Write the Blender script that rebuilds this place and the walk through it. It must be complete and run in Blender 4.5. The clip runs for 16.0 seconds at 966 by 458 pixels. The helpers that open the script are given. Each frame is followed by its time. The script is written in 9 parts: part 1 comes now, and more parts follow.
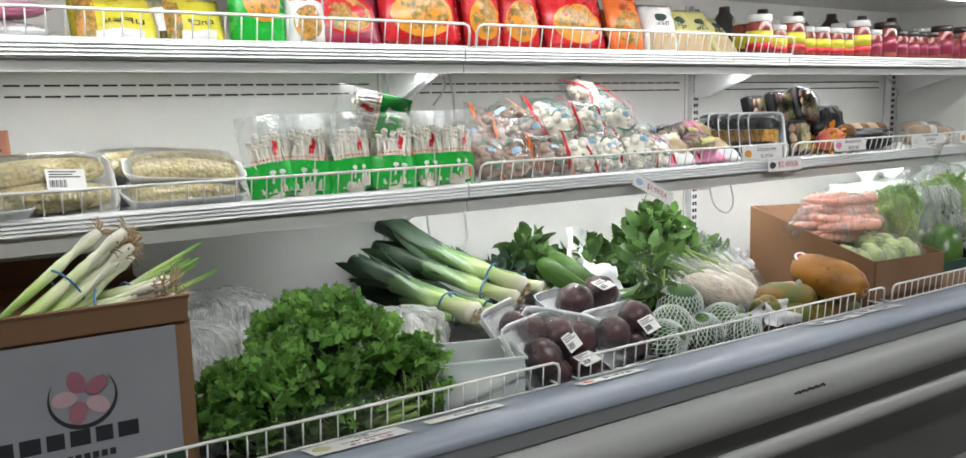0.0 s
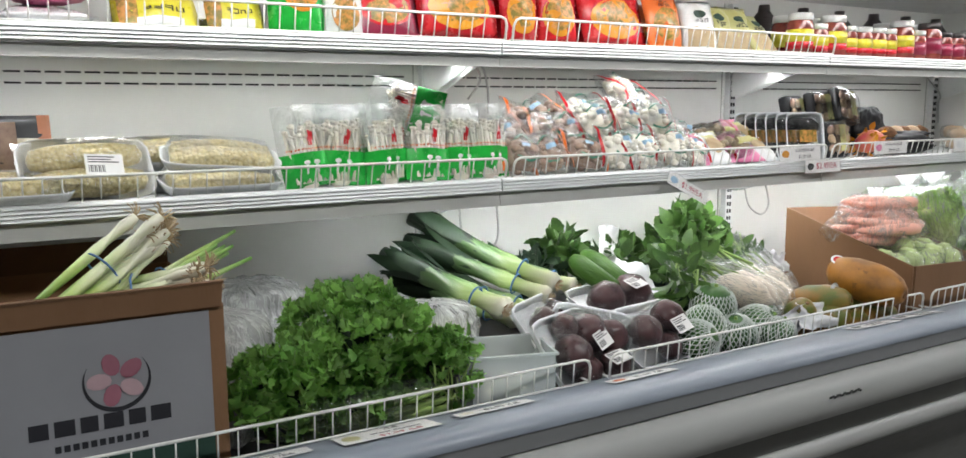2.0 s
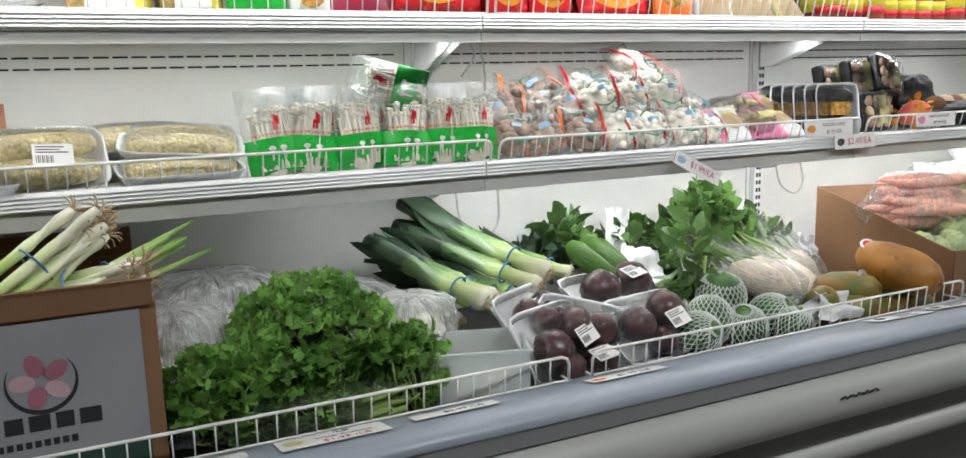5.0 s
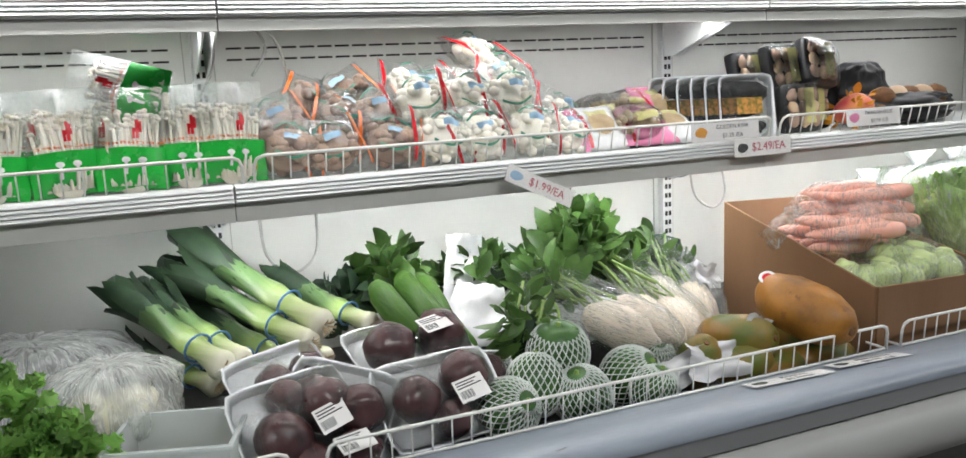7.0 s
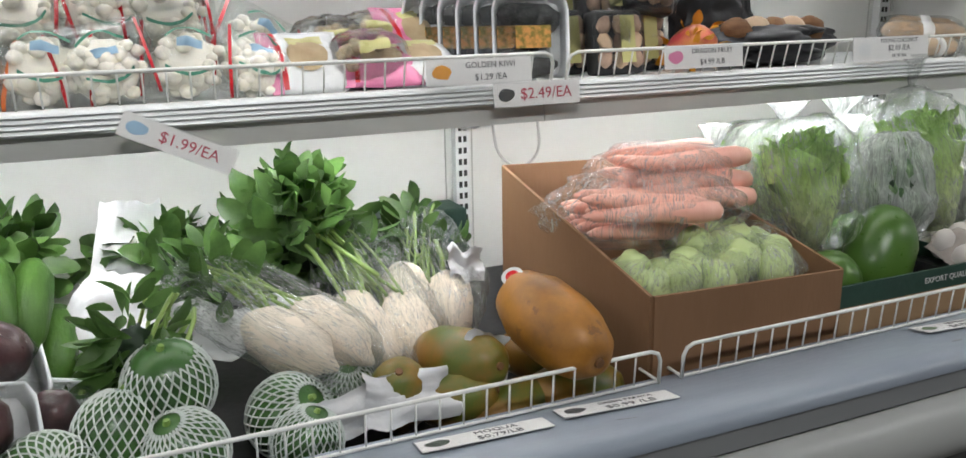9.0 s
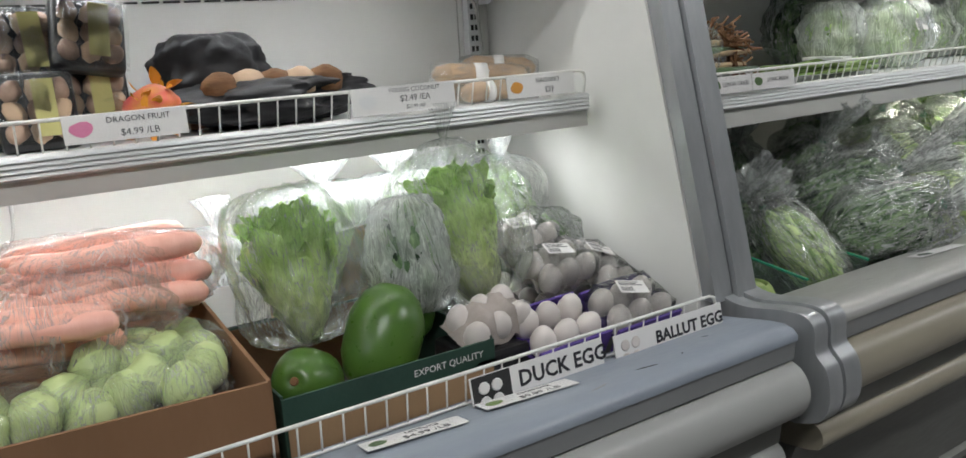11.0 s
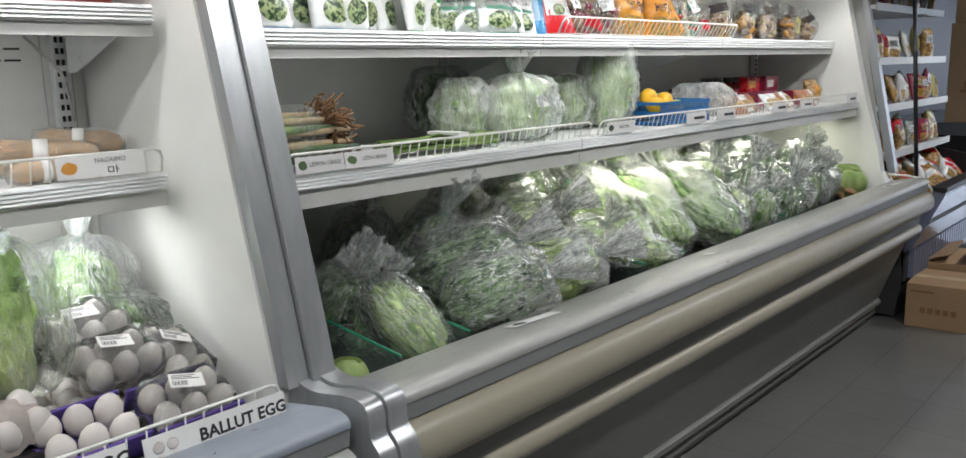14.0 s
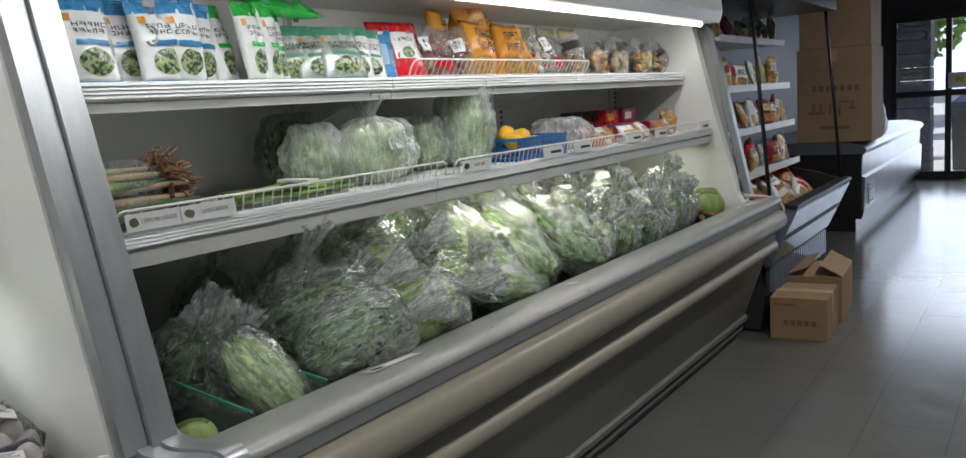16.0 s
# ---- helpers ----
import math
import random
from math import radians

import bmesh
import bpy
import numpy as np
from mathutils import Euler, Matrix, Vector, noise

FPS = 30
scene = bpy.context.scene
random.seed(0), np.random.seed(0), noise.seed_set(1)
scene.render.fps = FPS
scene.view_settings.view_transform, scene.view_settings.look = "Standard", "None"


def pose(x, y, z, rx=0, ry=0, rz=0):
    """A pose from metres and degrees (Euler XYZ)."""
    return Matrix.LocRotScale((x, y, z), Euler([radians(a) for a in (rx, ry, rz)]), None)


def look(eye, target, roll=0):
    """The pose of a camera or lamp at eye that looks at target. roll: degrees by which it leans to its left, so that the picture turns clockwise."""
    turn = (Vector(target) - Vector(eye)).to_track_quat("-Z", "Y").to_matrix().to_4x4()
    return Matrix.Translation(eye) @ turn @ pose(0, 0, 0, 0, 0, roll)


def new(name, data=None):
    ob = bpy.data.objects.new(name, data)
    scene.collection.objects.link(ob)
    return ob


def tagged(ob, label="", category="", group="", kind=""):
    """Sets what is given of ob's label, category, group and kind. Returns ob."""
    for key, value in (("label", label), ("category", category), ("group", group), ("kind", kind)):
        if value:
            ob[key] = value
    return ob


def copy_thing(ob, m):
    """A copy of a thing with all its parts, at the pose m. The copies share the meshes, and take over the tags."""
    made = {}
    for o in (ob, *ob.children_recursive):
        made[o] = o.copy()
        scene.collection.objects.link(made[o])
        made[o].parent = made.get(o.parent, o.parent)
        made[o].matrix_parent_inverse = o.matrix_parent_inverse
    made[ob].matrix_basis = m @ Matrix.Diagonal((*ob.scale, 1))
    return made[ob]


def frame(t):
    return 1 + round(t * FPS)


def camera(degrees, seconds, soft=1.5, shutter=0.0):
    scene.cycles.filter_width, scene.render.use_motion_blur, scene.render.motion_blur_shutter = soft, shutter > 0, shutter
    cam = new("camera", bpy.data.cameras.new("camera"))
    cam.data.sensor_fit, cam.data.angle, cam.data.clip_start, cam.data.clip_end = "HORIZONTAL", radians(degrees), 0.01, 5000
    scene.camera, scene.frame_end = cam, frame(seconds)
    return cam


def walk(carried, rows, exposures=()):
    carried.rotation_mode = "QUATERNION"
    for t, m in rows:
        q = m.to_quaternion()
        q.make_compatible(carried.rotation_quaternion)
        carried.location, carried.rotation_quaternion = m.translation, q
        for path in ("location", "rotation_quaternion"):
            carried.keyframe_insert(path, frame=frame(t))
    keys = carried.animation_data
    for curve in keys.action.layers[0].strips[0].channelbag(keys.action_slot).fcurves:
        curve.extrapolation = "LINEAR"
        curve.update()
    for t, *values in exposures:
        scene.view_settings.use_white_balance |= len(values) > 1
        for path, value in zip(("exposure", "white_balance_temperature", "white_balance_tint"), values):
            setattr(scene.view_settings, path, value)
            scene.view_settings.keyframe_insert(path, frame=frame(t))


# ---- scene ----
cam = camera(59.7, 16.0)
PATH = [
    (0, (0.021, -0.055, 1.392), (1.097, 1.606, 1.106), -1.3),
    (0.5, (0.015, -0.049, 1.388), (1.073, 1.625, 1.104), -0.5),
    (1, (0.014, -0.045, 1.384), (1.047, 1.644, 1.102), -0.3),
    (1.5, (0.015, -0.031, 1.385), (1.045, 1.66, 1.101), -0.3),
    (2, (0.016, -0.041, 1.381), (1.036, 1.655, 1.092), -0.3),
    (2.5, (0.02, -0.034, 1.38), (1.04, 1.659, 1.075), -0.4),
    (3, (0.018, -0.042, 1.379), (1.04, 1.649, 1.071), -0.6),
    (3.5, (0.02, -0.047, 1.374), (1.05, 1.64, 1.068), -0.6),
    (3.7, (0.028, -0.049, 1.381), (1.066, 1.633, 1.071), -0.6),
    (5.8, (0.474, 0.0, 1.392), (1.227, 1.817, 1.029), -2.7),
    (6, (0.53, 0.04, 1.37), (1.287, 1.859, 1.029), -3.3),
    (6.5, (0.714, 0.116, 1.381), (1.488, 1.927, 1.032), -2.8),
    (7, (0.936, 0.146, 1.375), (1.71, 1.956, 1.021), -2.6),
    (7.5, (1.155, 0.18, 1.374), (1.836, 2.027, 1.018), -2.6),
    (8, (1.337, 0.263, 1.366), (2.052, 2.091, 0.979), -2.0),
    (8.5, (1.487, 0.361, 1.362), (2.249, 2.168, 0.967), -1.2),
    (9, (1.641, 0.394, 1.338), (2.416, 2.164, 0.821), -1.0),
    (9.5, (1.859, 0.385, 1.357), (2.637, 2.15, 0.827), -1.5),
    (10, (2.088, 0.397, 1.349), (3.094, 2.042, 0.817), -3.5),
    (10.2, (2.16, 0.396, 1.322), (3.222, 2.022, 0.843), -3.8),
    (12.3, (2.66, 0.158, 1.39), (3.722, 1.796, 0.955), -2.5),
    (12.5, (2.679, 0.155, 1.391), (3.805, 1.752, 0.963), -2.1),
    (13, (2.716, 0.144, 1.393), (3.995, 1.624, 0.979), -1.1),
    (13.5, (2.738, 0.115, 1.395), (4.122, 1.506, 1.009), -0.9),
    (14, (2.75, 0.086, 1.399), (4.216, 1.393, 1.023), -1.3),
    (14.5, (2.766, 0.062, 1.399), (4.297, 1.303, 1.06), -2.4),
    (15, (2.785, 0.021, 1.397), (4.375, 1.194, 1.083), -3.0),
    (15.5, (2.8, 0.017, 1.388), (4.414, 1.16, 1.094), -3.7),
    (16, (2.818, 0.004, 1.393), (4.451, 1.122, 1.102), -3.9),
]
walk(cam, [(t, look(eye, target, roll)) for t, eye, target, roll in PATH], [(0, 0.0), (7.0, 0.0), (7.5, -0.18), (8, -0.27), (8.6, -0.36), (9.0, -0.20), (10, -0.13), (12.4, 0.05), (13.5, 0.21), (14.5, 0.24), (15.1, -0.02), (15.5, -0.20), (16, -0.24)])

# ---- world, sun, lamps ----
world = bpy.data.worlds.new("sky_world")
scene.world = world
world.use_nodes = True
wn = world.node_tree.nodes
sky = wn.new("ShaderNodeTexSky")
sky.sky_type, sky.sun_disc = "NISHITA", False
sky.sun_elevation, sky.sun_rotation = radians(48), radians(70)
world.node_tree.links.new(sky.outputs[0], wn["Background"].inputs[0])
wn["Background"].inputs[1].default_value = 0.15


def lamp(name, kind, m, energy, color=(1, 1, 1), size=None):
    data = bpy.data.lights.new(name, kind)
    data.energy, data.color = energy, color
    if kind == "AREA":
        data.shape, data.size, data.size_y = "RECTANGLE", size[0], size[1]
    ob = new(name, data)
    ob.matrix_world = m
    return ob


sun = lamp("sun", "SUN", pose(0, 0, 8, 42, 0, 110), 5.0, (1.0, 0.94, 0.85))
sun.data.angle = radians(0.5)
WHITE_LIGHT = (0.97, 0.985, 1.0)
# tubes under the shelves of the first case, and under both canopies
lamp("shelf_tube_light", "AREA", pose(1.12, 1.90, 1.488, 0, 0, 0), 7.3, WHITE_LIGHT, (4.4, 0.03))
lamp("shelf_tube_light", "AREA", pose(2.22, 1.80, 1.138, 16, 0, 0), 9.5, WHITE_LIGHT, (2.6, 0.03))
lamp("canopy_tube_light", "AREA", pose(1.2, 1.60, 1.722, 20, 0, 0), 7, WHITE_LIGHT, (4.6, 0.04))
lamp("canopy_tube_light", "AREA", pose(5.55, 1.58, 1.722, 15, 0, 0), 5.0, WHITE_LIGHT, (3.5, 0.04))
lamp("shelf_tube_light", "AREA", pose(6.05, 1.72, 1.105, 8, 0, 0), 4.2, (1.0, 0.98, 0.86), (2.5, 0.03))
# ceiling panels over the aisle
for lx in (-1.5, 1.8, 5.1, 9.0):
    lamp("ceiling_panel_light", "AREA", pose(lx, -0.4, 3.02, 0, 0, 0), 45, WHITE_LIGHT, (1.2, 0.3))
# daylight through the glass door
lamp("door_daylight", "AREA", pose(15.3, 0.6, 1.2, 90, 0, 90), 60, (0.72, 0.82, 1.0), (2.6, 2.0))

# ---- materials ----
MATS = {}


def nodes_of(name):
    m = bpy.data.materials.new(name)
    m.use_nodes = True
    t = m.node_tree
    return m, t, t.nodes["Principled BSDF"]


def noise_node(t, scale, detail=4, stretch=None, rough=0.6, w=0.0):
    c = t.nodes.new("ShaderNodeTexCoord")
    n = t.nodes.new("ShaderNodeTexNoise")
    n.inputs["Scale"].default_value, n.inputs["Detail"].default_value, n.inputs["Roughness"].default_value = scale, detail, rough
    mp = t.nodes.new("ShaderNodeMapping")
    mp.inputs["Scale"].default_value = stretch or (1, 1, 1)
    mp.inputs["Location"].default_value = (w, w * 0.7, w * 1.3)
    t.links.new(c.outputs["Object"], mp.inputs[0])
    t.links.new(mp.outputs[0], n.inputs[0])
    return n


def ramp_node(t, src, stops):
    r = t.nodes.new("ShaderNodeValToRGB")
    el = r.color_ramp.elements
    while len(el) < len(stops):
        el.new(0.5)
    for e, (p, c) in zip(el, stops):
        e.position, e.color = p, (*c, 1) if len(c) == 3 else c
    t.links.new(src, r.inputs[0])
    return r


def surf(name, c, c2=None, rough=0.5, metal=0.0, scale=9.0, stretch=None, bump=0.15, bscale=70.0, coat=0.0, wear=None, band=(0.35, 0.68), trans=0.0, per_object=0.0, sub=0.0):
    """A surface in two colours mixed by noise, with fine relief and, with wear, a third colour in chips."""
    m, t, b = nodes_of(name)
    c2 = c2 or tuple(v * 0.78 for v in c)
    n = noise_node(t, scale, 5, stretch)
    col = ramp_node(t, n.outputs[0], [(band[0], c2), (band[1], c)]).outputs[0]
    if wear:
        n3 = noise_node(t, wear[1], 6, wear[3] if len(wear) > 3 else None, 0.7, 3.1)
        f = ramp_node(t, n3.outputs[0], [(wear[2], (0, 0, 0)), (wear[2] + 0.03, (1, 1, 1))])
        mx = t.nodes.new("ShaderNodeMixRGB")
        t.links.new(f.outputs[0], mx.inputs[0])
        t.links.new(col, mx.inputs[1])
        mx.inputs[2].default_value = (*wear[0], 1)
        col = mx.outputs[0]
    if per_object:
        oi = t.nodes.new("ShaderNodeObjectInfo")
        hs = t.nodes.new("ShaderNodeHueSaturation")
        mr = t.nodes.new("ShaderNodeMapRange")
        mr.inputs[3].default_value, mr.inputs[4].default_value = 1 - per_object, 1 + per_object
        t.links.new(oi.outputs["Random"], mr.inputs[0])
        t.links.new(mr.outputs[0], hs.inputs["Value"])
        t.links.new(col, hs.inputs["Color"])
        col = hs.outputs[0]
    t.links.new(col, b.inputs["Base Color"])
    b.inputs["Metallic"].default_value = metal
    b.inputs["Coat Weight"].default_value = coat
    b.inputs["Coat Roughness"].default_value = 0.12
    if sub:
        b.inputs["Subsurface Weight"].default_value = sub
        b.inputs["Subsurface Radius"].default_value = (0.01, 0.01, 0.006)
    n2 = noise_node(t, bscale, 3, stretch, 0.6, 1.7)
    r = t.nodes.new("ShaderNodeMapRange")
    r.inputs[3].default_value, r.inputs[4].default_value = max(0.02, rough - 0.1), min(1, rough + 0.12)
    t.links.new(n2.outputs[0], r.inputs[0])
    t.links.new(r.outputs[0], b.inputs["Roughness"])
    bp = t.nodes.new("ShaderNodeBump")
    bp.inputs["Strength"].default_value, bp.inputs["Distance"].default_value = bump, 0.004
    t.links.new(n2.outputs[0], bp.inputs["Height"])
    t.links.new(bp.outputs[0], b.inputs["Normal"])
    MATS[name] = m
    return m


def film(name, tint=(0.97, 0.98, 0.975), low=0.05, high=0.4, scale=60.0, rough=0.1, ior=1.35, bump=0.8, pleats=0.6, band=(0.40, 0.62), line=0.5, crease=4.2, mirror=0.34):
    """Clear plastic film: see-through, with soft haze drawn out along the pleats of the bag, white lines that paint
    glints on pleats and creases, fine crumples and a gloss on top.
    """
    m, t, b = nodes_of(name)
    t.nodes.remove(b)
    fine = noise_node(t, scale, 5, None, 0.65)
    tc = t.nodes.new("ShaderNodeTexCoord")
    flat = t.nodes.new("ShaderNodeVectorMath")
    flat.operation = "MULTIPLY"
    flat.inputs[1].default_value = (1, 1, 0)
    t.links.new(tc.outputs["Object"], flat.inputs[0])
    unit = t.nodes.new("ShaderNodeVectorMath")
    unit.operation = "NORMALIZE"
    t.links.new(flat.outputs[0], unit.inputs[0])
    lift = t.nodes.new("ShaderNodeVectorMath")
    lift.operation = "MULTIPLY_ADD"
    lift.inputs[1].default_value = (3.0, 3.0, 1.6)
    t.links.new(tc.outputs["Object"], lift.inputs[0])
    t.links.new(unit.outputs[0], lift.inputs[2])
    pl = t.nodes.new("ShaderNodeTexNoise")
    pl.inputs["Scale"].default_value, pl.inputs["Detail"].default_value, pl.inputs["Roughness"].default_value = 6.0, 2, 0.5
    pl.inputs["Distortion"].default_value = 0.7
    t.links.new(lift.outputs[0], pl.inputs[0])
    blend = t.nodes.new("ShaderNodeMix")
    blend.inputs[0].default_value = pleats
    t.links.new(fine.outputs[0], blend.inputs[2])
    t.links.new(pl.outputs[0], blend.inputs[3])
    haze = ramp_node(t, blend.outputs[0], [(band[0], (low,) * 3), (band[1], (high,) * 3)])
    c0 = line * 0.25
    # white lines along the pleats, painted in place of glints
    thin = ramp_node(t, pl.outputs[0], [(0.36, (0,) * 3), (0.385, (line,) * 3), (0.41, (c0,) * 3), (0.475, (0,) * 3), (0.497, (line,) * 3), (0.52, (c0,) * 3), (0.585, (0,) * 3), (0.605, (line,) * 3), (0.63, (0,) * 3)])
    broken = ramp_node(t, fine.outputs[0], [(0.40, (0.5,) * 3), (0.52, (1,) * 3)])
    cut = t.nodes.new("ShaderNodeMath")
    cut.operation = "MULTIPLY"
    t.links.new(thin.outputs[0], cut.inputs[0])
    t.links.new(broken.outputs[0], cut.inputs[1])
    # sharp creases between long narrow facets, with whitening and glints painted along them
    cre = t.nodes.new("ShaderNodeTexVoronoi")
    cre.feature = "DISTANCE_TO_EDGE"
    cre.inputs["Scale"].default_value = crease
    warp = t.nodes.new("ShaderNodeVectorMath")
    warp.operation = "MULTIPLY_ADD"
    warp.inputs[1].default_value = (0.35, 0.35, 0.35)
    t.links.new(fine.outputs["Color"], warp.inputs[0])
    t.links.new(lift.outputs[0], warp.inputs[2])
    t.links.new(warp.outputs[0], cre.inputs["Vector"])
    white = ramp_node(t, cre.outputs["Distance"], [(0.0, (line,) * 3), (0.035, (line * 0.3,) * 3), (0.09, (0, 0, 0))])
    some = ramp_node(t, fine.outputs[0], [(0.47, (0,) * 3), (0.60, (1,) * 3)])
    gaps = t.nodes.new("ShaderNodeMath")
    gaps.operation = "MULTIPLY"
    t.links.new(white.outputs[0], gaps.inputs[0])
    t.links.new(some.outputs[0], gaps.inputs[1])
    both = t.nodes.new("ShaderNodeMath")
    both.operation = "MAXIMUM"
    t.links.new(gaps.outputs[0], both.inputs[0])
    t.links.new(cut.outputs[0], both.inputs[1])
    f = t.nodes.new("ShaderNodeMath")
    f.operation, f.use_clamp = "ADD", True
    t.links.new(haze.outputs[0], f.inputs[0])
    t.links.new(both.outputs[0], f.inputs[1])
    facet = ramp_node(t, cre.outputs["Distance"], [(0.0, (0, 0, 0)), (0.16, (1, 1, 1))])
    relief = t.nodes.new("ShaderNodeMath")
    relief.operation = "MULTIPLY_ADD"
    relief.inputs[1].default_value = 0.45
    t.links.new(facet.outputs[0], relief.inputs[0])
    t.links.new(blend.outputs[0], relief.inputs[2])
    bp = t.nodes.new("ShaderNodeBump")
    bp.inputs["Strength"].default_value, bp.inputs["Distance"].default_value = bump, 0.007
    t.links.new(relief.outputs[0], bp.inputs["Height"])
    df = t.nodes.new("ShaderNodeBsdfDiffuse")
    tl = t.nodes.new("ShaderNodeBsdfTranslucent")
    for nd in (df, tl):
        nd.inputs[0].default_value = (0.93, 0.95, 0.94, 1)
        t.links.new(bp.outputs[0], nd.inputs["Normal"])
    tr = t.nodes.new("ShaderNodeBsdfTransparent")
    tr.inputs[0].default_value = (*tint, 1)
    gl = t.nodes.new("ShaderNodeBsdfGlossy")
    gl.inputs["Roughness"].default_value = rough
    t.links.new(bp.outputs[0], gl.inputs["Normal"])
    fr = t.nodes.new("ShaderNodeFresnel")
    fr.inputs[0].default_value = ior
    t.links.new(bp.outputs[0], fr.inputs["Normal"])

    def mixed(fac, a, c):
        mx = t.nodes.new("ShaderNodeMixShader")
        if isinstance(fac, float):
            mx.inputs[0].default_value = fac
        else:
            t.links.new(fac, mx.inputs[0])
        t.links.new(a, mx.inputs[1])
        t.links.new(c, mx.inputs[2])
        return mx.outputs[0]
    milk = mixed(0.45, df.outputs[0], tl.outputs[0])
    body = mixed(f.outputs[0], tr.outputs[0], milk)
    # thin film mirrors only in part, even edge on
    gloss = t.nodes.new("ShaderNodeMath")
    gloss.operation = "MINIMUM"
    gloss.inputs[1].default_value = mirror
    t.links.new(fr.outputs[0], gloss.inputs[0])
    t.links.new(mixed(gloss.outputs[0], body, gl.outputs[0]), t.nodes["Material Output"].inputs[0])
    MATS[name] = m
    return m


def see_through_leaf(m, k=0.35):
    """Lets part of the light pass through a leaf."""
    t = m.node_tree
    b = t.nodes["Principled BSDF"]
    tl = t.nodes.new("ShaderNodeBsdfTranslucent")
    src = b.inputs["Base Color"].links[0].from_socket
    gi = t.nodes.new("ShaderNodeNewGeometry")
    mr = t.nodes.new("ShaderNodeMapRange")
    mr.inputs[3].default_value, mr.inputs[4].default_value = 0.55, 1.35
    t.links.new(gi.outputs["Random Per Island"], mr.inputs[0])
    hs = t.nodes.new("ShaderNodeHueSaturation")
    t.links.new(src, hs.inputs["Color"])
    t.links.new(mr.outputs[0], hs.inputs["Value"])
    t.links.new(hs.outputs[0], b.inputs["Base Color"])
    t.links.new(hs.outputs[0], tl.inputs[0])
    mx = t.nodes.new("ShaderNodeMixShader")
    mx.inputs[0].default_value = k
    t.links.new(b.outputs[0], mx.inputs[1])
    t.links.new(tl.outputs[0], mx.inputs[2])
    t.links.new(mx.outputs[0], t.nodes["Material Output"].inputs[0])


def glow(name, c, k):
    m, t, b = nodes_of(name)
    b.inputs["Base Color"].default_value = (*c, 1)
    b.inputs["Emission Color"].default_value = (*c, 1)
    b.inputs["Emission Strength"].default_value = k
    MATS[name] = m
    return m


def glass(name, tint, rough=0.02, a=0.12):
    m, t, b = nodes_of(name)
    b.inputs["Base Color"].default_value = (*tint, 1)
    b.inputs["Roughness"].default_value = rough
    tr = t.nodes.new("ShaderNodeBsdfTransparent")
    tr.inputs[0].default_value = (*tint, 1)
    mx = t.nodes.new("ShaderNodeMixShader")
    mx.inputs[0].default_value = a
    t.links.new(tr.outputs[0], mx.inputs[1])
    t.links.new(b.outputs[0], mx.inputs[2])
    t.links.new(mx.outputs[0], t.nodes["Material Output"].inputs[0])
    MATS[name] = m
    return m


case_white = surf("white case paint", (0.80, 0.80, 0.77), (0.74, 0.74, 0.71), 0.38, scale=3, bump=0.04, wear=((0.25, 0.25, 0.22), 14, 0.735))
rail_white = surf("ribbed white plastic", (0.80, 0.81, 0.80), (0.70, 0.71, 0.71), 0.3, scale=5, stretch=(0.4, 1, 1), bump=0.03)
valance_grey = surf("grey shelf metal", (0.56, 0.56, 0.53), (0.48, 0.48, 0.45), 0.42, scale=4, bump=0.04, wear=((0.3, 0.3, 0.28), 20, 0.74))
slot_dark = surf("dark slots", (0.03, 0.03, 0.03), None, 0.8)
rim_blue = surf("worn blue-grey rim paint", (0.275, 0.31, 0.355), (0.225, 0.255, 0.30), 0.36, scale=5, stretch=(0.5, 2, 2), bump=0.08, wear=((0.10, 0.11, 0.13), 26, 0.71, (0.4, 1, 1)))
rim_grey = surf("worn grey rim metal", (0.42, 0.42, 0.40), (0.34, 0.34, 0.32), 0.34, metal=0.25, scale=5, stretch=(0.5, 2, 2), bump=0.08, wear=((0.20, 0.16, 0.13), 18, 0.67, (0.35, 1, 1)))
band_grey = surf("grey band", (0.235, 0.24, 0.245), (0.205, 0.21, 0.215), 0.4, scale=4, stretch=(0.4, 2, 2), bump=0.05)
bumper_white = surf("scuffed white bumper plastic", (0.39, 0.395, 0.38), (0.35, 0.355, 0.34), 0.42, scale=2, stretch=(0.3, 1, 1), bump=0.015, wear=((0.16, 0.16, 0.15), 22, 0.765, (0.25, 1, 1)))
bumper_cream = surf("scuffed cream bumper plastic", (0.32, 0.29, 0.225), (0.28, 0.255, 0.20), 0.34, scale=2, stretch=(0.3, 1, 1), bump=0.015, wear=((0.2, 0.17, 0.13), 22, 0.765, (0.25, 1, 1)))
panel_grey = surf("brushed grey base panel", (0.19, 0.19, 0.175), (0.16, 0.16, 0.148), 0.42, metal=0.15, scale=3, stretch=(0.25, 1, 1), bump=0.02)
trim_metal = surf("brushed aluminium trim", (0.46, 0.475, 0.485), (0.38, 0.395, 0.405), 0.32, metal=0.55, scale=8, stretch=(3, 3, 0.3), bump=0.05)
deck_dark = surf("dark deck tray", (0.03, 0.03, 0.03), None, 0.55)
wire_white = surf("white coated wire", (0.82, 0.82, 0.78), (0.66, 0.66, 0.62), 0.3, scale=20, bump=0.05)
cable_grey = surf("grey cable", (0.55, 0.55, 0.53), None, 0.5)
card = surf("brown corrugated card", (0.235, 0.125, 0.062), (0.20, 0.105, 0.05), 0.85, scale=5, stretch=(1, 1, 0.25), bump=0.12, bscale=160)
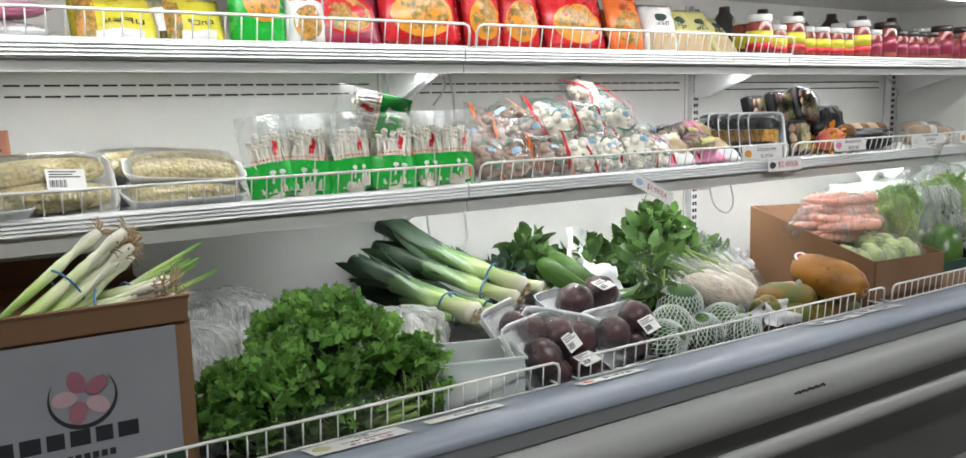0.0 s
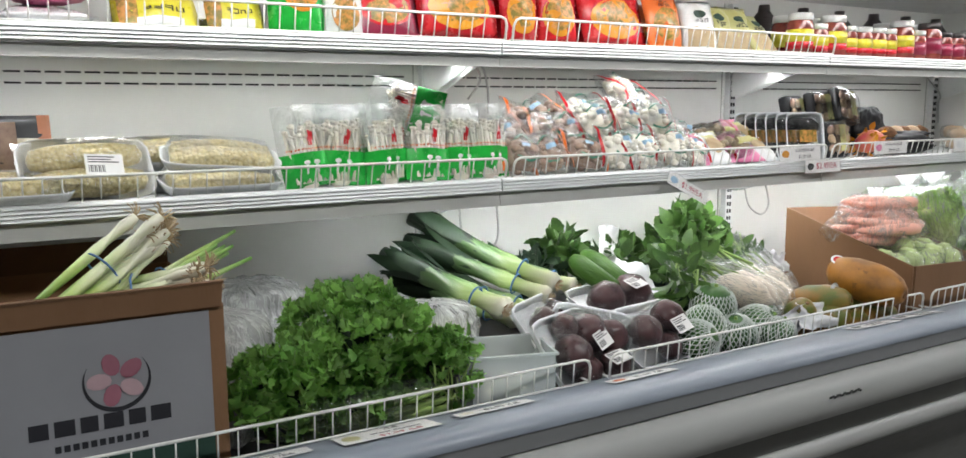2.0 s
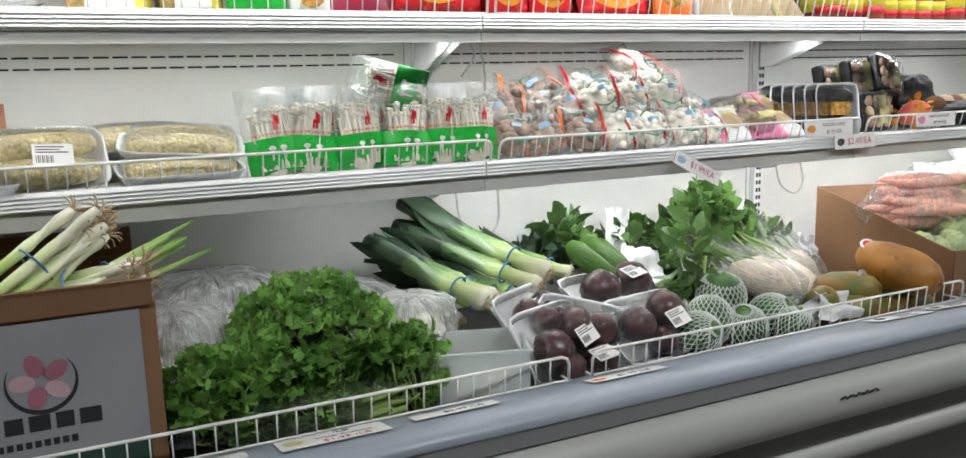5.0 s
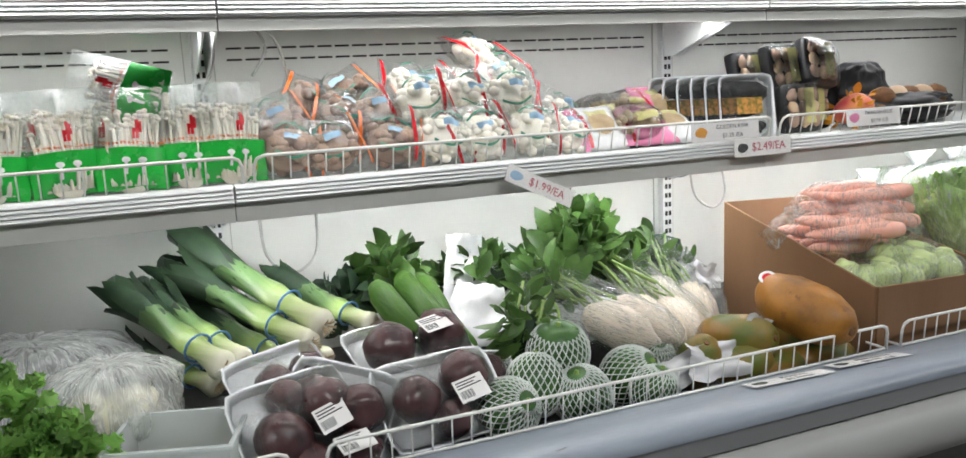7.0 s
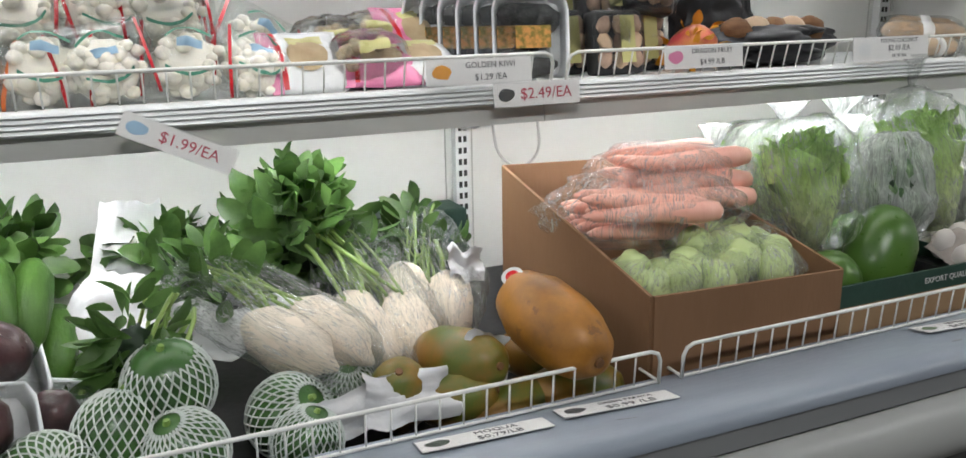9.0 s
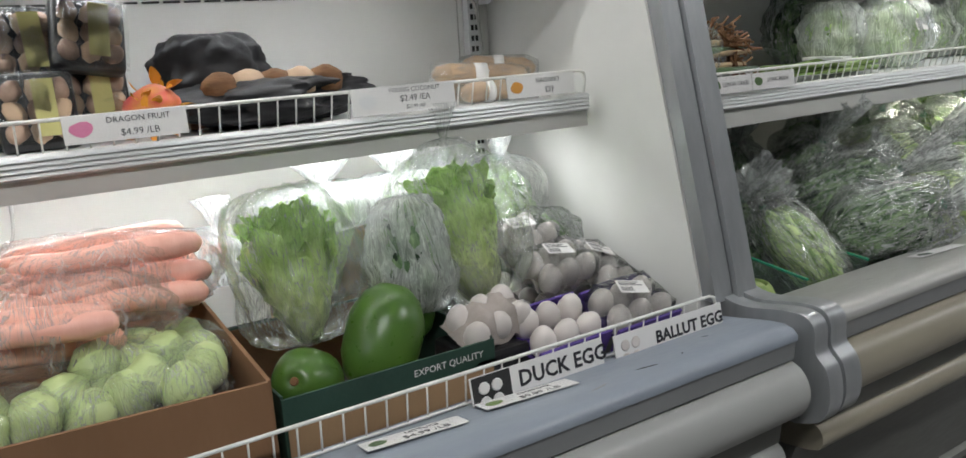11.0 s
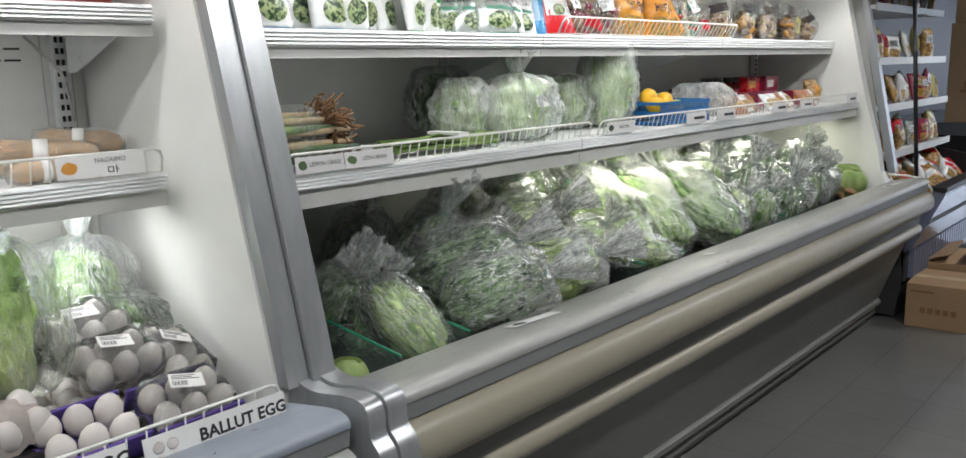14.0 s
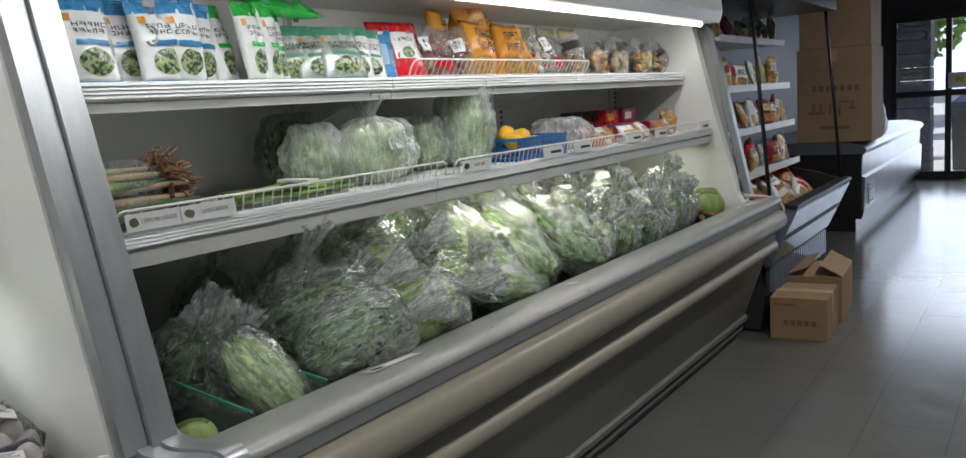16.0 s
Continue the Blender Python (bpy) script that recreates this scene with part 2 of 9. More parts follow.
card_pale = surf("light corrugated card", (0.36, 0.23, 0.125), (0.31, 0.195, 0.105), 0.85, scale=5, bump=0.12, bscale=160, wear=((0.32, 0.2, 0.1), 8, 0.66))
# card brown made darker, shade inside cartons put into the colour; flap edges too
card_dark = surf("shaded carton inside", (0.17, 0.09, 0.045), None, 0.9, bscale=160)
carton_white = surf("white printed carton", (0.275, 0.275, 0.29), (0.24, 0.24, 0.255), 0.6, scale=3, bump=0.05, wear=((0.75, 0.75, 0.76), 10, 0.72))
carton_green = surf("dark green printed card", (0.022, 0.06, 0.042), None, 0.6)
black_plastic = surf("black plastic", (0.010, 0.010, 0.012), None, 0.5)
black_metal = surf("black painted metal", (0.02, 0.02, 0.022), None, 0.3)
# dark panel made pale blue: reflected door daylight is put into the colour
trough_blue = surf("scuffed trough panel, bluish sheen in its colour", (0.24, 0.27, 0.38), (0.18, 0.20, 0.29), 0.2, metal=0.3, scale=8, bump=0.06, wear=((0.25, 0.26, 0.28), 30, 0.73))
paper = surf("white tag paper", (0.80, 0.79, 0.77), (0.74, 0.73, 0.71), 0.55, scale=10, bump=0.03)
tissue = surf("white tissue paper", (0.62, 0.62, 0.62), (0.54, 0.54, 0.55), 0.75, scale=12, bump=0.3, bscale=45)
ink = surf("black ink", (0.02, 0.02, 0.025), None, 0.6)
red_ink = surf("red ink", (0.50, 0.04, 0.08), None, 0.6)
wall_paint = surf("dull wall paint", (0.14, 0.138, 0.13), (0.11, 0.108, 0.10), 0.7, scale=2, bump=0.08)
dark_paint = surf("dark wall paint", (0.045, 0.045, 0.05), None, 0.6, scale=2)
clear_film = film("clear crumpled film", low=0.0, high=0.10, scale=34, rough=0.10, ior=1.20, line=0.40, pleats=0.55, bump=1.0, band=(0.50, 0.66))
soft_film = film("thin soft clear film", low=0.0, high=0.16, scale=16, rough=0.12, ior=1.25, line=0.34, pleats=0.6, bump=0.55, band=(0.48, 0.70), crease=2.4)
wrap_film = film("tight clear wrap", low=0.0, high=0.03, scale=26, rough=0.05, mirror=1.0, ior=1.52, bump=0.55, pleats=0.3, line=0.10, crease=3.0)
milky_film = film("milky plastic film", low=0.22, high=0.46, scale=24, rough=0.14, ior=1.26, line=0.35, pleats=0.7, bump=0.6, band=(0.40, 0.64), crease=2.6)
bag_film = film("streaky clear bag film", low=0.01, high=0.15, scale=40, rough=0.12, ior=1.23, bump=1.0, pleats=0.6, line=0.62, band=(0.50, 0.66), mirror=0.8)
tuft_film = film("gathered bag film", low=0.16, high=0.5, scale=50, rough=0.1, ior=1.4, line=0.5)
glass_green = glass("green edged glass", (0.86, 0.96, 0.91), a=0.06)
glass_edge = surf("green glass edge", (0.03, 0.22, 0.13), (0.05, 0.30, 0.18), 0.1, bump=0.02)
door_glass = glass("door glass", (0.93, 0.95, 0.99), a=0.05)

# floor: pale vinyl with faint tile joints and a polished coat
vinyl, vt, vb = nodes_of("polished vinyl floor")
vc = vt.nodes.new("ShaderNodeTexCoord")
br = vt.nodes.new("ShaderNodeTexBrick")
br.offset = 0.0
for k, v in (("Scale", 1.0), ("Mortar Size", 0.0022), ("Brick Width", 0.305), ("Row Height", 0.305)):
    br.inputs[k].default_value = v
br.inputs["Color1"].default_value, br.inputs["Color2"].default_value, br.inputs["Mortar"].default_value = (0.165, 0.162, 0.155, 1), (0.155, 0.152, 0.147, 1), (0.12, 0.118, 0.112, 1)
vt.links.new(vc.outputs["Object"], br.inputs[0])
vn = noise_node(vt, 2.2, 6)
vr = ramp_node(vt, vn.outputs[0], [(0.3, (0.86, 0.86, 0.86)), (0.7, (1, 1, 1))])
vm = vt.nodes.new("ShaderNodeMixRGB")
vm.blend_type, vm.inputs[0].default_value = "MULTIPLY", 1.0
vt.links.new(br.outputs[0], vm.inputs[1])
vt.links.new(vr.outputs[0], vm.inputs[2])
vt.links.new(vm.outputs[0], vb.inputs["Base Color"])
vn2 = noise_node(vt, 6, 5, None, 0.6, 4)
vr2 = vt.nodes.new("ShaderNodeMapRange")
vr2.inputs[3].default_value, vr2.inputs[4].default_value = 0.10, 0.26
vt.links.new(vn2.outputs[0], vr2.inputs[0])
vt.links.new(vr2.outputs[0], vb.inputs["Roughness"])
vbm = vt.nodes.new("ShaderNodeBump")
vbm.inputs["Strength"].default_value, vbm.inputs["Distance"].default_value = 0.12, 0.01
vt.links.new(noise_node(vt, 5, 3, None, 0.5, 8).outputs[0], vbm.inputs["Height"])
vt.links.new(vbm.outputs[0], vb.inputs["Normal"])


# ---- building helpers ----
JOINED = {"leaves", "leaf_mass", "inner_fill", "stem_bundle", "root_tuft", "mushroom_cluster", "inner_cluster", "slotted_strip", "husk", "dry_tangle", "crown", "slot", "printed_bars", "foam_net"}


def part(name, bm, material, parent=None, label="", smooth=False, m=None):
    me = bpy.data.meshes.new(name)
    bmesh.ops.recalc_face_normals(bm, faces=bm.faces)
    bm.to_mesh(me)
    bm.free()
    me.materials.append(material)
    if smooth:
        me.shade_smooth()
        if smooth == "edges":
            me.set_sharp_from_angle(angle=radians(48))
    ob = new(name, me)
    ob.parent = parent
    if m is not None:
        ob.matrix_basis = m
    return tagged(ob, label, "", "", "stuff" if name in JOINED else "")


def piece(name, me, parent, m):
    ob = new(name, me)
    ob.parent = parent
    ob.matrix_basis = m
    return ob


def thing(name, label, category, m=None, group="", kind=""):
    ob = new(name)
    ob.empty_display_size = 0.05
    if m is not None:
        ob.matrix_basis = m
    return tagged(ob, label, category, group, kind)


def block(bm, x0, x1, y0, y1, z0, z1, bevel=0.0):
    r = bmesh.ops.create_cube(bm, size=1, matrix=Matrix.LocRotScale(((x0 + x1) / 2, (y0 + y1) / 2, (z0 + z1) / 2), None, (x1 - x0, y1 - y0, z1 - z0)))
    if bevel:
        es = list({e for v in r["verts"] for e in v.link_edges})
        bmesh.ops.bevel(bm, geom=es, offset=bevel, segments=2, affect="EDGES", profile=0.6)
    return bm


def slab(*a):
    return block(bmesh.new(), *a)


def prism(bm, prof, x0, x1):
    """A closed profile in (y, z), drawn out along x."""
    a = [bm.verts.new((x0, y, z)) for y, z in prof]
    b = [bm.verts.new((x1, y, z)) for y, z in prof]
    n = len(prof)
    for i in range(n):
        bm.faces.new((a[i], a[(i + 1) % n], b[(i + 1) % n], b[i]))
    bm.faces.new(a[::-1])
    bm.faces.new(b)
    return bm


def tube(bm, pts, r, n=6, taper=None):
    pts = [Vector(p) for p in pts]
    rings = []
    for i, p in enumerate(pts):
        d = (pts[min(i + 1, len(pts) - 1)] - pts[max(i - 1, 0)]).normalized()
        q = d.to_track_quat("Z", "Y")
        rr = r if taper is None else r * taper[i]
        rings.append([bm.verts.new(p + q @ Vector((math.cos(2 * math.pi * k / n) * rr, math.sin(2 * math.pi * k / n) * rr, 0))) for k in range(n)])
    for a, b in zip(rings, rings[1:]):
        for k in range(n):
            bm.faces.new((a[k], a[(k + 1) % n], b[(k + 1) % n], b[k]))
    bm.faces.new(rings[0][::-1])
    bm.faces.new(rings[-1])
    return bm


def lathe(bm, prof, n=16, m=None, wob=0.0, seed=0):
    """A profile of (radius, height) turned round z."""
    m = m or Matrix()
    rings = []
    for r, z in prof:
        ring = []
        for k in range(n):
            a = 2 * math.pi * k / n
            f = 1 + wob * noise.noise(Vector((math.cos(a) * 1.3 + seed, math.sin(a) * 1.3, z * 9 + seed)))
            ring.append(bm.verts.new(m @ Vector((math.cos(a) * r * f, math.sin(a) * r * f, z))))
        rings.append(ring)
    for a, b in zip(rings, rings[1:]):
        for k in range(n):
            bm.faces.new((a[k], a[(k + 1) % n], b[(k + 1) % n], b[k]))
    bm.faces.new(rings[0][::-1])
    bm.faces.new(rings[-1])
    return bm


def blob(bm, m, seg=12, rings=8, amp=0.08, freq=1.6, seed=0.0):
    """A lumpy ball of radius 1, set by the matrix m."""
    r = bmesh.ops.create_uvsphere(bm, u_segments=seg, v_segments=rings, radius=1)
    for v in r["verts"]:
        c = v.co.copy()
        v.co = m @ (c * (1 + amp * noise.noise(c * freq + Vector((seed, seed * 1.7, -seed)))))
    return bm


def msc(x, y, z, sx, sy, sz, rx=0, ry=0, rz=0):
    return Matrix.LocRotScale((x, y, z), Euler((radians(rx), radians(ry), radians(rz))), (sx, sy, sz))


def text_part(words, size, material, parent, m, name="lettering", bold=0.0):
    cu = bpy.data.curves.new("writing", "FONT")
    cu.offset = bold
    cu.body, cu.size, cu.align_x, cu.align_y, cu.resolution_u, cu.extrude = words, size, "CENTER", "CENTER", 2, 0.0002
    tmp = bpy.data.objects.new("writing", cu)
    scene.collection.objects.link(tmp)
    me = bpy.data.meshes.new_from_object(tmp.evaluated_get(bpy.context.evaluated_depsgraph_get()))
    bpy.data.objects.remove(tmp)
    bpy.data.curves.remove(cu)
    me.materials.clear()
    me.materials.append(material)
    ob = new(name, me)
    ob.parent = parent
    ob.matrix_basis = m
    return ob


def structure(name, bm, material, label=""):
    return tagged(part(name, bm, material, None, label), label, "", "", "structure")


# ---- the shell of the shop ----
structure("floor", slab(-4.0, 15.6, -3.2, 4.0, -0.1, 0.0), vinyl, "polished pale grey vinyl tile floor")
structure("ceiling", slab(-4.0, 15.6, -3.2, 4.0, 3.2, 3.3), dark_paint, "dark painted shop ceiling")
structure("wall_back", slab(-4.0, 15.6, 2.6, 2.75, 0, 3.2), dark_paint, "dark wall behind the cold cases")
# two unseen walls added to close the room, dull to keep fill light low
structure("wall_front", slab(-4.0, 15.6, -3.35, -3.2, 0, 3.2), wall_paint, "plain dull unseen wall added across the aisle")
structure("wall_left", slab(-4.15, -4.0, -3.35, 2.75, 0, 3.2), wall_paint, "plain dull unseen wall added to close the aisle")
bm = bmesh.new()
block(bm, 15.6, 15.75, 1.82, 2.75, 0, 3.2)
block(bm, 15.6, 15.75, -3.35, -0.75, 0, 3.2)
block(bm, 15.6, 15.75, -0.75, 1.82, 2.15, 3.2)
structure("wall_right", bm, dark_paint, "dark wall round the glass entrance")

for lx in (-1.5, 1.8, 5.1, 9.0):
    t = thing("ceiling_light", "white recessed ceiling light panel over the aisle", "ceiling light", pose(lx, -0.4, 3.07), "ceiling lights")
    bm = bmesh.new()
    for s in (-1, 1):
        block(bm, -0.66, 0.66, s * 0.19 - 0.02, s * 0.19 + 0.02, -0.03, 0.13)
        block(bm, s * 0.64 - 0.02, s * 0.64 + 0.02, -0.17, 0.17, -0.03, 0.13)
    part("frame", bm, rail_white, t)
    part("diffuser", slab(-0.62, 0.62, -0.17, 0.17, 0.0, 0.02), glow("lit diffuser", (1, 0.97, 0.9), 3.0), t)


# ---- refrigerated cases ----
def rim_profile(o=0.0):
    return [(1.375, 0.745), (1.375, 0.780 + o), (1.33, 0.788 + o), (1.26, 0.801 + o), (1.224 - o * 0.5, 0.804 + o), (1.206 - o, 0.799 + o * 0.7), (1.196 - o, 0.789), (1.196 - o, 0.779), (1.26, 0.745)]


BAND = [(1.199, 0.779), (1.203, 0.742), (1.26, 0.742), (1.26, 0.775)]
BUMPER = [(1.212, 0.739)] + [(1.212 - 0.046 * math.sin(math.pi * k / 12) ** 0.5, 0.739 - 0.112 * k / 12) for k in range(1, 12)] + [(1.220, 0.627), (1.27, 0.627), (1.27, 0.739)]
LOWER = [(1.222, 0.627), (1.230, 0.568), (1.29, 0.568), (1.29, 0.627)]
BUMPER2 = [(1.236, 0.568)] + [(1.236 - 0.022 * math.sin(math.pi * k / 8) ** 0.6, 0.568 - 0.060 * k / 8) for k in range(1, 8)] + [(1.246, 0.508), (1.30, 0.500), (1.31, 0.500), (1.31, 0.568)]
BASE = [(1.275, 0.500), (1.40, 0.150), (1.46, 0.150), (1.46, 0.500)]
KICK = [(1.405, 0.150), (1.388, 0.138), (1.388, 0.118), (1.405, 0.105), (1.42, 0.095), (1.412, 0.082), (1.415, 0.060), (1.435, 0.048), (1.452, 0.035), (1.455, 0.0), (1.52, 0.0), (1.52, 0.150)]


def rail_profile(y, z0, z1):
    """The ribbed price rail on a shelf's front edge."""
    p, h = [(y + 0.02, z1), (y + 0.002, z1)], z1 - z0
    for i in range(4):
        a = z1 - h * (0.10 + 0.22 * i)
        p += [(y - 0.004, a), (y - 0.006, a - h * 0.11), (y, a - h * 0.15)]
    return p + [(y, z0), (y + 0.02, z0)]


def wire_basket(x0, x1, y, z0, z1, label, step=0.033, lean=0.012):
    t = thing("wire_basket_front", label, "basket", pose(x0, y, z0), "wire basket fronts")
    w, h, r = x1 - x0, z1 - z0, 0.0032
    bm = bmesh.new()
    c = 0.018
    tube(bm, [(0, 0, 0), (0, -lean * 0.6, h - c), (c * 0.3, -lean * 0.9, h - c * 0.3), (c, -lean, h), (w - c, -lean, h), (w - c * 0.3, -lean * 0.9, h - c * 0.3), (w, -lean * 0.6, h - c), (w, 0, 0)], r, 8)
    tube(bm, [(0, 0, 0.004), (w, 0, 0.004)], r * 0.8, 6)
    for e in (0, w):
        tube(bm, [(e, 0, 0.004), (e, 0.05, 0.004)], r * 0.8, 6)
    part("frame", bm, wire_white, t, "white coated wire frame", True)
    wb = bmesh.new()
    tube(wb, [(0, 0, 0.004), (0, -lean, h)], 0.0016, 5)
    first = part("wire", wb, wire_white, t, "", True, pose(step, 0, 0))
    for i in range(2, int(w / step)):
        piece("wire", first.data, t, pose(step * i, 0, 0))
    return t


def cold_case(x0, x1, uprights, mid, top, colours, label, ends):
    t = thing("refrigerated_case", label, "refrigerated case", pose(x0, 1.5, 0), "refrigerated cases")
    o = pose(-x0, -1.5, 0)
    rim, bump_mat, panel = colours

    def add(name, bm, material, lab="", parent=t, smooth=False):
        return part(name, bm, material, parent, lab, smooth, o if parent is t else None)

    add("back_panel", prism(bmesh.new(), [(2.12, 0.3), (2.12, 1.95), (2.20, 1.95), (2.20, 0.3)], x0, x1), case_white, "white painted back panel")
    xs = [x0] + [u for u in uprights] + [x1]
    for u in uprights:
        for s in (-0.032, 0.032):
            add("panel_seam", slab(u + s - 0.0009, u + s + 0.0009, 2.1165, 2.1205, 0.72, 1.73), valance_grey, "fine seam between panels")
    bm = bmesh.new()
    for a, b in zip(xs, xs[1:]):
        for z in (1.463, 1.438) if x0 < 3 else ():
            x = a + 0.06
            while x < b - 0.08:
                block(bm, x, x + 0.033, 2.117, 2.1215, z - 0.0022, z + 0.0022)
                x += 0.041
    if x0 < 3:
        add("slotted_strip", bm, slot_dark, "rows of dark slots")
    for u in uprights:
        up = add("upright", slab(u - 0.016, u + 0.016, 2.096, 2.119, 0.72, 1.73), rail_white, "slotted shelf upright")
        sb = bmesh.new()
        z = 0.74
        while z < 1.72:
            for s in (-0.006, 0.006):
                block(sb, u + s - 0.0033, u + s + 0.0033, 2.0935, 2.0965, z, z + 0.013)
            z += 0.0254
        part("slot", sb, slot_dark, up)
    add("deck", prism(bmesh.new(), [(1.37, 0.70), (2.12, 0.74), (2.12, 0.66), (1.37, 0.62)], x0, x1), deck_dark, "dark deck under the produce")
    add("rim", prism(bmesh.new(), rim_profile(), x0, x1), rim, "", t, "edges")
    add("band", prism(bmesh.new(), BAND, x0, x1), band_grey)
    add("groove", prism(bmesh.new(), [(1.216, 0.744), (1.216, 0.736), (1.26, 0.736), (1.26, 0.744)], x0 + 0.001, x1 - 0.001), slot_dark)
    add("bumper", prism(bmesh.new(), BUMPER, x0, x1), bump_mat, "rounded plastic bumper", t, "edges")
    add("front_panel", prism(bmesh.new(), LOWER, x0, x1), panel)
    add("lower_bumper", prism(bmesh.new(), BUMPER2, x0, x1), bump_mat, "", t, "edges")
    add("base_panel", prism(bmesh.new(), BASE, x0, x1), panel)
    add("kick_plate", prism(bmesh.new(), KICK, x0, x1), panel, "ribbed metal kick plate", t, "edges")
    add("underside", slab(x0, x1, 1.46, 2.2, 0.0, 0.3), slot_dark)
    # shelves, one length between two uprights each
    for (yf, zt, zr, zv), nm in ((mid, "shelf"), (top, "shelf")):
        cuts = [x0 + 0.005] + [u for u in uprights if x0 + 0.2 < u < x1 - 0.2] + [x1 - 0.03 if x0 < 3 else x1 - 0.005]
        for a, b in zip(cuts, cuts[1:]):
            sh = add(nm, slab(a + 0.002, b - 0.002, yf + 0.012, 2.095, zt - 0.022, zt), rail_white, "white metal shelf")
            part("price_rail", prism(bmesh.new(), rail_profile(yf, zr, zt + 0.007), a + 0.002, b - 0.002), rail_white, sh, "ribbed white price rail")
            part("valance", prism(bmesh.new(), [(yf + 0.008, zr - 0.001), (yf + 0.005, zv), (yf + 0.022, zv), (yf + 0.024, zr - 0.001)], a + 0.001, b - 0.001), valance_grey, sh, "plain grey valance")
            for e in (a + 0.01, b - 0.014):
                bb = bmesh.new()
                prism(bb, [(yf + 0.06, zt - 0.022), (2.09, zt - 0.022), (2.09, zt - 0.12), (2.05, zt - 0.12)], e, e + 0.004)
                part("bracket", bb, rail_white, sh)
    # canopy with its tube
    add("canopy", prism(bmesh.new(), [(1.50, 1.745), (1.485, 1.80), (1.50, 1.95), (2.12, 1.95), (2.12, 1.76), (1.66, 1.76), (1.64, 1.745)], x0, x1), rail_white, "white canopy over the top shelf")
    tb = bmesh.new()
    tube(tb, [(x0 + 0.08, 1.58, 1.738), (x1 - 0.08, 1.58, 1.738)], 0.012, 8)
    add("fluorescent_tube", tb, glow("lit tube", (1, 0.98, 0.93), 7.0), "glowing fluorescent tube", t, True)
    for e in ends:
        pts = [(2.2, 0.3), (1.45, 0.30), (1.40, 0.76), (1.432, 0.82), (1.452, 0.93), (1.53, 1.20), (1.594, 1.463), (1.66, 1.75), (1.66, 1.95), (2.2, 1.95)]
        add("end_panel", prism(bmesh.new(), pts, e, e + 0.07), case_white, "white end panel")
    return t


C1X0, C1X1, C2X0, C2X1 = -2.62, 3.632, 3.745, 7.38
case_one = cold_case(C1X0, C1X1, (-1.32, -0.10, 1.12, 2.34, 3.575), (1.706, 1.198, 1.169, 1.136), (1.706, 1.529, 1.500, 1.475), (rim_blue, bumper_white, panel_grey), "long open refrigerated produce case with blue-grey rim and white shelves", (-2.69,))
case_two = cold_case(C2X0, C2X1, (3.76, 4.86, 6.08, 7.30), (1.560, 1.176, 1.148, 1.108), (1.706, 1.490, 1.455, 1.430), (rim_grey, bumper_cream, panel_grey), "open refrigerated case with worn grey rim and cream bumpers", (C2X1,))

# the divider that joins the two cases
div = thing("case_divider", "white divider panel with aluminium edge between two cold cases", "divider panel", pose(3.665, 1.5, 0.76))
o = pose(-3.665, -1.5, -0.76)
edge = [(1.388, 0.80), (1.397, 0.84), (1.418, 0.93), (1.487, 1.20), (1.553, 1.463), (1.626, 1.75), (1.626, 1.95)]
part("panel", prism(bmesh.new(), [(2.2, 0.3), (1.48, 0.30)] + [(y + 0.035, z) for y, z in edge] + [(2.2, 1.95)], C1X1 + 0.002, C2X0 - 0.002), case_white, div, "white painted panel", m=o)
part("edge_trim", prism(bmesh.new(), [(y, z) for y, z in edge] + [(y + 0.034, z) for y, z in edge[::-1]], 3.640, 3.690), trim_metal, div, "brushed aluminium edge", m=o)
part("edge_trim", prism(bmesh.new(), [(y - 0.012, z) for y, z in edge] + [(y + 0.034, z) for y, z in edge[::-1]], 3.693, 3.747), trim_metal, div, "brushed aluminium edge", m=o)
saddle_turns = [(1.44, 0.86), (1.405, 0.815), (1.345, 0.800), (1.25, 0.814), (1.205, 0.812), (1.186, 0.790), (1.183, 0.750), (1.158, 0.72), (1.150, 0.665), (1.168, 0.622), (1.22, 0.600)]
saddle = []
for k in range(len(saddle_turns) - 1):
    p0, p1, p2, p3 = [Vector(saddle_turns[min(max(k + e, 0), len(saddle_turns) - 1)]) for e in (-1, 0, 1, 2)]
    for e in range(5):
        q = e / 5
        saddle.append(tuple(0.5 * (2 * p1 + (p2 - p0) * q + (2 * p0 - 5 * p1 + 4 * p2 - p3) * q * q + (3 * p1 - p0 - 3 * p2 + p3) * q ** 3)))
saddle.append(saddle_turns[-1])
for a, b, d in ((3.665, 3.704, 0.0), (3.708, 3.755, 0.006)):
    part("joint_cover", prism(bmesh.new(), [(y - d * 0.5, z + d) for y, z in saddle] + [(1.31, 0.600), (1.31, 0.70), (1.46, 0.70)], a, b), trim_metal, div, "bent metal cover over the joint", "edges", o)

# wire fronts on shelves and rims
for a, b in ((-1.30, -0.12), (-0.08, 1.138), (1.159, 2.355), (2.385, 3.594)):
    wire_basket(a, b, 1.716, 1.200, 1.254, "white wire basket front on the middle shelf")
for a, b in ((-1.30, -0.12), (-0.08, 1.138), (1.159, 2.37)):
    wire_basket(a, b, 1.716, 1.535, 1.592, "white wire basket front on the top shelf")
for a, b in ((-1.3, -0.12), (-0.08, 1.12), (1.176, 2.342), (2.384, 3.59)):
    wire_basket(a, b, 1.350, 0.784, 0.840, "white wire basket front along the case rim", 0.034, 0.004)
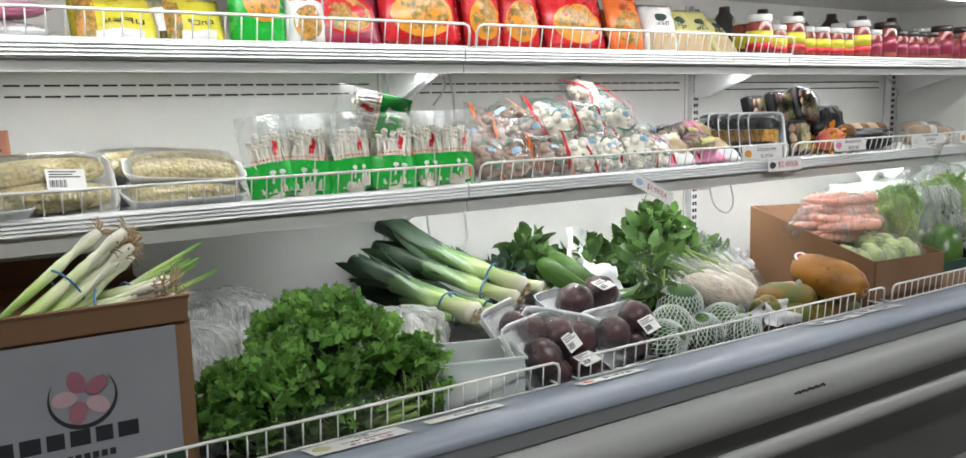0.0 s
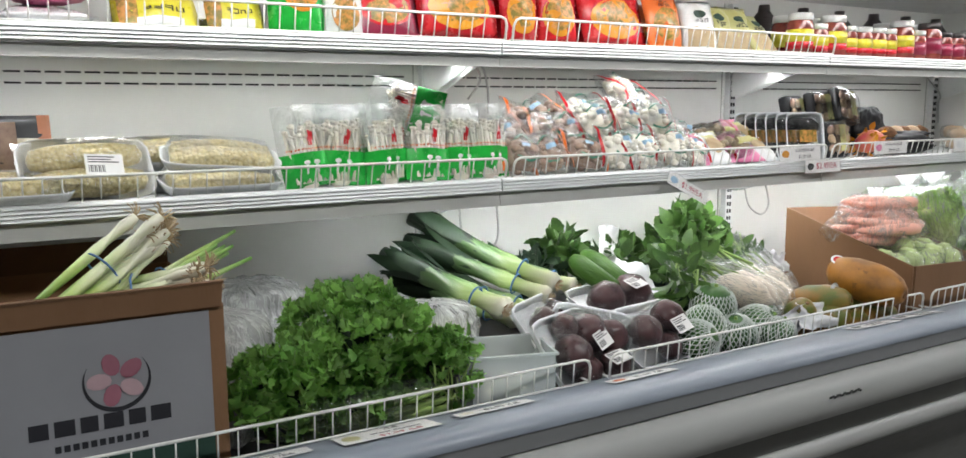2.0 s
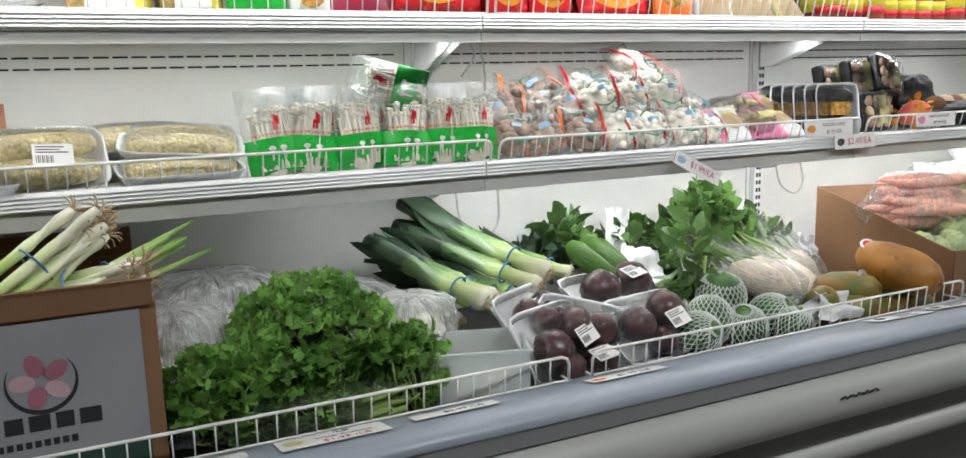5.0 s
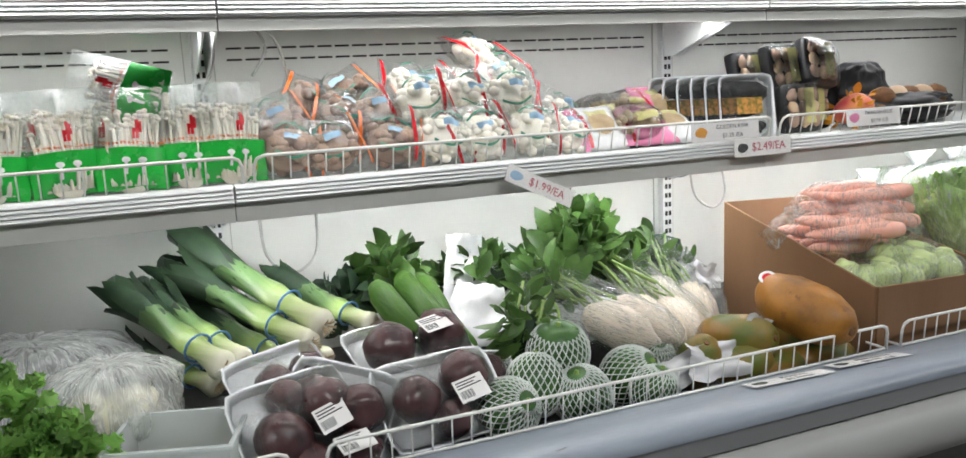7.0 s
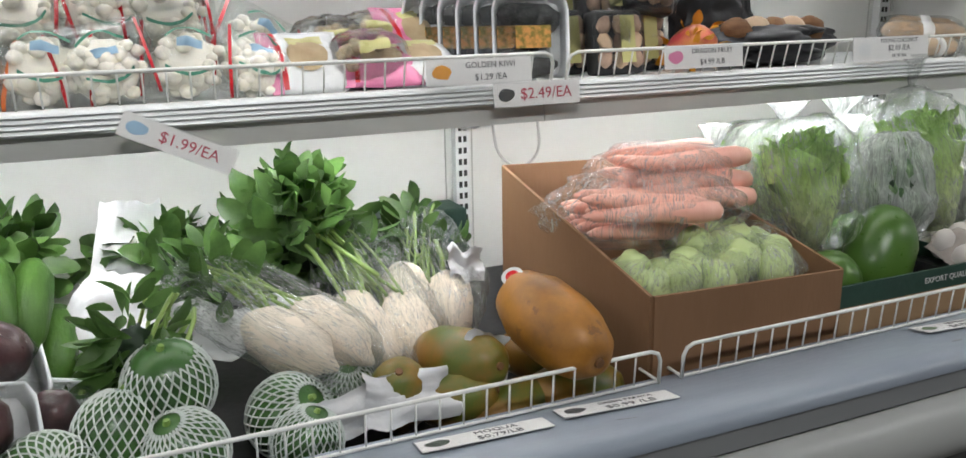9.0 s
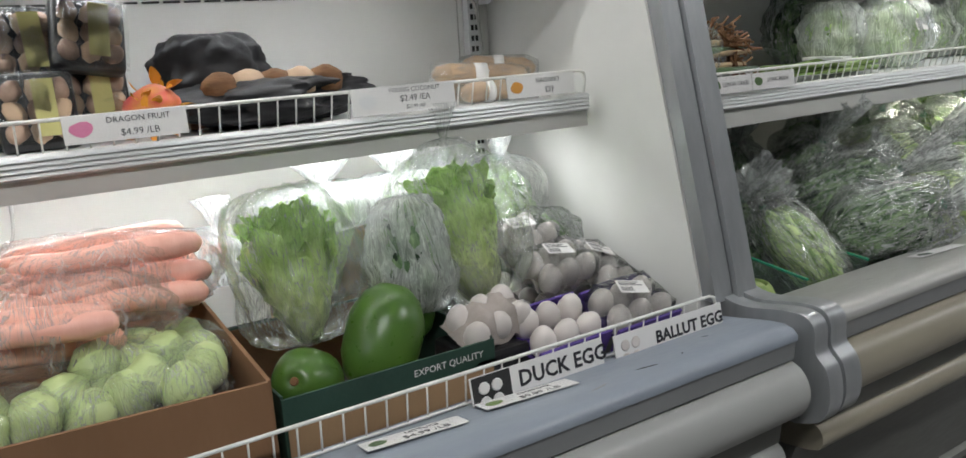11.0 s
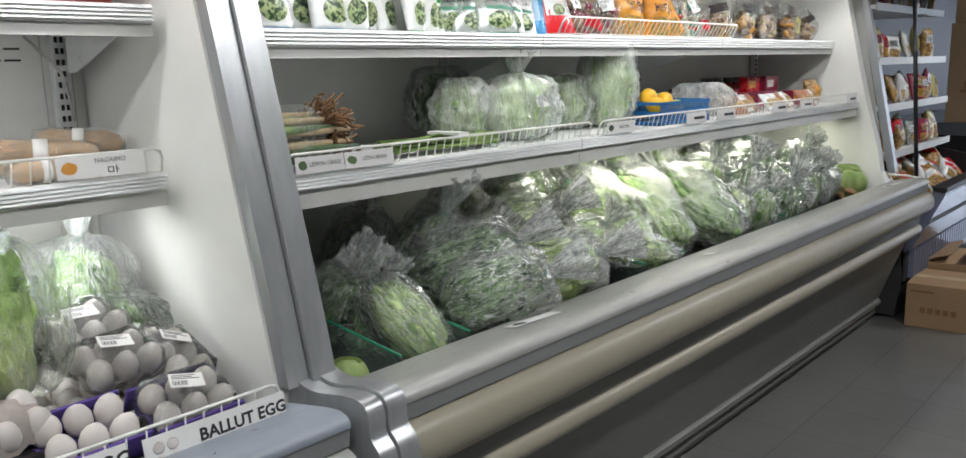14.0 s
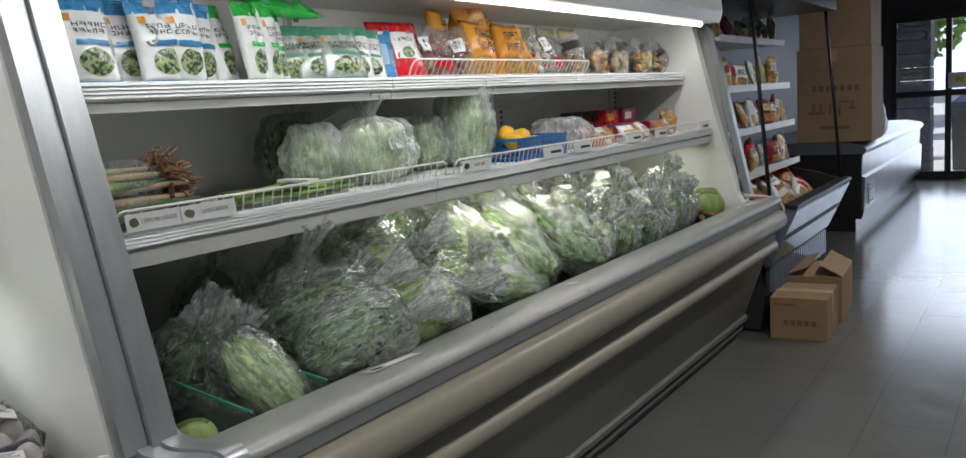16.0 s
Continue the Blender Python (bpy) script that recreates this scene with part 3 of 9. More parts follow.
wire_basket(3.79, 4.918, 1.572, 1.180, 1.228, "white wire basket front on the middle shelf", 0.03)
wire_basket(4.965, 7.35, 1.572, 1.180, 1.228, "white wire basket front on the middle shelf", 0.03)
wire_basket(4.965, 6.20, 1.722, 1.497, 1.552, "leaning white wire basket front on the top shelf", 0.03, 0.03)

# dark rubs worn into the rims and the bumper
rub_rng = random.Random(17)
for k in range(26):
    x, y = rub_rng.uniform(0.75, 3.55) if k < 16 else rub_rng.uniform(3.9, 6.2), rub_rng.uniform(1.225, 1.29)
    z = 0.8047 - (y - 1.224) * 0.15 - max(0.0, y - 1.26) * 0.04
    t = thing("paint_rub", "short dark rub worn into the rim paint", "scuff", pose(x, y, z, -10, 0, rub_rng.uniform(-25, 25)), "paint rubs")
    bm = bmesh.new()
    w, d = rub_rng.uniform(0.006, 0.028), rub_rng.uniform(0.001, 0.0035)
    blob(bm, msc(0, 0, 0.0006, w, d, 0.0006), 14, 4, 0.6, 3.0, k * 1.7)
    part("rub", bm, band_grey if k % 3 else slot_dark, t)
t = thing("bumper_scrape", "long dark scrape across the white bumper", "scuff", pose(1.745, 1.1645, 0.70, 90, 0, 0))
bm = bmesh.new()
for k in range(14):
    blob(bm, msc(-0.055 + 0.0085 * k, 0.002 * math.sin(k * 2.3), 0.0006, 0.0065, 0.0035, 0.0008), 8, 4, 0.5, 2.0, k)
part("scrape", bm, slot_dark, t)

# loose cables behind the shelves
for pts in ([(1.15, 2.09, 1.50), (1.14, 2.05, 1.42), (1.10, 2.08, 1.34)], [(1.17, 2.06, 1.51), (1.25, 2.03, 1.50), (1.29, 2.05, 1.44), (1.30, 2.06, 1.36)], [(1.22, 2.04, 1.52), (1.25, 2.02, 1.46), (1.22, 2.04, 1.40)],
            [(1.215, 2.09, 1.10), (1.22, 2.07, 1.00), (1.27, 2.05, 0.955), (1.33, 2.06, 0.99), (1.345, 2.09, 1.09)], [(2.41, 2.09, 1.10), (2.415, 2.07, 1.02), (2.46, 2.05, 0.985), (2.51, 2.06, 1.02), (2.52, 2.09, 1.10)],
            [(3.50, 2.09, 1.49), (3.55, 2.06, 1.42), (3.575, 2.08, 1.38), (3.585, 2.08, 1.30)]):
    cu = bmesh.new()
    fine = []
    vs = [Vector(p) for p in pts]
    for i in range(len(vs) - 1):
        p0, p1, p2, p3 = vs[max(i - 1, 0)], vs[i], vs[i + 1], vs[min(i + 2, len(vs) - 1)]
        for k in range(6):
            s = k / 6
            fine.append(0.5 * (2 * p1 + (p2 - p0) * s + (2 * p0 - 5 * p1 + 4 * p2 - p3) * s * s + (3 * p1 - p0 - 3 * p2 + p3) * s ** 3))
    tube(cu, fine + [vs[-1]], 0.0035, 6)
    tagged(part("cable", cu, cable_grey, None, "", True), "loose grey lamp cable hanging at the case back", "cable", "lamp cables")

# ---- produce and packing materials ----
leaf_green = surf("fresh green leaves", (0.125, 0.235, 0.06), (0.055, 0.12, 0.03), 0.36, scale=14, bump=0.25, bscale=90)
leaf_herb = surf("bright herb leaves", (0.31, 0.55, 0.14), (0.14, 0.33, 0.06), 0.42, scale=14, bump=0.25, bscale=90)
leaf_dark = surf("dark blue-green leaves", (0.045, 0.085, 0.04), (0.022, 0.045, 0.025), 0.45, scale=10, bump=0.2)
leaf_light = surf("light green leaves", (0.26, 0.38, 0.09), (0.13, 0.24, 0.05), 0.45, scale=9, bump=0.25)
leaf_pale = surf("pale ribbed leaves", (0.56, 0.66, 0.28), (0.32, 0.47, 0.15), 0.5, scale=8, stretch=(3, 3, 0.6), bump=0.3)
for lm in (leaf_green, leaf_herb, leaf_dark, leaf_light, leaf_pale):
    see_through_leaf(lm, 0.42)
romaine, rt, rb_ = nodes_of("romaine leaf")
rc_ = rt.nodes.new("ShaderNodeTexCoord")
rs_ = rt.nodes.new("ShaderNodeSeparateXYZ")
rt.links.new(rc_.outputs["Generated"], rs_.inputs[0])
rr_ = ramp_node(rt, rs_.outputs[2], [(0.0, (0.86, 0.88, 0.68)), (0.30, (0.78, 0.86, 0.46)), (0.62, (0.54, 0.70, 0.25)), (1.0, (0.28, 0.46, 0.12))])
rmx = rt.nodes.new("ShaderNodeMixRGB")
rmx.blend_type = "MULTIPLY"
rmx.inputs[0].default_value = 1.0
rv_ = ramp_node(rt, noise_node(rt, 38, 6, (2, 2, 0.7), 0.7).outputs[0], [(0.35, (0.55, 0.62, 0.42)), (0.62, (1, 1, 1))])
rt.links.new(rr_.outputs[0], rmx.inputs[1])
rt.links.new(rv_.outputs[0], rmx.inputs[2])
rt.links.new(rmx.outputs[0], rb_.inputs["Base Color"])
rb_.inputs["Roughness"].default_value = 0.42
rbn = rt.nodes.new("ShaderNodeBump")
rbn.inputs["Strength"].default_value, rbn.inputs["Distance"].default_value = 0.7, 0.006
rt.links.new(noise_node(rt, 50, 4).outputs[0], rbn.inputs["Height"])
rt.links.new(rbn.outputs[0], rb_.inputs["Normal"])
see_through_leaf(romaine, 0.4)
stem_green = surf("green stems", (0.30, 0.42, 0.12), (0.19, 0.31, 0.07), 0.4, scale=12, bump=0.15)
leek_mat, lt, lb = nodes_of("leek stalk")
lc = lt.nodes.new("ShaderNodeTexCoord")
ls = lt.nodes.new("ShaderNodeSeparateXYZ")
lt.links.new(lc.outputs["Generated"], ls.inputs[0])
lr = ramp_node(lt, ls.outputs[2], [(0.0, (0.74, 0.72, 0.58)), (0.07, (0.62, 0.66, 0.40)), (0.22, (0.32, 0.44, 0.13)), (0.40, (0.10, 0.18, 0.06)), (1.0, (0.025, 0.055, 0.03))])
lt.links.new(lr.outputs[0], lb.inputs["Base Color"])
lb.inputs["Roughness"].default_value = 0.38
lbn = noise_node(lt, 60, 3, (4, 4, 0.3))
lbb = lt.nodes.new("ShaderNodeBump")
lbb.inputs["Strength"].default_value, lbb.inputs["Distance"].default_value = 0.3, 0.003
lt.links.new(lbn.outputs[0], lbb.inputs["Height"])
lt.links.new(lbb.outputs[0], lb.inputs["Normal"])
scal_mat, st_, sb_ = nodes_of("scallion stalk")
sc_ = st_.nodes.new("ShaderNodeTexCoord")
ss_ = st_.nodes.new("ShaderNodeSeparateXYZ")
st_.links.new(sc_.outputs["Generated"], ss_.inputs[0])
sr_ = ramp_node(st_, ss_.outputs[2], [(0.0, (0.80, 0.78, 0.66)), (0.30, (0.72, 0.76, 0.50)), (0.55, (0.42, 0.56, 0.17)), (1.0, (0.16, 0.32, 0.07))])
st_.links.new(sr_.outputs[0], sb_.inputs["Base Color"])
sb_.inputs["Roughness"].default_value = 0.3
root_mat = surf("dry tan roots", (0.55, 0.44, 0.28), (0.38, 0.27, 0.15), 0.8)
white_veg = surf("white vegetable flesh", (0.78, 0.75, 0.64), (0.68, 0.63, 0.50), 0.42, scale=18, bump=0.12, sub=0.15)
daikon_mat = surf("daikon skin", (0.74, 0.66, 0.56), (0.66, 0.55, 0.44), 0.45, scale=8, bump=0.12, sub=0.1, wear=((0.45, 0.33, 0.22), 40, 0.76))
beet_mat = surf("dark purple beet skin", (0.10, 0.045, 0.045), (0.045, 0.018, 0.02), 0.30, scale=10, bump=0.4, bscale=50, wear=((0.22, 0.13, 0.10), 30, 0.68))
foam = surf("white foam tray", (0.82, 0.83, 0.84), (0.77, 0.78, 0.80), 0.55, scale=20, bump=0.06)
black_tray = surf("black foam tray", (0.02, 0.02, 0.022), None, 0.4)
corn_mat, ct, cb = nodes_of("pale corn kernels")
cc = ct.nodes.new("ShaderNodeTexCoord")
cv = ct.nodes.new("ShaderNodeTexVoronoi")
cv.inputs["Scale"].default_value = 130
ct.links.new(cc.outputs["Object"], cv.inputs[0])
crp = ramp_node(ct, cv.outputs["Distance"], [(0.0, (0.86, 0.76, 0.46)), (0.6, (0.80, 0.68, 0.36)), (0.95, (0.55, 0.42, 0.18))])
ct.links.new(crp.outputs[0], cb.inputs["Base Color"])
cbp = ct.nodes.new("ShaderNodeBump")
cbp.invert = True
cbp.inputs["Strength"].default_value, cbp.inputs["Distance"].default_value = 0.8, 0.004
ct.links.new(cv.outputs["Distance"], cbp.inputs["Height"])
ct.links.new(cbp.outputs[0], cb.inputs["Normal"])
cb.inputs["Roughness"].default_value = 0.3
papaya_mat = surf("ripe papaya skin", (0.40, 0.165, 0.016), (0.20, 0.085, 0.012), 0.45, scale=11, band=(0.36, 0.62), bump=0.12, bscale=35, wear=((0.20, 0.085, 0.015), 20, 0.60))
papaya_half = surf("half-ripe papaya skin", (0.26, 0.13, 0.02), (0.10, 0.125, 0.02), 0.38, scale=9, band=(0.40, 0.60), bump=0.1, bscale=35)
green_skin = surf("smooth dark green skin", (0.10, 0.20, 0.035), (0.055, 0.125, 0.022), 0.30, scale=5, bump=0.08, coat=0.0)
melon_skin = surf("moqua green skin", (0.075, 0.20, 0.04), (0.02, 0.06, 0.015), 0.3, scale=8, bump=0.05)
cuc_mat = surf("bumpy green gourd skin", (0.06, 0.13, 0.022), (0.03, 0.075, 0.012), 0.42, scale=22, stretch=(1, 1, 0.25), bump=1.0, bscale=60)
cuc_mat.node_tree.nodes["Principled BSDF"].inputs["Specular IOR Level"].default_value = 0.12
guava_mat = surf("pale green fruit skin", (0.58, 0.66, 0.34), (0.45, 0.56, 0.24), 0.35, scale=9, bump=0.1)
net_white = surf("white foam net", (0.66, 0.70, 0.66), (0.56, 0.61, 0.56), 0.5)
carrot_mat = surf("pinkish carrots", (0.92, 0.52, 0.42), (0.84, 0.42, 0.32), 0.42, scale=16, stretch=(0.5, 3, 3), bump=0.12)
egg_mat = surf("pale eggshell", (0.68, 0.64, 0.60), (0.60, 0.55, 0.52), 0.42, scale=6, bump=0.04, per_object=0.07)
pulp_grey = surf("grey egg pulp", (0.42, 0.37, 0.34), (0.34, 0.30, 0.27), 0.9, scale=30, bump=0.4, bscale=120)
purple_tray = surf("purple egg tray", (0.10, 0.055, 0.28), (0.065, 0.035, 0.20), 0.6, scale=20, bump=0.2)
band_blue = surf("blue rubber band", (0.08, 0.20, 0.42), None, 0.5)
enoki_mat = surf("enoki stems", (0.90, 0.86, 0.78), (0.83, 0.77, 0.66), 0.5, scale=30, sub=0.1)
shimeji_brown = surf("brown mushrooms", (0.42, 0.29, 0.21), (0.24, 0.15, 0.11), 0.5, scale=30)
print_green = surf("bright green print", (0.02, 0.45, 0.06), (0.015, 0.36, 0.04), 0.25, scale=8, bump=0.15, bscale=30)
print_dkgreen = surf("green arc print", (0.08, 0.30, 0.20), None, 0.4)
print_red = surf("red print", (0.62, 0.02, 0.03), (0.50, 0.015, 0.02), 0.25, bump=0.15, bscale=30)
print_orange = surf("orange print", (0.80, 0.20, 0.04), (0.70, 0.15, 0.03), 0.28, bump=0.15, bscale=30)
print_blue = surf("blue print", (0.05, 0.27, 0.52), (0.04, 0.20, 0.42), 0.28, bump=0.15, bscale=30)
print_sky = surf("pale blue print", (0.36, 0.56, 0.74), None, 0.3)
print_yellow = surf("yellow print", (0.75, 0.66, 0.06), (0.62, 0.55, 0.04), 0.28, bump=0.15, bscale=30)
print_gold = surf("golden orange print", (0.75, 0.34, 0.04), (0.62, 0.26, 0.03), 0.25, bump=0.2, bscale=30)
print_white = surf("white print", (0.78, 0.79, 0.78), (0.70, 0.71, 0.71), 0.25, bump=0.2, bscale=30)
print_grey = surf("silver pouch", (0.50, 0.54, 0.52), (0.40, 0.44, 0.42), 0.25, metal=0.3, bump=0.2, bscale=30)
print_pink = surf("pink print", (0.75, 0.25, 0.42), (0.66, 0.18, 0.34), 0.3, bump=0.15, bscale=30)
print_olive = surf("pale olive pouch", (0.55, 0.52, 0.22), (0.46, 0.43, 0.17), 0.3, bump=0.15, bscale=30)
print_brown = surf("earthy brown print", (0.42, 0.17, 0.09), (0.34, 0.13, 0.06), 0.35, bump=0.15, bscale=30)
print_maroon = surf("maroon print", (0.30, 0.02, 0.06), None, 0.3)
food_mix = surf("printed food picture", (0.60, 0.28, 0.08), (0.20, 0.16, 0.03), 0.3, scale=70, band=(0.42, 0.58), bump=0.1)
seaweed_pic = surf("printed seaweed picture", (0.30, 0.36, 0.18), (0.015, 0.04, 0.015), 0.3, scale=80, band=(0.45, 0.55))
nut_mix = surf("mixed nuts", (0.55, 0.36, 0.14), (0.18, 0.09, 0.03), 0.4, scale=60, band=(0.42, 0.58), bump=0.6, bscale=60)
jar_fill = surf("red pickle jar", (0.30, 0.07, 0.05), (0.20, 0.035, 0.03), 0.12, scale=40, bump=0.05)
lid_white = surf("white jar lid", (0.72, 0.72, 0.70), None, 0.35)
lid_dark = surf("dark jar lid", (0.05, 0.04, 0.04), None, 0.3)
blue_plastic = surf("blue plastic basket", (0.01, 0.16, 0.42), (0.01, 0.12, 0.34), 0.3)
lemon_mat = surf("yellow lemon", (0.80, 0.46, 0.02), (0.70, 0.38, 0.01), 0.4, bump=0.2, bscale=90)
dragon_mat = surf("dragon fruit skin", (0.62, 0.06, 0.10), (0.62, 0.25, 0.05), 0.4, scale=18)
nagaimo_mat = surf("tan yam skin", (0.62, 0.45, 0.30), (0.52, 0.36, 0.23), 0.6, scale=10, bump=0.2, wear=((0.3, 0.17, 0.08), 60, 0.70))
coco_mat = surf("brown husk", (0.24, 0.12, 0.05), (0.15, 0.07, 0.03), 0.8, scale=25, stretch=(1, 1, 4), bump=0.4)
burdock_mat = surf("dry brown root", (0.34, 0.20, 0.11), (0.22, 0.12, 0.06), 0.8, scale=8, stretch=(0.3, 3, 3), bump=0.3)
tub_plastic = glass("frosted clear tub", (0.90, 0.93, 0.92), 0.18, 0.38)
jar_glass = glass("clear jar glass", (0.9, 0.88, 0.85), 0.05, 0.15)


packed_light = surf("packed light greens", (0.56, 0.68, 0.32), (0.20, 0.36, 0.10), 0.5, scale=30, stretch=(2.2, 2.2, 0.45), band=(0.40, 0.60), bump=1.0, bscale=60)
packed_green = surf("packed green leaves", (0.40, 0.54, 0.25), (0.10, 0.20, 0.06), 0.5, scale=34, stretch=(2.0, 2.0, 0.5), band=(0.40, 0.62), bump=1.0, bscale=60)
packed_dark = surf("packed dark leaves", (0.26, 0.37, 0.19), (0.05, 0.11, 0.04), 0.5, scale=34, stretch=(1.8, 1.8, 0.6), band=(0.40, 0.62), bump=1.0, bscale=60)
packed_pale = surf("packed pale leaves", (0.74, 0.80, 0.50), (0.36, 0.50, 0.18), 0.5, scale=20, stretch=(1.6, 1.6, 0.6), band=(0.36, 0.60), bump=0.9, bscale=50)


# ---- shapes of produce and packs ----
def leaf(bm, m, L, W, curl=0.3, cup=0.25, lobes=False):
    """One leaf along +y, folded on its rib and bent down at the tip."""
    if lobes:
        pts = [(0, 0), (0.30, 0.10), (0.52, 0.42), (0.28, 0.50), (0.34, 0.80), (0.12, 0.72), (0, 1.0)]
    else:
        pts = [(0, 0), (0.20, 0.08), (0.40, 0.24), (0.50, 0.46), (0.43, 0.70), (0.24, 0.90), (0, 1.0)]

    def place(u, v, s):
        p = m @ Vector((s * u * W, v * L, abs(u) * W * cup - curl * L * v * v))
        return bm.verts.new(p + noise.noise_vector(p * 45) * 0.12 * W)
    rib = [place(0, v, 1) for u, v in pts]
    for s in (-1, 1):
        side = [place(u, v, s) if 0 < i < len(pts) - 1 else None for i, (u, v) in enumerate(pts)]
        for i in range(len(pts) - 1):
            f = [rib[i], rib[i + 1]]
            for q in (side[i + 1], side[i]):
                if q is not None:
                    f.append(q)
            if len(f) > 2:
                bm.faces.new(f)


def turned(rng, d, spread=40):
    """A random frame whose +y axis points near d."""
    q = Vector(d).normalized().to_track_quat("Y", "Z").to_matrix().to_4x4()
    return q @ pose(0, 0, 0, rng.uniform(-spread, spread), rng.uniform(-180, 180), rng.uniform(-spread, spread))


def foliage(bm, rng, n, c, radii, L, W, up=0.4, lobes=False, spread=45, shell=0.55):
    """n leaves in an ellipsoid, pointing outwards."""
    for i in range(n):
        d = Vector((rng.gauss(0, 1), rng.gauss(0, 1), rng.gauss(0, 1) + up)).normalized()
        r = rng.uniform(shell, 1.0)
        p = Vector((c[0] + d.x * radii[0] * r, c[1] + d.y * radii[1] * r, c[2] + d.z * radii[2] * r))
        k = rng.uniform(0.7, 1.25)
        leaf(bm, Matrix.Translation(p) @ turned(rng, (d.x, d.y, d.z + up), spread), L * k, W * k, rng.uniform(0.1, 0.5), rng.uniform(0.1, 0.4), lobes)
    return bm


def stems(bm, rng, n, a, b, ra, rb, r=0.003, bow=0.03, seg=4):
    """n thin stems from round a to round b."""
    a, b = Vector(a), Vector(b)
    for i in range(n):
        p = a + Vector([rng.uniform(-ra, ra) for _ in range(3)])
        q = b + Vector([rng.uniform(-rb, rb) for _ in range(3)])
        w = Vector([rng.uniform(-bow, bow) for _ in range(3)])
        tube(bm, [p.lerp(q, k / seg) + w * math.sin(math.pi * k / seg) for k in range(seg + 1)], r * rng.uniform(0.7, 1.3), 5)
    return bm


def bag_skin(bm, w, d, h, seed, neck=True, amp=0.16, seg=64, rings=32, tuft=0.28, fill=0.72):
    """A knotted bag standing on z = 0: a lumpy body, pleats towards the neck and a flared tuft above it."""
    rows = []
    for i in range(rings + 1):
        v = i / rings
        if neck:
            if v < fill:
                s = v / fill
                r, z = math.sin(math.pi * min(1, s * 0.94 + 0.03)) ** 0.62, h * (1 - tuft) * (0.5 - 0.5 * math.cos(math.pi * s))
                pleat = 0.13 * max(0, s - 0.45) * 2
            else:
                s = (v - fill) / (1 - fill)
                r, z, pleat = 0.10 + 0.30 * s ** 1.2, h * (1 - tuft) + h * tuft * s, 0.30
        else:
            r, z = math.sin(math.pi * min(1, v * 0.96 + 0.02)) ** 0.5, h * (0.5 - 0.5 * math.cos(math.pi * v))
            pleat = 0.06
        row = []
        for k in range(seg):
            a = 2 * math.pi * k / seg
            c, s_ = math.cos(a), math.sin(a)
            nz = noise.noise(Vector((c * 1.4 + seed, s_ * 1.4 - seed, v * 3 + seed)))
            nf = noise.noise(Vector((c * 4 + seed, s_ * 4, v * 9)))
            ridge = 0.5 - abs(noise.noise(Vector((c * 5 - seed, s_ * 5 + seed, v * 5 + z * 8))))
            f = r * (1 + amp * nz + amp * 0.35 * nf + amp * 0.55 * (ridge - 0.3) + pleat * (math.cos(a * 9 + seed + 3 * nz) * 0.6 + (0.5 - abs(math.sin(a * 11.5 + seed * 2 + 2 * nz))) * 0.7) + amp * 0.22 * (0.35 - abs(noise.noise(Vector((c * 9 + seed, s_ * 9, v * 12 - seed))))))
            row.append(bm.verts.new((c * w / 2 * f, s_ * d / 2 * f, max(0.001, z + h * 0.03 * nf * (1 if 0 < i < rings else 0)))))
        rows.append(row)
    for a, b in zip(rows, rows[1:]):
        for k in range(seg):
            bm.faces.new((a[k], a[(k + 1) % seg], b[(k + 1) % seg], b[k]))
    bm.faces.new(rows[0][::-1])
    if not neck:
        bm.faces.new(rows[-1])
    return bm


def sticker(parent, m, w=0.055, h=0.038):
    s = part("sticker", slab(-w / 2, w / 2, -h / 2, h / 2, 0, 0.0006), paper, parent, "white printed sticker", m=m)
    bm = bmesh.new()
    for i in range(9):
        block(bm, -w * 0.42 + i * w * 0.05, -w * 0.42 + i * w * 0.05 + w * (0.018 + 0.012 * (i % 2)), -h * 0.36, -h * 0.02, 0.0006, 0.0009)
    for i, L in enumerate((0.8, 0.6, 0.7)):
        block(bm, -w * 0.42, -w * 0.42 + w * L, h * (0.10 + 0.12 * i), h * (0.15 + 0.12 * i), 0.0006, 0.0009)
    part("printed_bars", bm, ink, s)
    return s


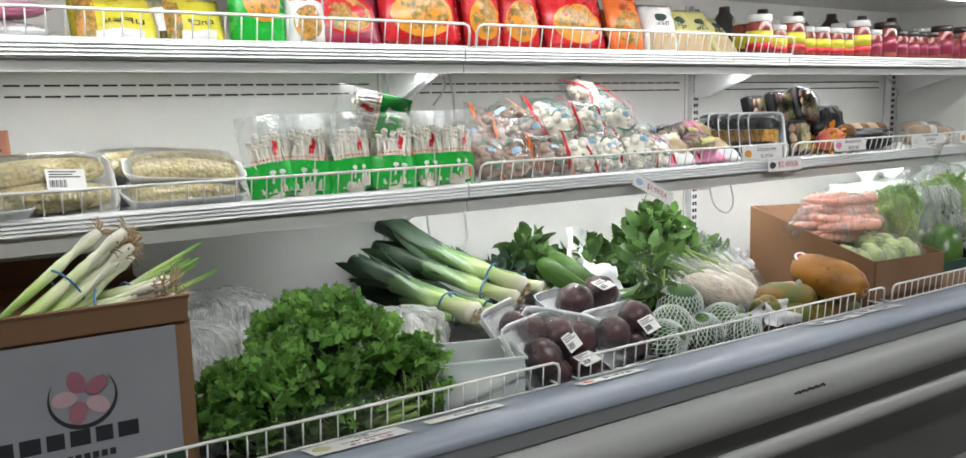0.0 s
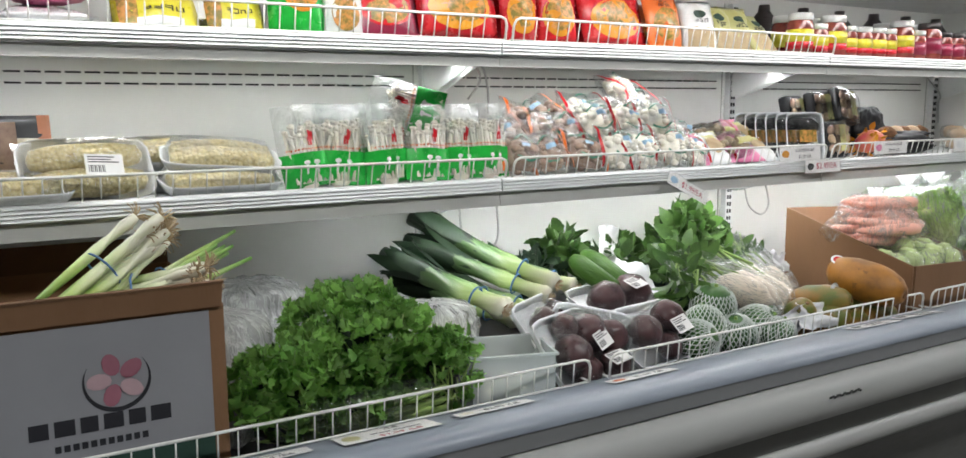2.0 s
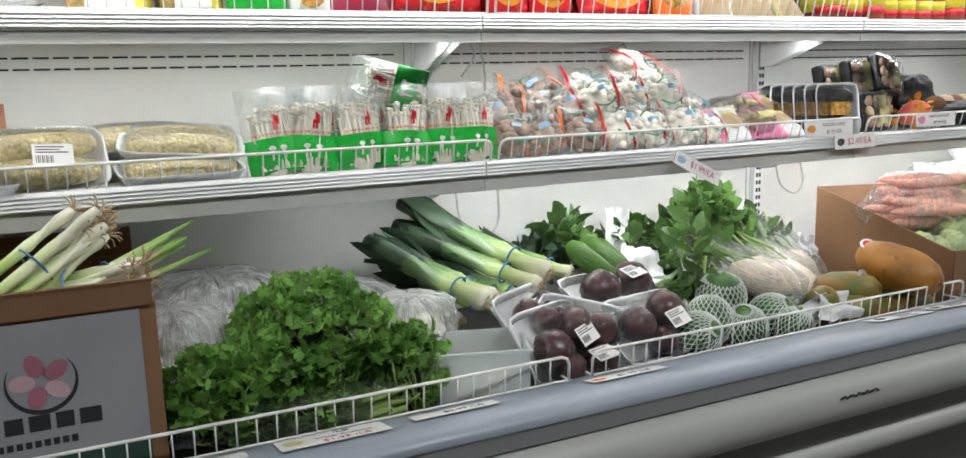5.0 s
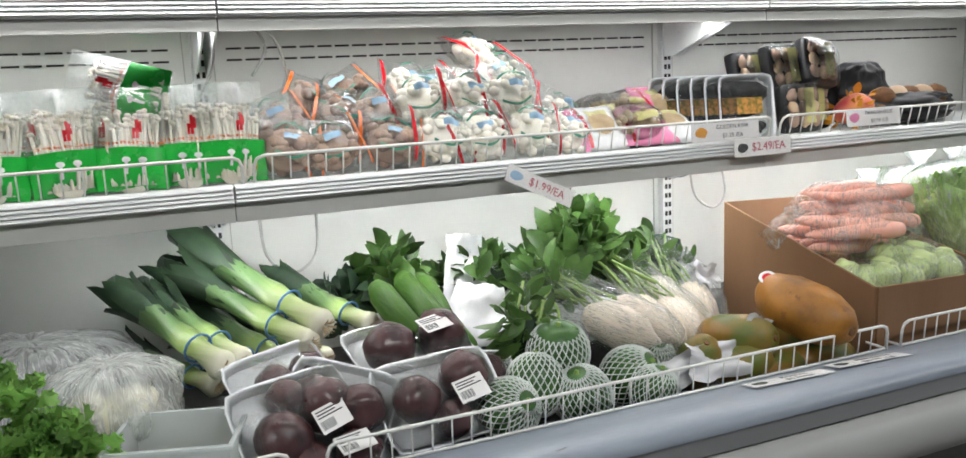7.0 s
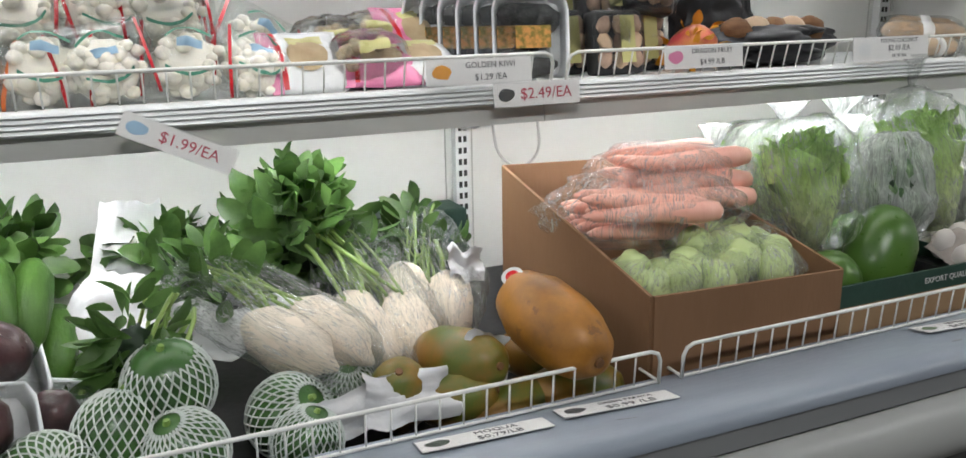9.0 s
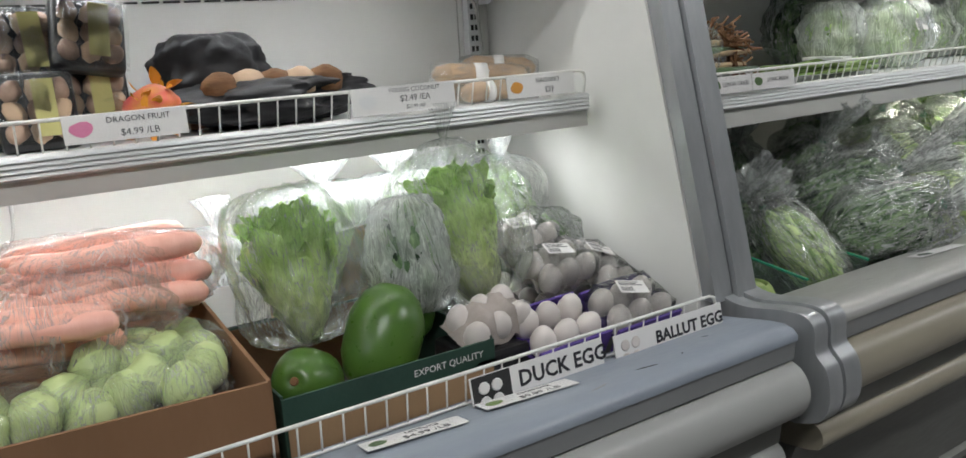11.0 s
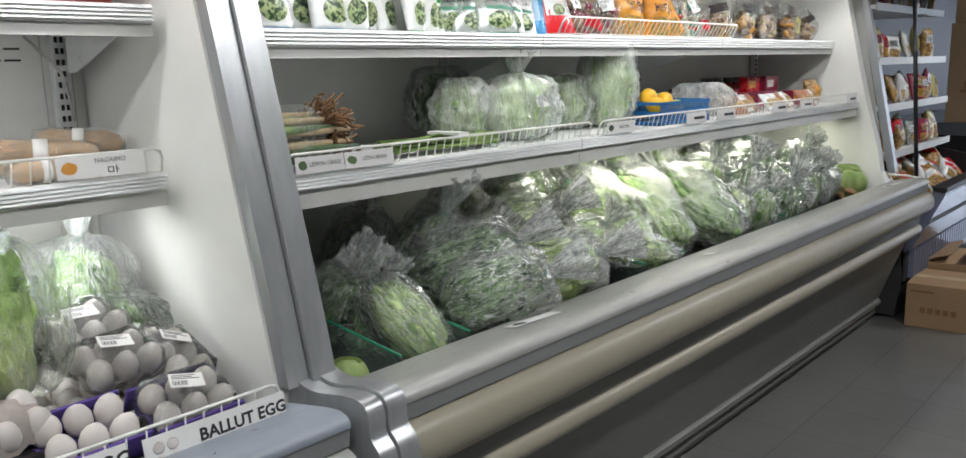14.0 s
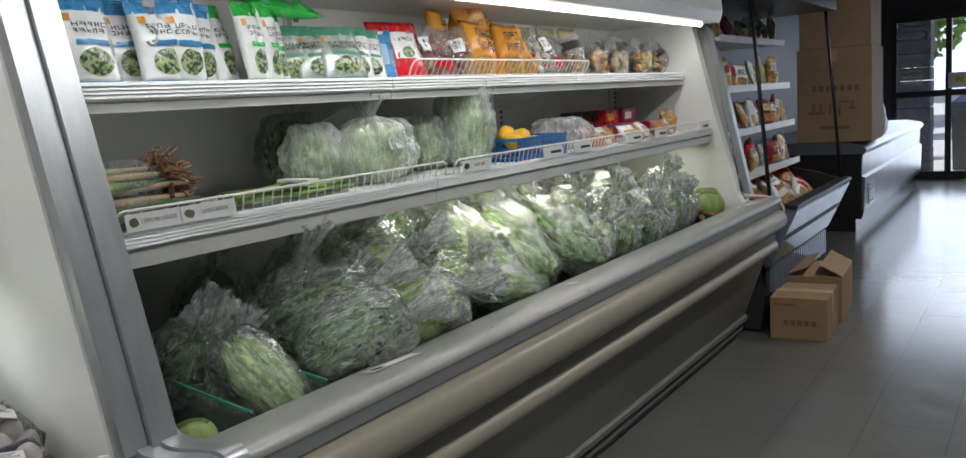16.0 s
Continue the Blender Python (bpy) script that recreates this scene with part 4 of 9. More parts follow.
def veg_bag(label, loc, size, rot=(0, 0, 0), seed=0, leafmat=None, style="leaf", tag=False, neck=True, skin=None, group="bags of vegetables", grow=1.0):
    w, d, h = [v * grow for v in size]
    rng = random.Random(seed * 7 + 3)
    t = thing("vegetable_bag", label, "bag of vegetables", pose(*loc, *rot) if rot else loc, group)
    b = 0.70 if neck else 0.95
    bm = bmesh.new()
    if style == "leaf":
        foliage(bm, rng, 60, (0, 0, h * b * 0.5), (w * 0.41, d * 0.41, h * b * 0.43), 0.07, 0.032, 0.1, False, 30, 0.9)
    elif style == "stem":
        for i in range(26):
            x, y = rng.uniform(-w * 0.36, w * 0.36), rng.uniform(-d * 0.34, d * 0.34)
            tube(bm, [(x, y, 0.01), (x * 1.05, y, h * b * 0.5), (x * 0.8 + rng.uniform(-0.02, 0.02), y * 0.8, h * b * 0.92)], 0.006, 6)
        foliage(bm, rng, 40, (0, 0, h * b * 0.65), (w * 0.38, d * 0.36, h * b * 0.3), 0.07, 0.04, 0.5, False, 40, 0.4)
    elif style == "head":
        blob(bm, msc(0, 0, h * b * 0.48, w * 0.40, d * 0.40, h * b * 0.46), 16, 12, 0.16, 2.4, seed)
        foliage(bm, rng, 46, (0, 0, h * b * 0.5), (w * 0.36, d * 0.36, h * b * 0.40), 0.10, 0.08, 0.25, False, 25, 0.9)
    c = Vector((0, 0, h * b * 0.5))
    for v in bm.verts:
        q = v.co - c
        k = math.sqrt((q.x / (w * 0.44)) ** 2 + (q.y / (d * 0.44)) ** 2 + (q.z / (h * b * 0.46)) ** 2)
        if k > 1:
            v.co = c + q / k * (1 - 0.04 * (k - int(k)))
    part("leaf_mass", bm, leafmat or leaf_green, t, "", True)
    packed = {leaf_dark: packed_dark, leaf_light: packed_light, leaf_pale: packed_pale}.get(leafmat, packed_green)
    core = bmesh.new()
    blob(core, msc(0, 0, h * b * 0.48, w * 0.42, d * 0.42, h * b * 0.46), 32, 24, 0.22, 3.4, seed)
    part("inner_fill", core, packed, t, "", True)
    part("bag", bag_skin(bmesh.new(), w, d, h, seed * 1.37, neck, 0.42), skin or bag_film, t, "crumpled clear plastic bag", True)
    if neck:
        kn = bmesh.new()
        blob(kn, msc(0, 0, h * 0.72, w * 0.055, w * 0.055, h * 0.02), 8, 6, 0.2)
        part("knot", kn, print_dkgreen, t, "dark green tie")
        tf = bmesh.new()
        rows = []
        for i in range(9):
            q = i / 8
            rows.append([tf.verts.new(((0.05 + 0.17 * q ** 0.8) * w * (1 + 0.35 * math.cos(5 * k + seed + 2 * q) * q + 0.3 * noise.noise(Vector((k * 0.9, q * 3, seed)))) * math.cos(k * math.pi / 14), (0.05 + 0.17 * q ** 0.8) * w * (1 + 0.35 * math.cos(5 * k + seed) * q) * math.sin(k * math.pi / 14), h * (0.72 + 0.27 * q) + 0.02 * noise.noise(Vector((k * 0.7, seed, q))) * q)) for k in range(28)])
        for ra, rb in zip(rows, rows[1:]):
            for k in range(28):
                tf.faces.new((ra[k], ra[(k + 1) % 28], rb[(k + 1) % 28], rb[k]))
        part("gathered_top", tf, tuft_film, t, "white gathered bag top", True)
    if tag:
        sticker(t, pose(0, -d * 0.44, h * b * 0.62, 68, 0, rng.uniform(-15, 15)), 0.06, 0.035)
    return t


def pillow(w, h, th, seed=0, seal=0.06):
    """The front of a filled pouch as a function of u and v in 0..1."""
    def f(u, v, s, off=0.0):
        e = max(0.0, math.sin(math.pi * u)) ** 0.55 * max(0.0, min(1, math.sin(math.pi * min(1, max(0, (v - seal * 0.5) / (1 - seal))))) + 0.0) ** 0.5
        wob = noise.noise(Vector((u * 3 + seed, v * 3 - seed, s))) * 0.5 + noise.noise(Vector((u * 7 + seed, v * 7, s))) * 0.28
        bend = 0.05 * h * math.sin(seed * 5 + v * 2.2)
        return Vector(((u - 0.5) * w * (1 - 0.06 * e), bend + s * (th / 2 * e * (1 + wob) + 0.0008 + off), v * h))
    return f


def patch(bm, f, u0, u1, v0, v1, s=-1, off=0.0012, nu=6, nv=6):
    g = [[bm.verts.new(f(u0 + (u1 - u0) * i / nu, v0 + (v1 - v0) * j / nv, s, off)) for i in range(nu + 1)] for j in range(nv + 1)]
    for j in range(nv):
        for i in range(nu):
            bm.faces.new((g[j][i], g[j][i + 1], g[j + 1][i + 1], g[j + 1][i]))


def disc_patch(bm, f, cu, cv, ru, rv, off=0.0018, n=16):
    c = bm.verts.new(f(cu, cv, -1, off + 0.0008))
    ring = [bm.verts.new(f(cu + ru * math.cos(2 * math.pi * k / n), cv + rv * math.sin(2 * math.pi * k / n), -1, off)) for k in range(n)]
    mid = [bm.verts.new(f(cu + ru * 0.5 * math.cos(2 * math.pi * k / n), cv + rv * 0.5 * math.sin(2 * math.pi * k / n), -1, off + 0.0006)) for k in range(n)]
    for k in range(n):
        bm.faces.new((c, mid[k], mid[(k + 1) % n]))
        bm.faces.new((mid[k], ring[k], ring[(k + 1) % n], mid[(k + 1) % n]))


def pouch(name, label, category, loc, size, rot, body, prints=(), group="", seed=0):
    """A filled pouch standing on its lower edge. prints: (name, material, u0, u1, v0, v1) or discs with 'o' first."""
    w, h, th = size
    t = thing(name, label, category, pose(*loc, *rot), group)
    f = pillow(w, h, th, seed)
    bm = bmesh.new()
    patch(bm, f, 0, 1, 0, 1, -1, 0, 10, 12)
    patch(bm, f, 0, 1, 0, 1, 1, 0, 10, 12)
    bmesh.ops.remove_doubles(bm, verts=bm.verts, dist=0.0018)
    part("pouch", bm, body, t, "", True)
    for i, p in enumerate(prints):
        pb = bmesh.new()
        if p[0] == "o":
            disc_patch(pb, f, *p[3:], 0.0016 + 0.0006 * i)
            part(p[1], pb, p[2], t, "", True)
        elif p[0] == "g":
            strokes(pb, f, *p[3:], 0.0014 + 0.0006 * i, seed * 3 + i)
            part(p[1], pb, p[2], t, "", True)
        else:
            patch(pb, f, p[2], p[3], p[4], p[5], -1, 0.0012 + 0.0006 * i)
            part(p[0], pb, p[1], t, "", True)
    return t


def bars(u0, u1, v0, v1, rows):
    """Unreadable lines of print over a stretch of a pouch, as short strokes."""
    return [("g", "lettering", ink, u0, u1, v0, v1, rows)]


def strokes(bm, f, u0, u1, v0, v1, rows, off, seed):
    rng = random.Random(seed)
    dv = (v1 - v0) / rows
    for i in range(rows):
        u, va = u0 + rng.uniform(0, 0.04), v0 + i * dv + dv * 0.15
        while u < u1 - 0.06:
            w, h = rng.uniform(0.07, 0.12), dv * 0.72
            t = 0.022
            kind = rng.sample(range(5), 3)
            for k in kind:
                a = ((u, u + t, va, va + h), (u + w - t, u + w, va, va + h), (u, u + w, va + h * 0.8, va + h), (u, u + w, va, va + h * 0.2), (u, u + w, va + h * 0.4, va + h * 0.6))[k]
                patch(bm, f, *a, -1, off, 1, 2)
            u += w + 0.035


def open_carton(name, label, x0, x1, y0, y1, z0, z1, zf, mat_out, mat_in, rz=0, flaps=True, lab_parts="corrugated card wall"):
    """An open box: floor, four walls with thickness, the front wall zf high."""
    cx, cy = (x0 + x1) / 2, (y0 + y1) / 2
    t = thing(name, label, "carton", pose(cx, cy, z0, 0, 0, rz), "cartons")
    w, d, h, k = (x1 - x0) / 2, (y1 - y0) / 2, z1 - z0, 0.005
    part("bottom", slab(-w, w, -d, d, 0, k), mat_in, t)
    for nm, a in (("wall", (-w, w, d - k, d, k, h)), ("wall", (-w, -w + k, -d + k, d - k, k, h)), ("wall", (w - k, w, -d + k, d - k, k, h)), ("front_wall", (-w, w, -d, -d + k, k, zf - z0))):
        part(nm, block(bmesh.new(), *a, 0.0012), mat_out, t)
    part("lining", slab(-w + k, w - k, d - k - 0.002, d - k - 0.0005, k, h - 0.004), mat_in, t)
    return t


def price_tag(lines, loc, rot, w, h, label, pic=None, sizes=None, mats=None):
    """A paper tag face up in its own x, y plane."""
    t = thing("price_tag", label, "price tag", pose(*loc, *rot), "price tags")
    part("card", block(bmesh.new(), -w / 2, w / 2, -h / 2, h / 2, 0, 0.0012), paper, t)
    if pic:
        bm = bmesh.new()
        blob(bm, msc(-w * 0.36, 0, 0.0014, w * 0.09, h * 0.28, 0.0005), 12, 4, 0.3, 2, w * 100)
        part("picture", bm, pic, t)
    n = len(lines)
    for i, s in enumerate(lines):
        sz = (sizes or [h * 0.62 / n] * n)[i]
        text_part(s, sz, (mats or [ink] * n)[i], t, pose(w * 0.10 if pic else 0, h * (0.5 - (i + 0.55) / (n + 0.1)), 0.0015))
    sl = part("sleeve", block(bmesh.new(), -w / 2 - 0.003, w / 2 + 0.003, -h / 2 - 0.002, h / 2 + 0.003, 0.0019, 0.0023), tag_sleeve, t, "clear plastic sleeve")
    return t


tag_sleeve = glass("clear tag sleeve", (0.99, 0.99, 0.99), 0.15, 0.03)


# ---- first case, lower deck ----
# white carton of scallions
sc = open_carton("scallion_carton", "white printed scallion carton, open, with brown edges", -0.335, 0.360, 1.395, 1.86, 0.706, 1.050, 1.050, card, card)
oy = -0.2325
part("printed_face", slab(-0.34, 0.322, oy - 0.0025, oy - 0.0003, 0.02, 0.335), carton_white, sc, "white printed face")
part("flap", block(bmesh.new(), -0.345, 0.343, -0.004, 0.0, 0, 0.042, 0.001), card, sc, "bent brown flap", m=pose(0, oy - 0.004, 0.342, 14, 0, 0))
part("flap_edge", block(bmesh.new(), -0.345, 0.345, -0.005, 0.0012, 0.042, 0.047), card_dark, sc, m=pose(0, oy - 0.004, 0.342, 14, 0, 0))
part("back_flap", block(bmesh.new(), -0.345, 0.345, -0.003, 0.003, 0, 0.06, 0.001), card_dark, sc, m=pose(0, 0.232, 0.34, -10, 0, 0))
part("green_stripe", slab(-0.34, 0.322, oy - 0.0034, oy - 0.0026, 0.02, 0.115), carton_green, sc, "dark green printed stripe")
fl = pose(0.172, oy - 0.0028, 0.240, 90, 0, 0)
bm = bmesh.new()
for k in range(40):
    a0, a1 = radians(150 + k * 6.2), radians(150 + (k + 1) * 6.2)
    w0, w1 = 0.0035 * math.sin(math.pi * k / 40), 0.0035 * math.sin(math.pi * (k + 1) / 40)
    vs = [bm.verts.new((math.cos(a) * (0.050 + w), math.sin(a) * (0.050 + w), 0.0004)) for a, w in ((a0, -w0 - 0.0003), (a1, -w1 - 0.0003), (a1, w1 + 0.0003), (a0, w0 + 0.0003))]
    bm.faces.new(vs)
part("ring_mark", bm, ink, sc, m=fl)
for k in range(5):
    bm = bmesh.new()
    blob(bm, pose(0, 0, 0, 0, 0, k * 72 + 18) @ msc(0, 0.027, 0.0006 + 0.0003 * k, 0.0135, 0.019, 0.0004), 12, 4, 0.1, 2, k)
    part("petal", bm, surf("petal print %d" % (k % 2), (0.52, 0.36, 0.38) if k % 2 else (0.36, 0.14, 0.18), None, 0.5), sc, m=fl)
for a, b in ((0, 0.028), (0.036, 0.066), (0.074, 0.100), (0.108, 0.138), (0.146, 0.172), (0.180, 0.212)):
    part("brand_mark", block(bmesh.new(), 0.04 + a, 0.04 + b, oy - 0.0034, oy - 0.0026, 0.160, 0.186, 0.0003), ink, sc, "dark brand mark")
for k in range(11):
    part("printed_mark", block(bmesh.new(), 0.075 + k * 0.013, 0.084 + k * 0.013, oy - 0.0034, oy - 0.0026, 0.134, 0.145), ink, sc)


def scallions(label, root, tip, n, seed, r=0.010, spread=0.03):
    rng = random.Random(seed)
    root, tip = Vector(root), Vector(tip)
    t = thing("scallion_bunch", label, "scallions", Matrix.Translation(root), "scallion bunches")
    d = tip - root
    for i in range(n):
        o_ = Vector((rng.uniform(-1, 1), rng.uniform(-1, 1), rng.uniform(-1, 1))) * spread
        e = d + Vector((rng.uniform(-1, 1), rng.uniform(-1, 1), rng.uniform(-0.5, 0.5))) * spread * 1.6
        L = e.length
        sb = bmesh.new()
        tube(sb, [(0, 0, 0), (0, 0, L * 0.1), (0, 0, L * 0.35), (0.004, 0, L * 0.6), (0.008, 0, L)], r, 7, (0.75, 1.0, 0.85, 0.75, 0.35))
        q = (e - o_ * 0.2).to_track_quat("Z", "Y").to_matrix().to_4x4()
        part("stalk", sb, scal_mat, t, "", True, Matrix.Translation(o_) @ q)
        rb = bmesh.new()
        for k in range(16):
            v = Vector((rng.gauss(0, 1), rng.gauss(0, 1), rng.gauss(-0.6, 0.5))).normalized() * 0.028
            tube(rb, [(0, 0, 0), v * 0.6 + Vector((0, 0, -0.004)), v], 0.0011, 4)
        part("root_tuft", rb, root_mat, t, "dry tan roots", False, Matrix.Translation(o_) @ q)
    bb = bmesh.new()
    q = d.to_track_quat("Z", "Y").to_matrix().to_4x4()
    tube(bb, [q @ Vector((math.cos(a / 12 * 2 * math.pi) * spread * 1.35, math.sin(a / 12 * 2 * math.pi) * spread * 1.35, d.length * 0.42)) for a in range(13)], 0.002, 6)
    part("rubber_band", bb, band_blue, t, "blue rubber band", True)
    return t


scallions("bunch of scallions tied with a blue band in the carton", (0.275, 1.56, 1.165), (0.07, 1.47, 1.02), 11, 4, 0.012, 0.028)
scallions("bunch of scallions with dry roots resting on the carton", (0.345, 1.47, 1.085), (0.10, 1.56, 1.02), 9, 5, 0.011, 0.028)
scallions("cut scallion greens behind the root ends", (0.20, 1.56, 1.02), (0.45, 1.66, 1.10), 8, 6, 0.010, 0.024)

# crumpled bags lying at the back
for i, (x, y, z, w, d, h, rz) in enumerate(((0.50, 1.82, 0.735, 0.34, 0.30, 0.26, 20), (0.75, 1.85, 0.735, 0.36, 0.30, 0.20, -15), (0.40, 1.62, 0.72, 0.22, 0.26, 0.26, 40), (0.88, 1.62, 0.80, 0.22, 0.18, 0.14, 10))):
    t = thing("plastic_bag", "crumpled translucent plastic bag lying in the case", "plastic bag", pose(x, y, z, 0, 0, rz), "loose plastic bags")
    part("bag", bag_skin(bmesh.new(), w, d, h, i * 3.3 + 1, False, 0.26), milky_film, t, "", True)
    bm = bmesh.new()
    for k in range(2):
        blob(bm, msc((k - 0.5) * w * 0.3, 0, h * 0.34, w * 0.22, d * 0.3, h * 0.3), 12, 8, 0.3, 2, i + k)
    part("contents", bm, white_veg if i == 3 else tissue, t, "", True)

# big parsley bunches, sprig by sprig
def sprigs(bm, rng, n, radii, each, L, W):
    """Tight clusters of lobed leaves on an uneven ellipsoid, with gaps between them."""
    for i in range(n):
        d = Vector((rng.gauss(0, 1), rng.gauss(0, 1) - 0.3, rng.gauss(0, 1) + 0.45)).normalized()
        r = rng.uniform(0.78, 1.0) + 0.22 * noise.noise(d * 2.1 + Vector((n, 0, 1)))
        c = Vector((d.x * radii[0] * r, d.y * radii[1] * r, d.z * radii[2] * r))
        foliage(bm, rng, each, c, (0.022, 0.022, 0.016), L, W, 0.7, True, 38, 0.2)
    return bm


for i, (c, rad, n) in enumerate((((0.635, 1.50, 0.895), (0.165, 0.12, 0.125), 105), ((0.475, 1.425, 0.86), (0.105, 0.06, 0.095), 48), ((0.80, 1.43, 0.835), (0.065, 0.05, 0.085), 26), ((0.60, 1.40, 0.80), (0.10, 0.035, 0.05), 16))):
    rng = random.Random(20 + i)
    t = thing("parsley_bunch", "large bunch of fresh green flat-leaf parsley", "parsley", pose(*c), "parsley bunches")
    part("leaves", sprigs(bmesh.new(), rng, int(n * 1.25), rad, 13, 0.026, 0.026), leaf_herb, t, "", True)
    bm = stems(bmesh.new(), rng, 40, (0.02, 0, -0.08), (0, 0, 0.0), 0.05, rad[2] * 0.75, 0.0018, 0.02)
    part("stem_bundle", bm, stem_green, t, "pale green stems", True)
    # dark lump inside the bunch: shade between sprigs put into its colour
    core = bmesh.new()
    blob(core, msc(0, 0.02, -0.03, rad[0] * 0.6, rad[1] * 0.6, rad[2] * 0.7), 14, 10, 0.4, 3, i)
    part("inner_fill", core, leaf_dark, t, "", True)
t = thing("celery_pack", "clear pack of green stems under the parsley", "vegetable pack", pose(0.60, 1.40, 0.765))
part("stem_bundle", stems(bmesh.new(), random.Random(8), 22, (-0.12, 0.0, 0.0), (0.16, -0.01, 0.04), 0.02, 0.025, 0.005, 0.005), stem_green, t, "", True)
part("film", bag_skin(bmesh.new(), 0.36, 0.09, 0.085, 4.4, False, 0.12), wrap_film, t, "", True)

# clear tub of peeled chestnuts
t = thing("plastic_tub", "clear plastic tub of peeled white water chestnuts", "tub", pose(0.975, 1.46, 0.735, 0, 0, -18))
bm = bmesh.new()
w, d, h, k = 0.090, 0.075, 0.130, 0.0015
for a in ((-w, w, -d, -d + k), (-w, w, d - k, d), (-w, -w + k, -d, d), (w - k, w, -d, d)):
    block(bm, *a, 0, h)
block(bm, -w, w, -d, d, 0, k)
part("tub", bm, tub_plastic, t, "clear tub wall")
bm = bmesh.new()
for a in ((-w - 0.006, w + 0.006, -d - 0.006, -d), (-w - 0.006, w + 0.006, d, d + 0.006), (-w - 0.006, -w, -d, d), (w, w + 0.006, -d, d)):
    block(bm, *a, h - 0.006, h, 0.001)
part("lip", bm, tub_plastic, t)
rng = random.Random(3)
for i in range(34):
    bm = bmesh.new()
    blob(bm, msc(0, 0, 0, 0.016, 0.016, 0.012), 8, 6, 0.2, 2, i)
    part("chestnut", bm, white_veg, t, "", True, pose(rng.uniform(-0.066, 0.066), rng.uniform(-0.056, 0.056), 0.014 + 0.020 * (i // 14), rng.uniform(0, 90), 0, 0))


def leek(label, root, tip, r, seed):
    rng = random.Random(seed)
    root, tip = Vector(root), Vector(tip)
    d = tip - root
    L = d.length
    t = thing("leek", label, "leek", Matrix.Translation(root) @ d.to_track_quat("Z", "Y").to_matrix().to_4x4(), "leeks")
    bm = bmesh.new()
    tube(bm, [(0, 0, 0), (0, 0, L * 0.03), (0, 0, L * 0.3), (0.004, 0, L * 0.6), (0, 0.004, L)], r, 12, (0.85, 1.08, 0.98, 1.0, 0.8))
    part("stalk", bm, leek_mat, t, "white to dark green stalk", True)
    bm = bmesh.new()
    for i in range(11):
        a = i * 0.7
        m = Matrix.Translation((math.cos(a) * r * 0.8, math.sin(a) * r * 0.8, L * 0.50)) @ pose(0, 0, 0, 0, 0, math.degrees(a) - 90) @ pose(0, 0, 0, 83 + rng.uniform(-7, 5), 0, rng.uniform(-9, 9))
        leaf(bm, m, L * rng.uniform(0.36, 0.56), r * 1.6, 0.02, 0.5)
    part("leaves", bm, leaf_dark, t, "dark blue-green leaves", True)
    rb = bmesh.new()
    for k in range(26):
        v = Vector((rng.gauss(0, 0.7), rng.gauss(0, 0.7), -rng.uniform(0.3, 1))).normalized() * 0.02
        tube(rb, [(v.x * 0.3, v.y * 0.3, 0.002), v * 0.6, v], 0.0009, 4)
    part("root_tuft", rb, root_mat, t, "dry tan root tuft")
    bb = bmesh.new()
    tube(bb, [(math.cos(a / 14 * 2 * math.pi) * r * 1.04, math.sin(a / 14 * 2 * math.pi) * r * 1.04, L * 0.22) for a in range(15)], 0.0025, 6)
    part("rubber_band", bb, band_blue, t, "blue rubber band", True)
    return t


for i, (a, b, r) in enumerate((((1.065, 1.61, 0.90), (0.90, 1.93, 1.0), 0.026), ((1.10, 1.64, 0.895), (0.95, 1.98, 0.985), 0.023), ((1.255, 1.66, 0.93), (1.03, 2.03, 1.075), 0.028), ((1.225, 1.65, 0.905), (1.00, 2.0, 1.02), 0.025), ((1.20, 1.70, 0.85), (1.02, 2.04, 0.93), 0.024), ((1.15, 1.68, 0.85), (0.98, 2.03, 0.90), 0.024), ((1.36, 1.72, 0.90), (1.22, 1.99, 0.97), 0.024), ((1.27, 1.74, 0.84), (1.12, 2.06, 0.90), 0.022), ((1.06, 1.75, 0.82), (0.88, 2.03, 0.86), 0.022))):
    leek("thick leek with blue band and dark green top", a, b, r, i)

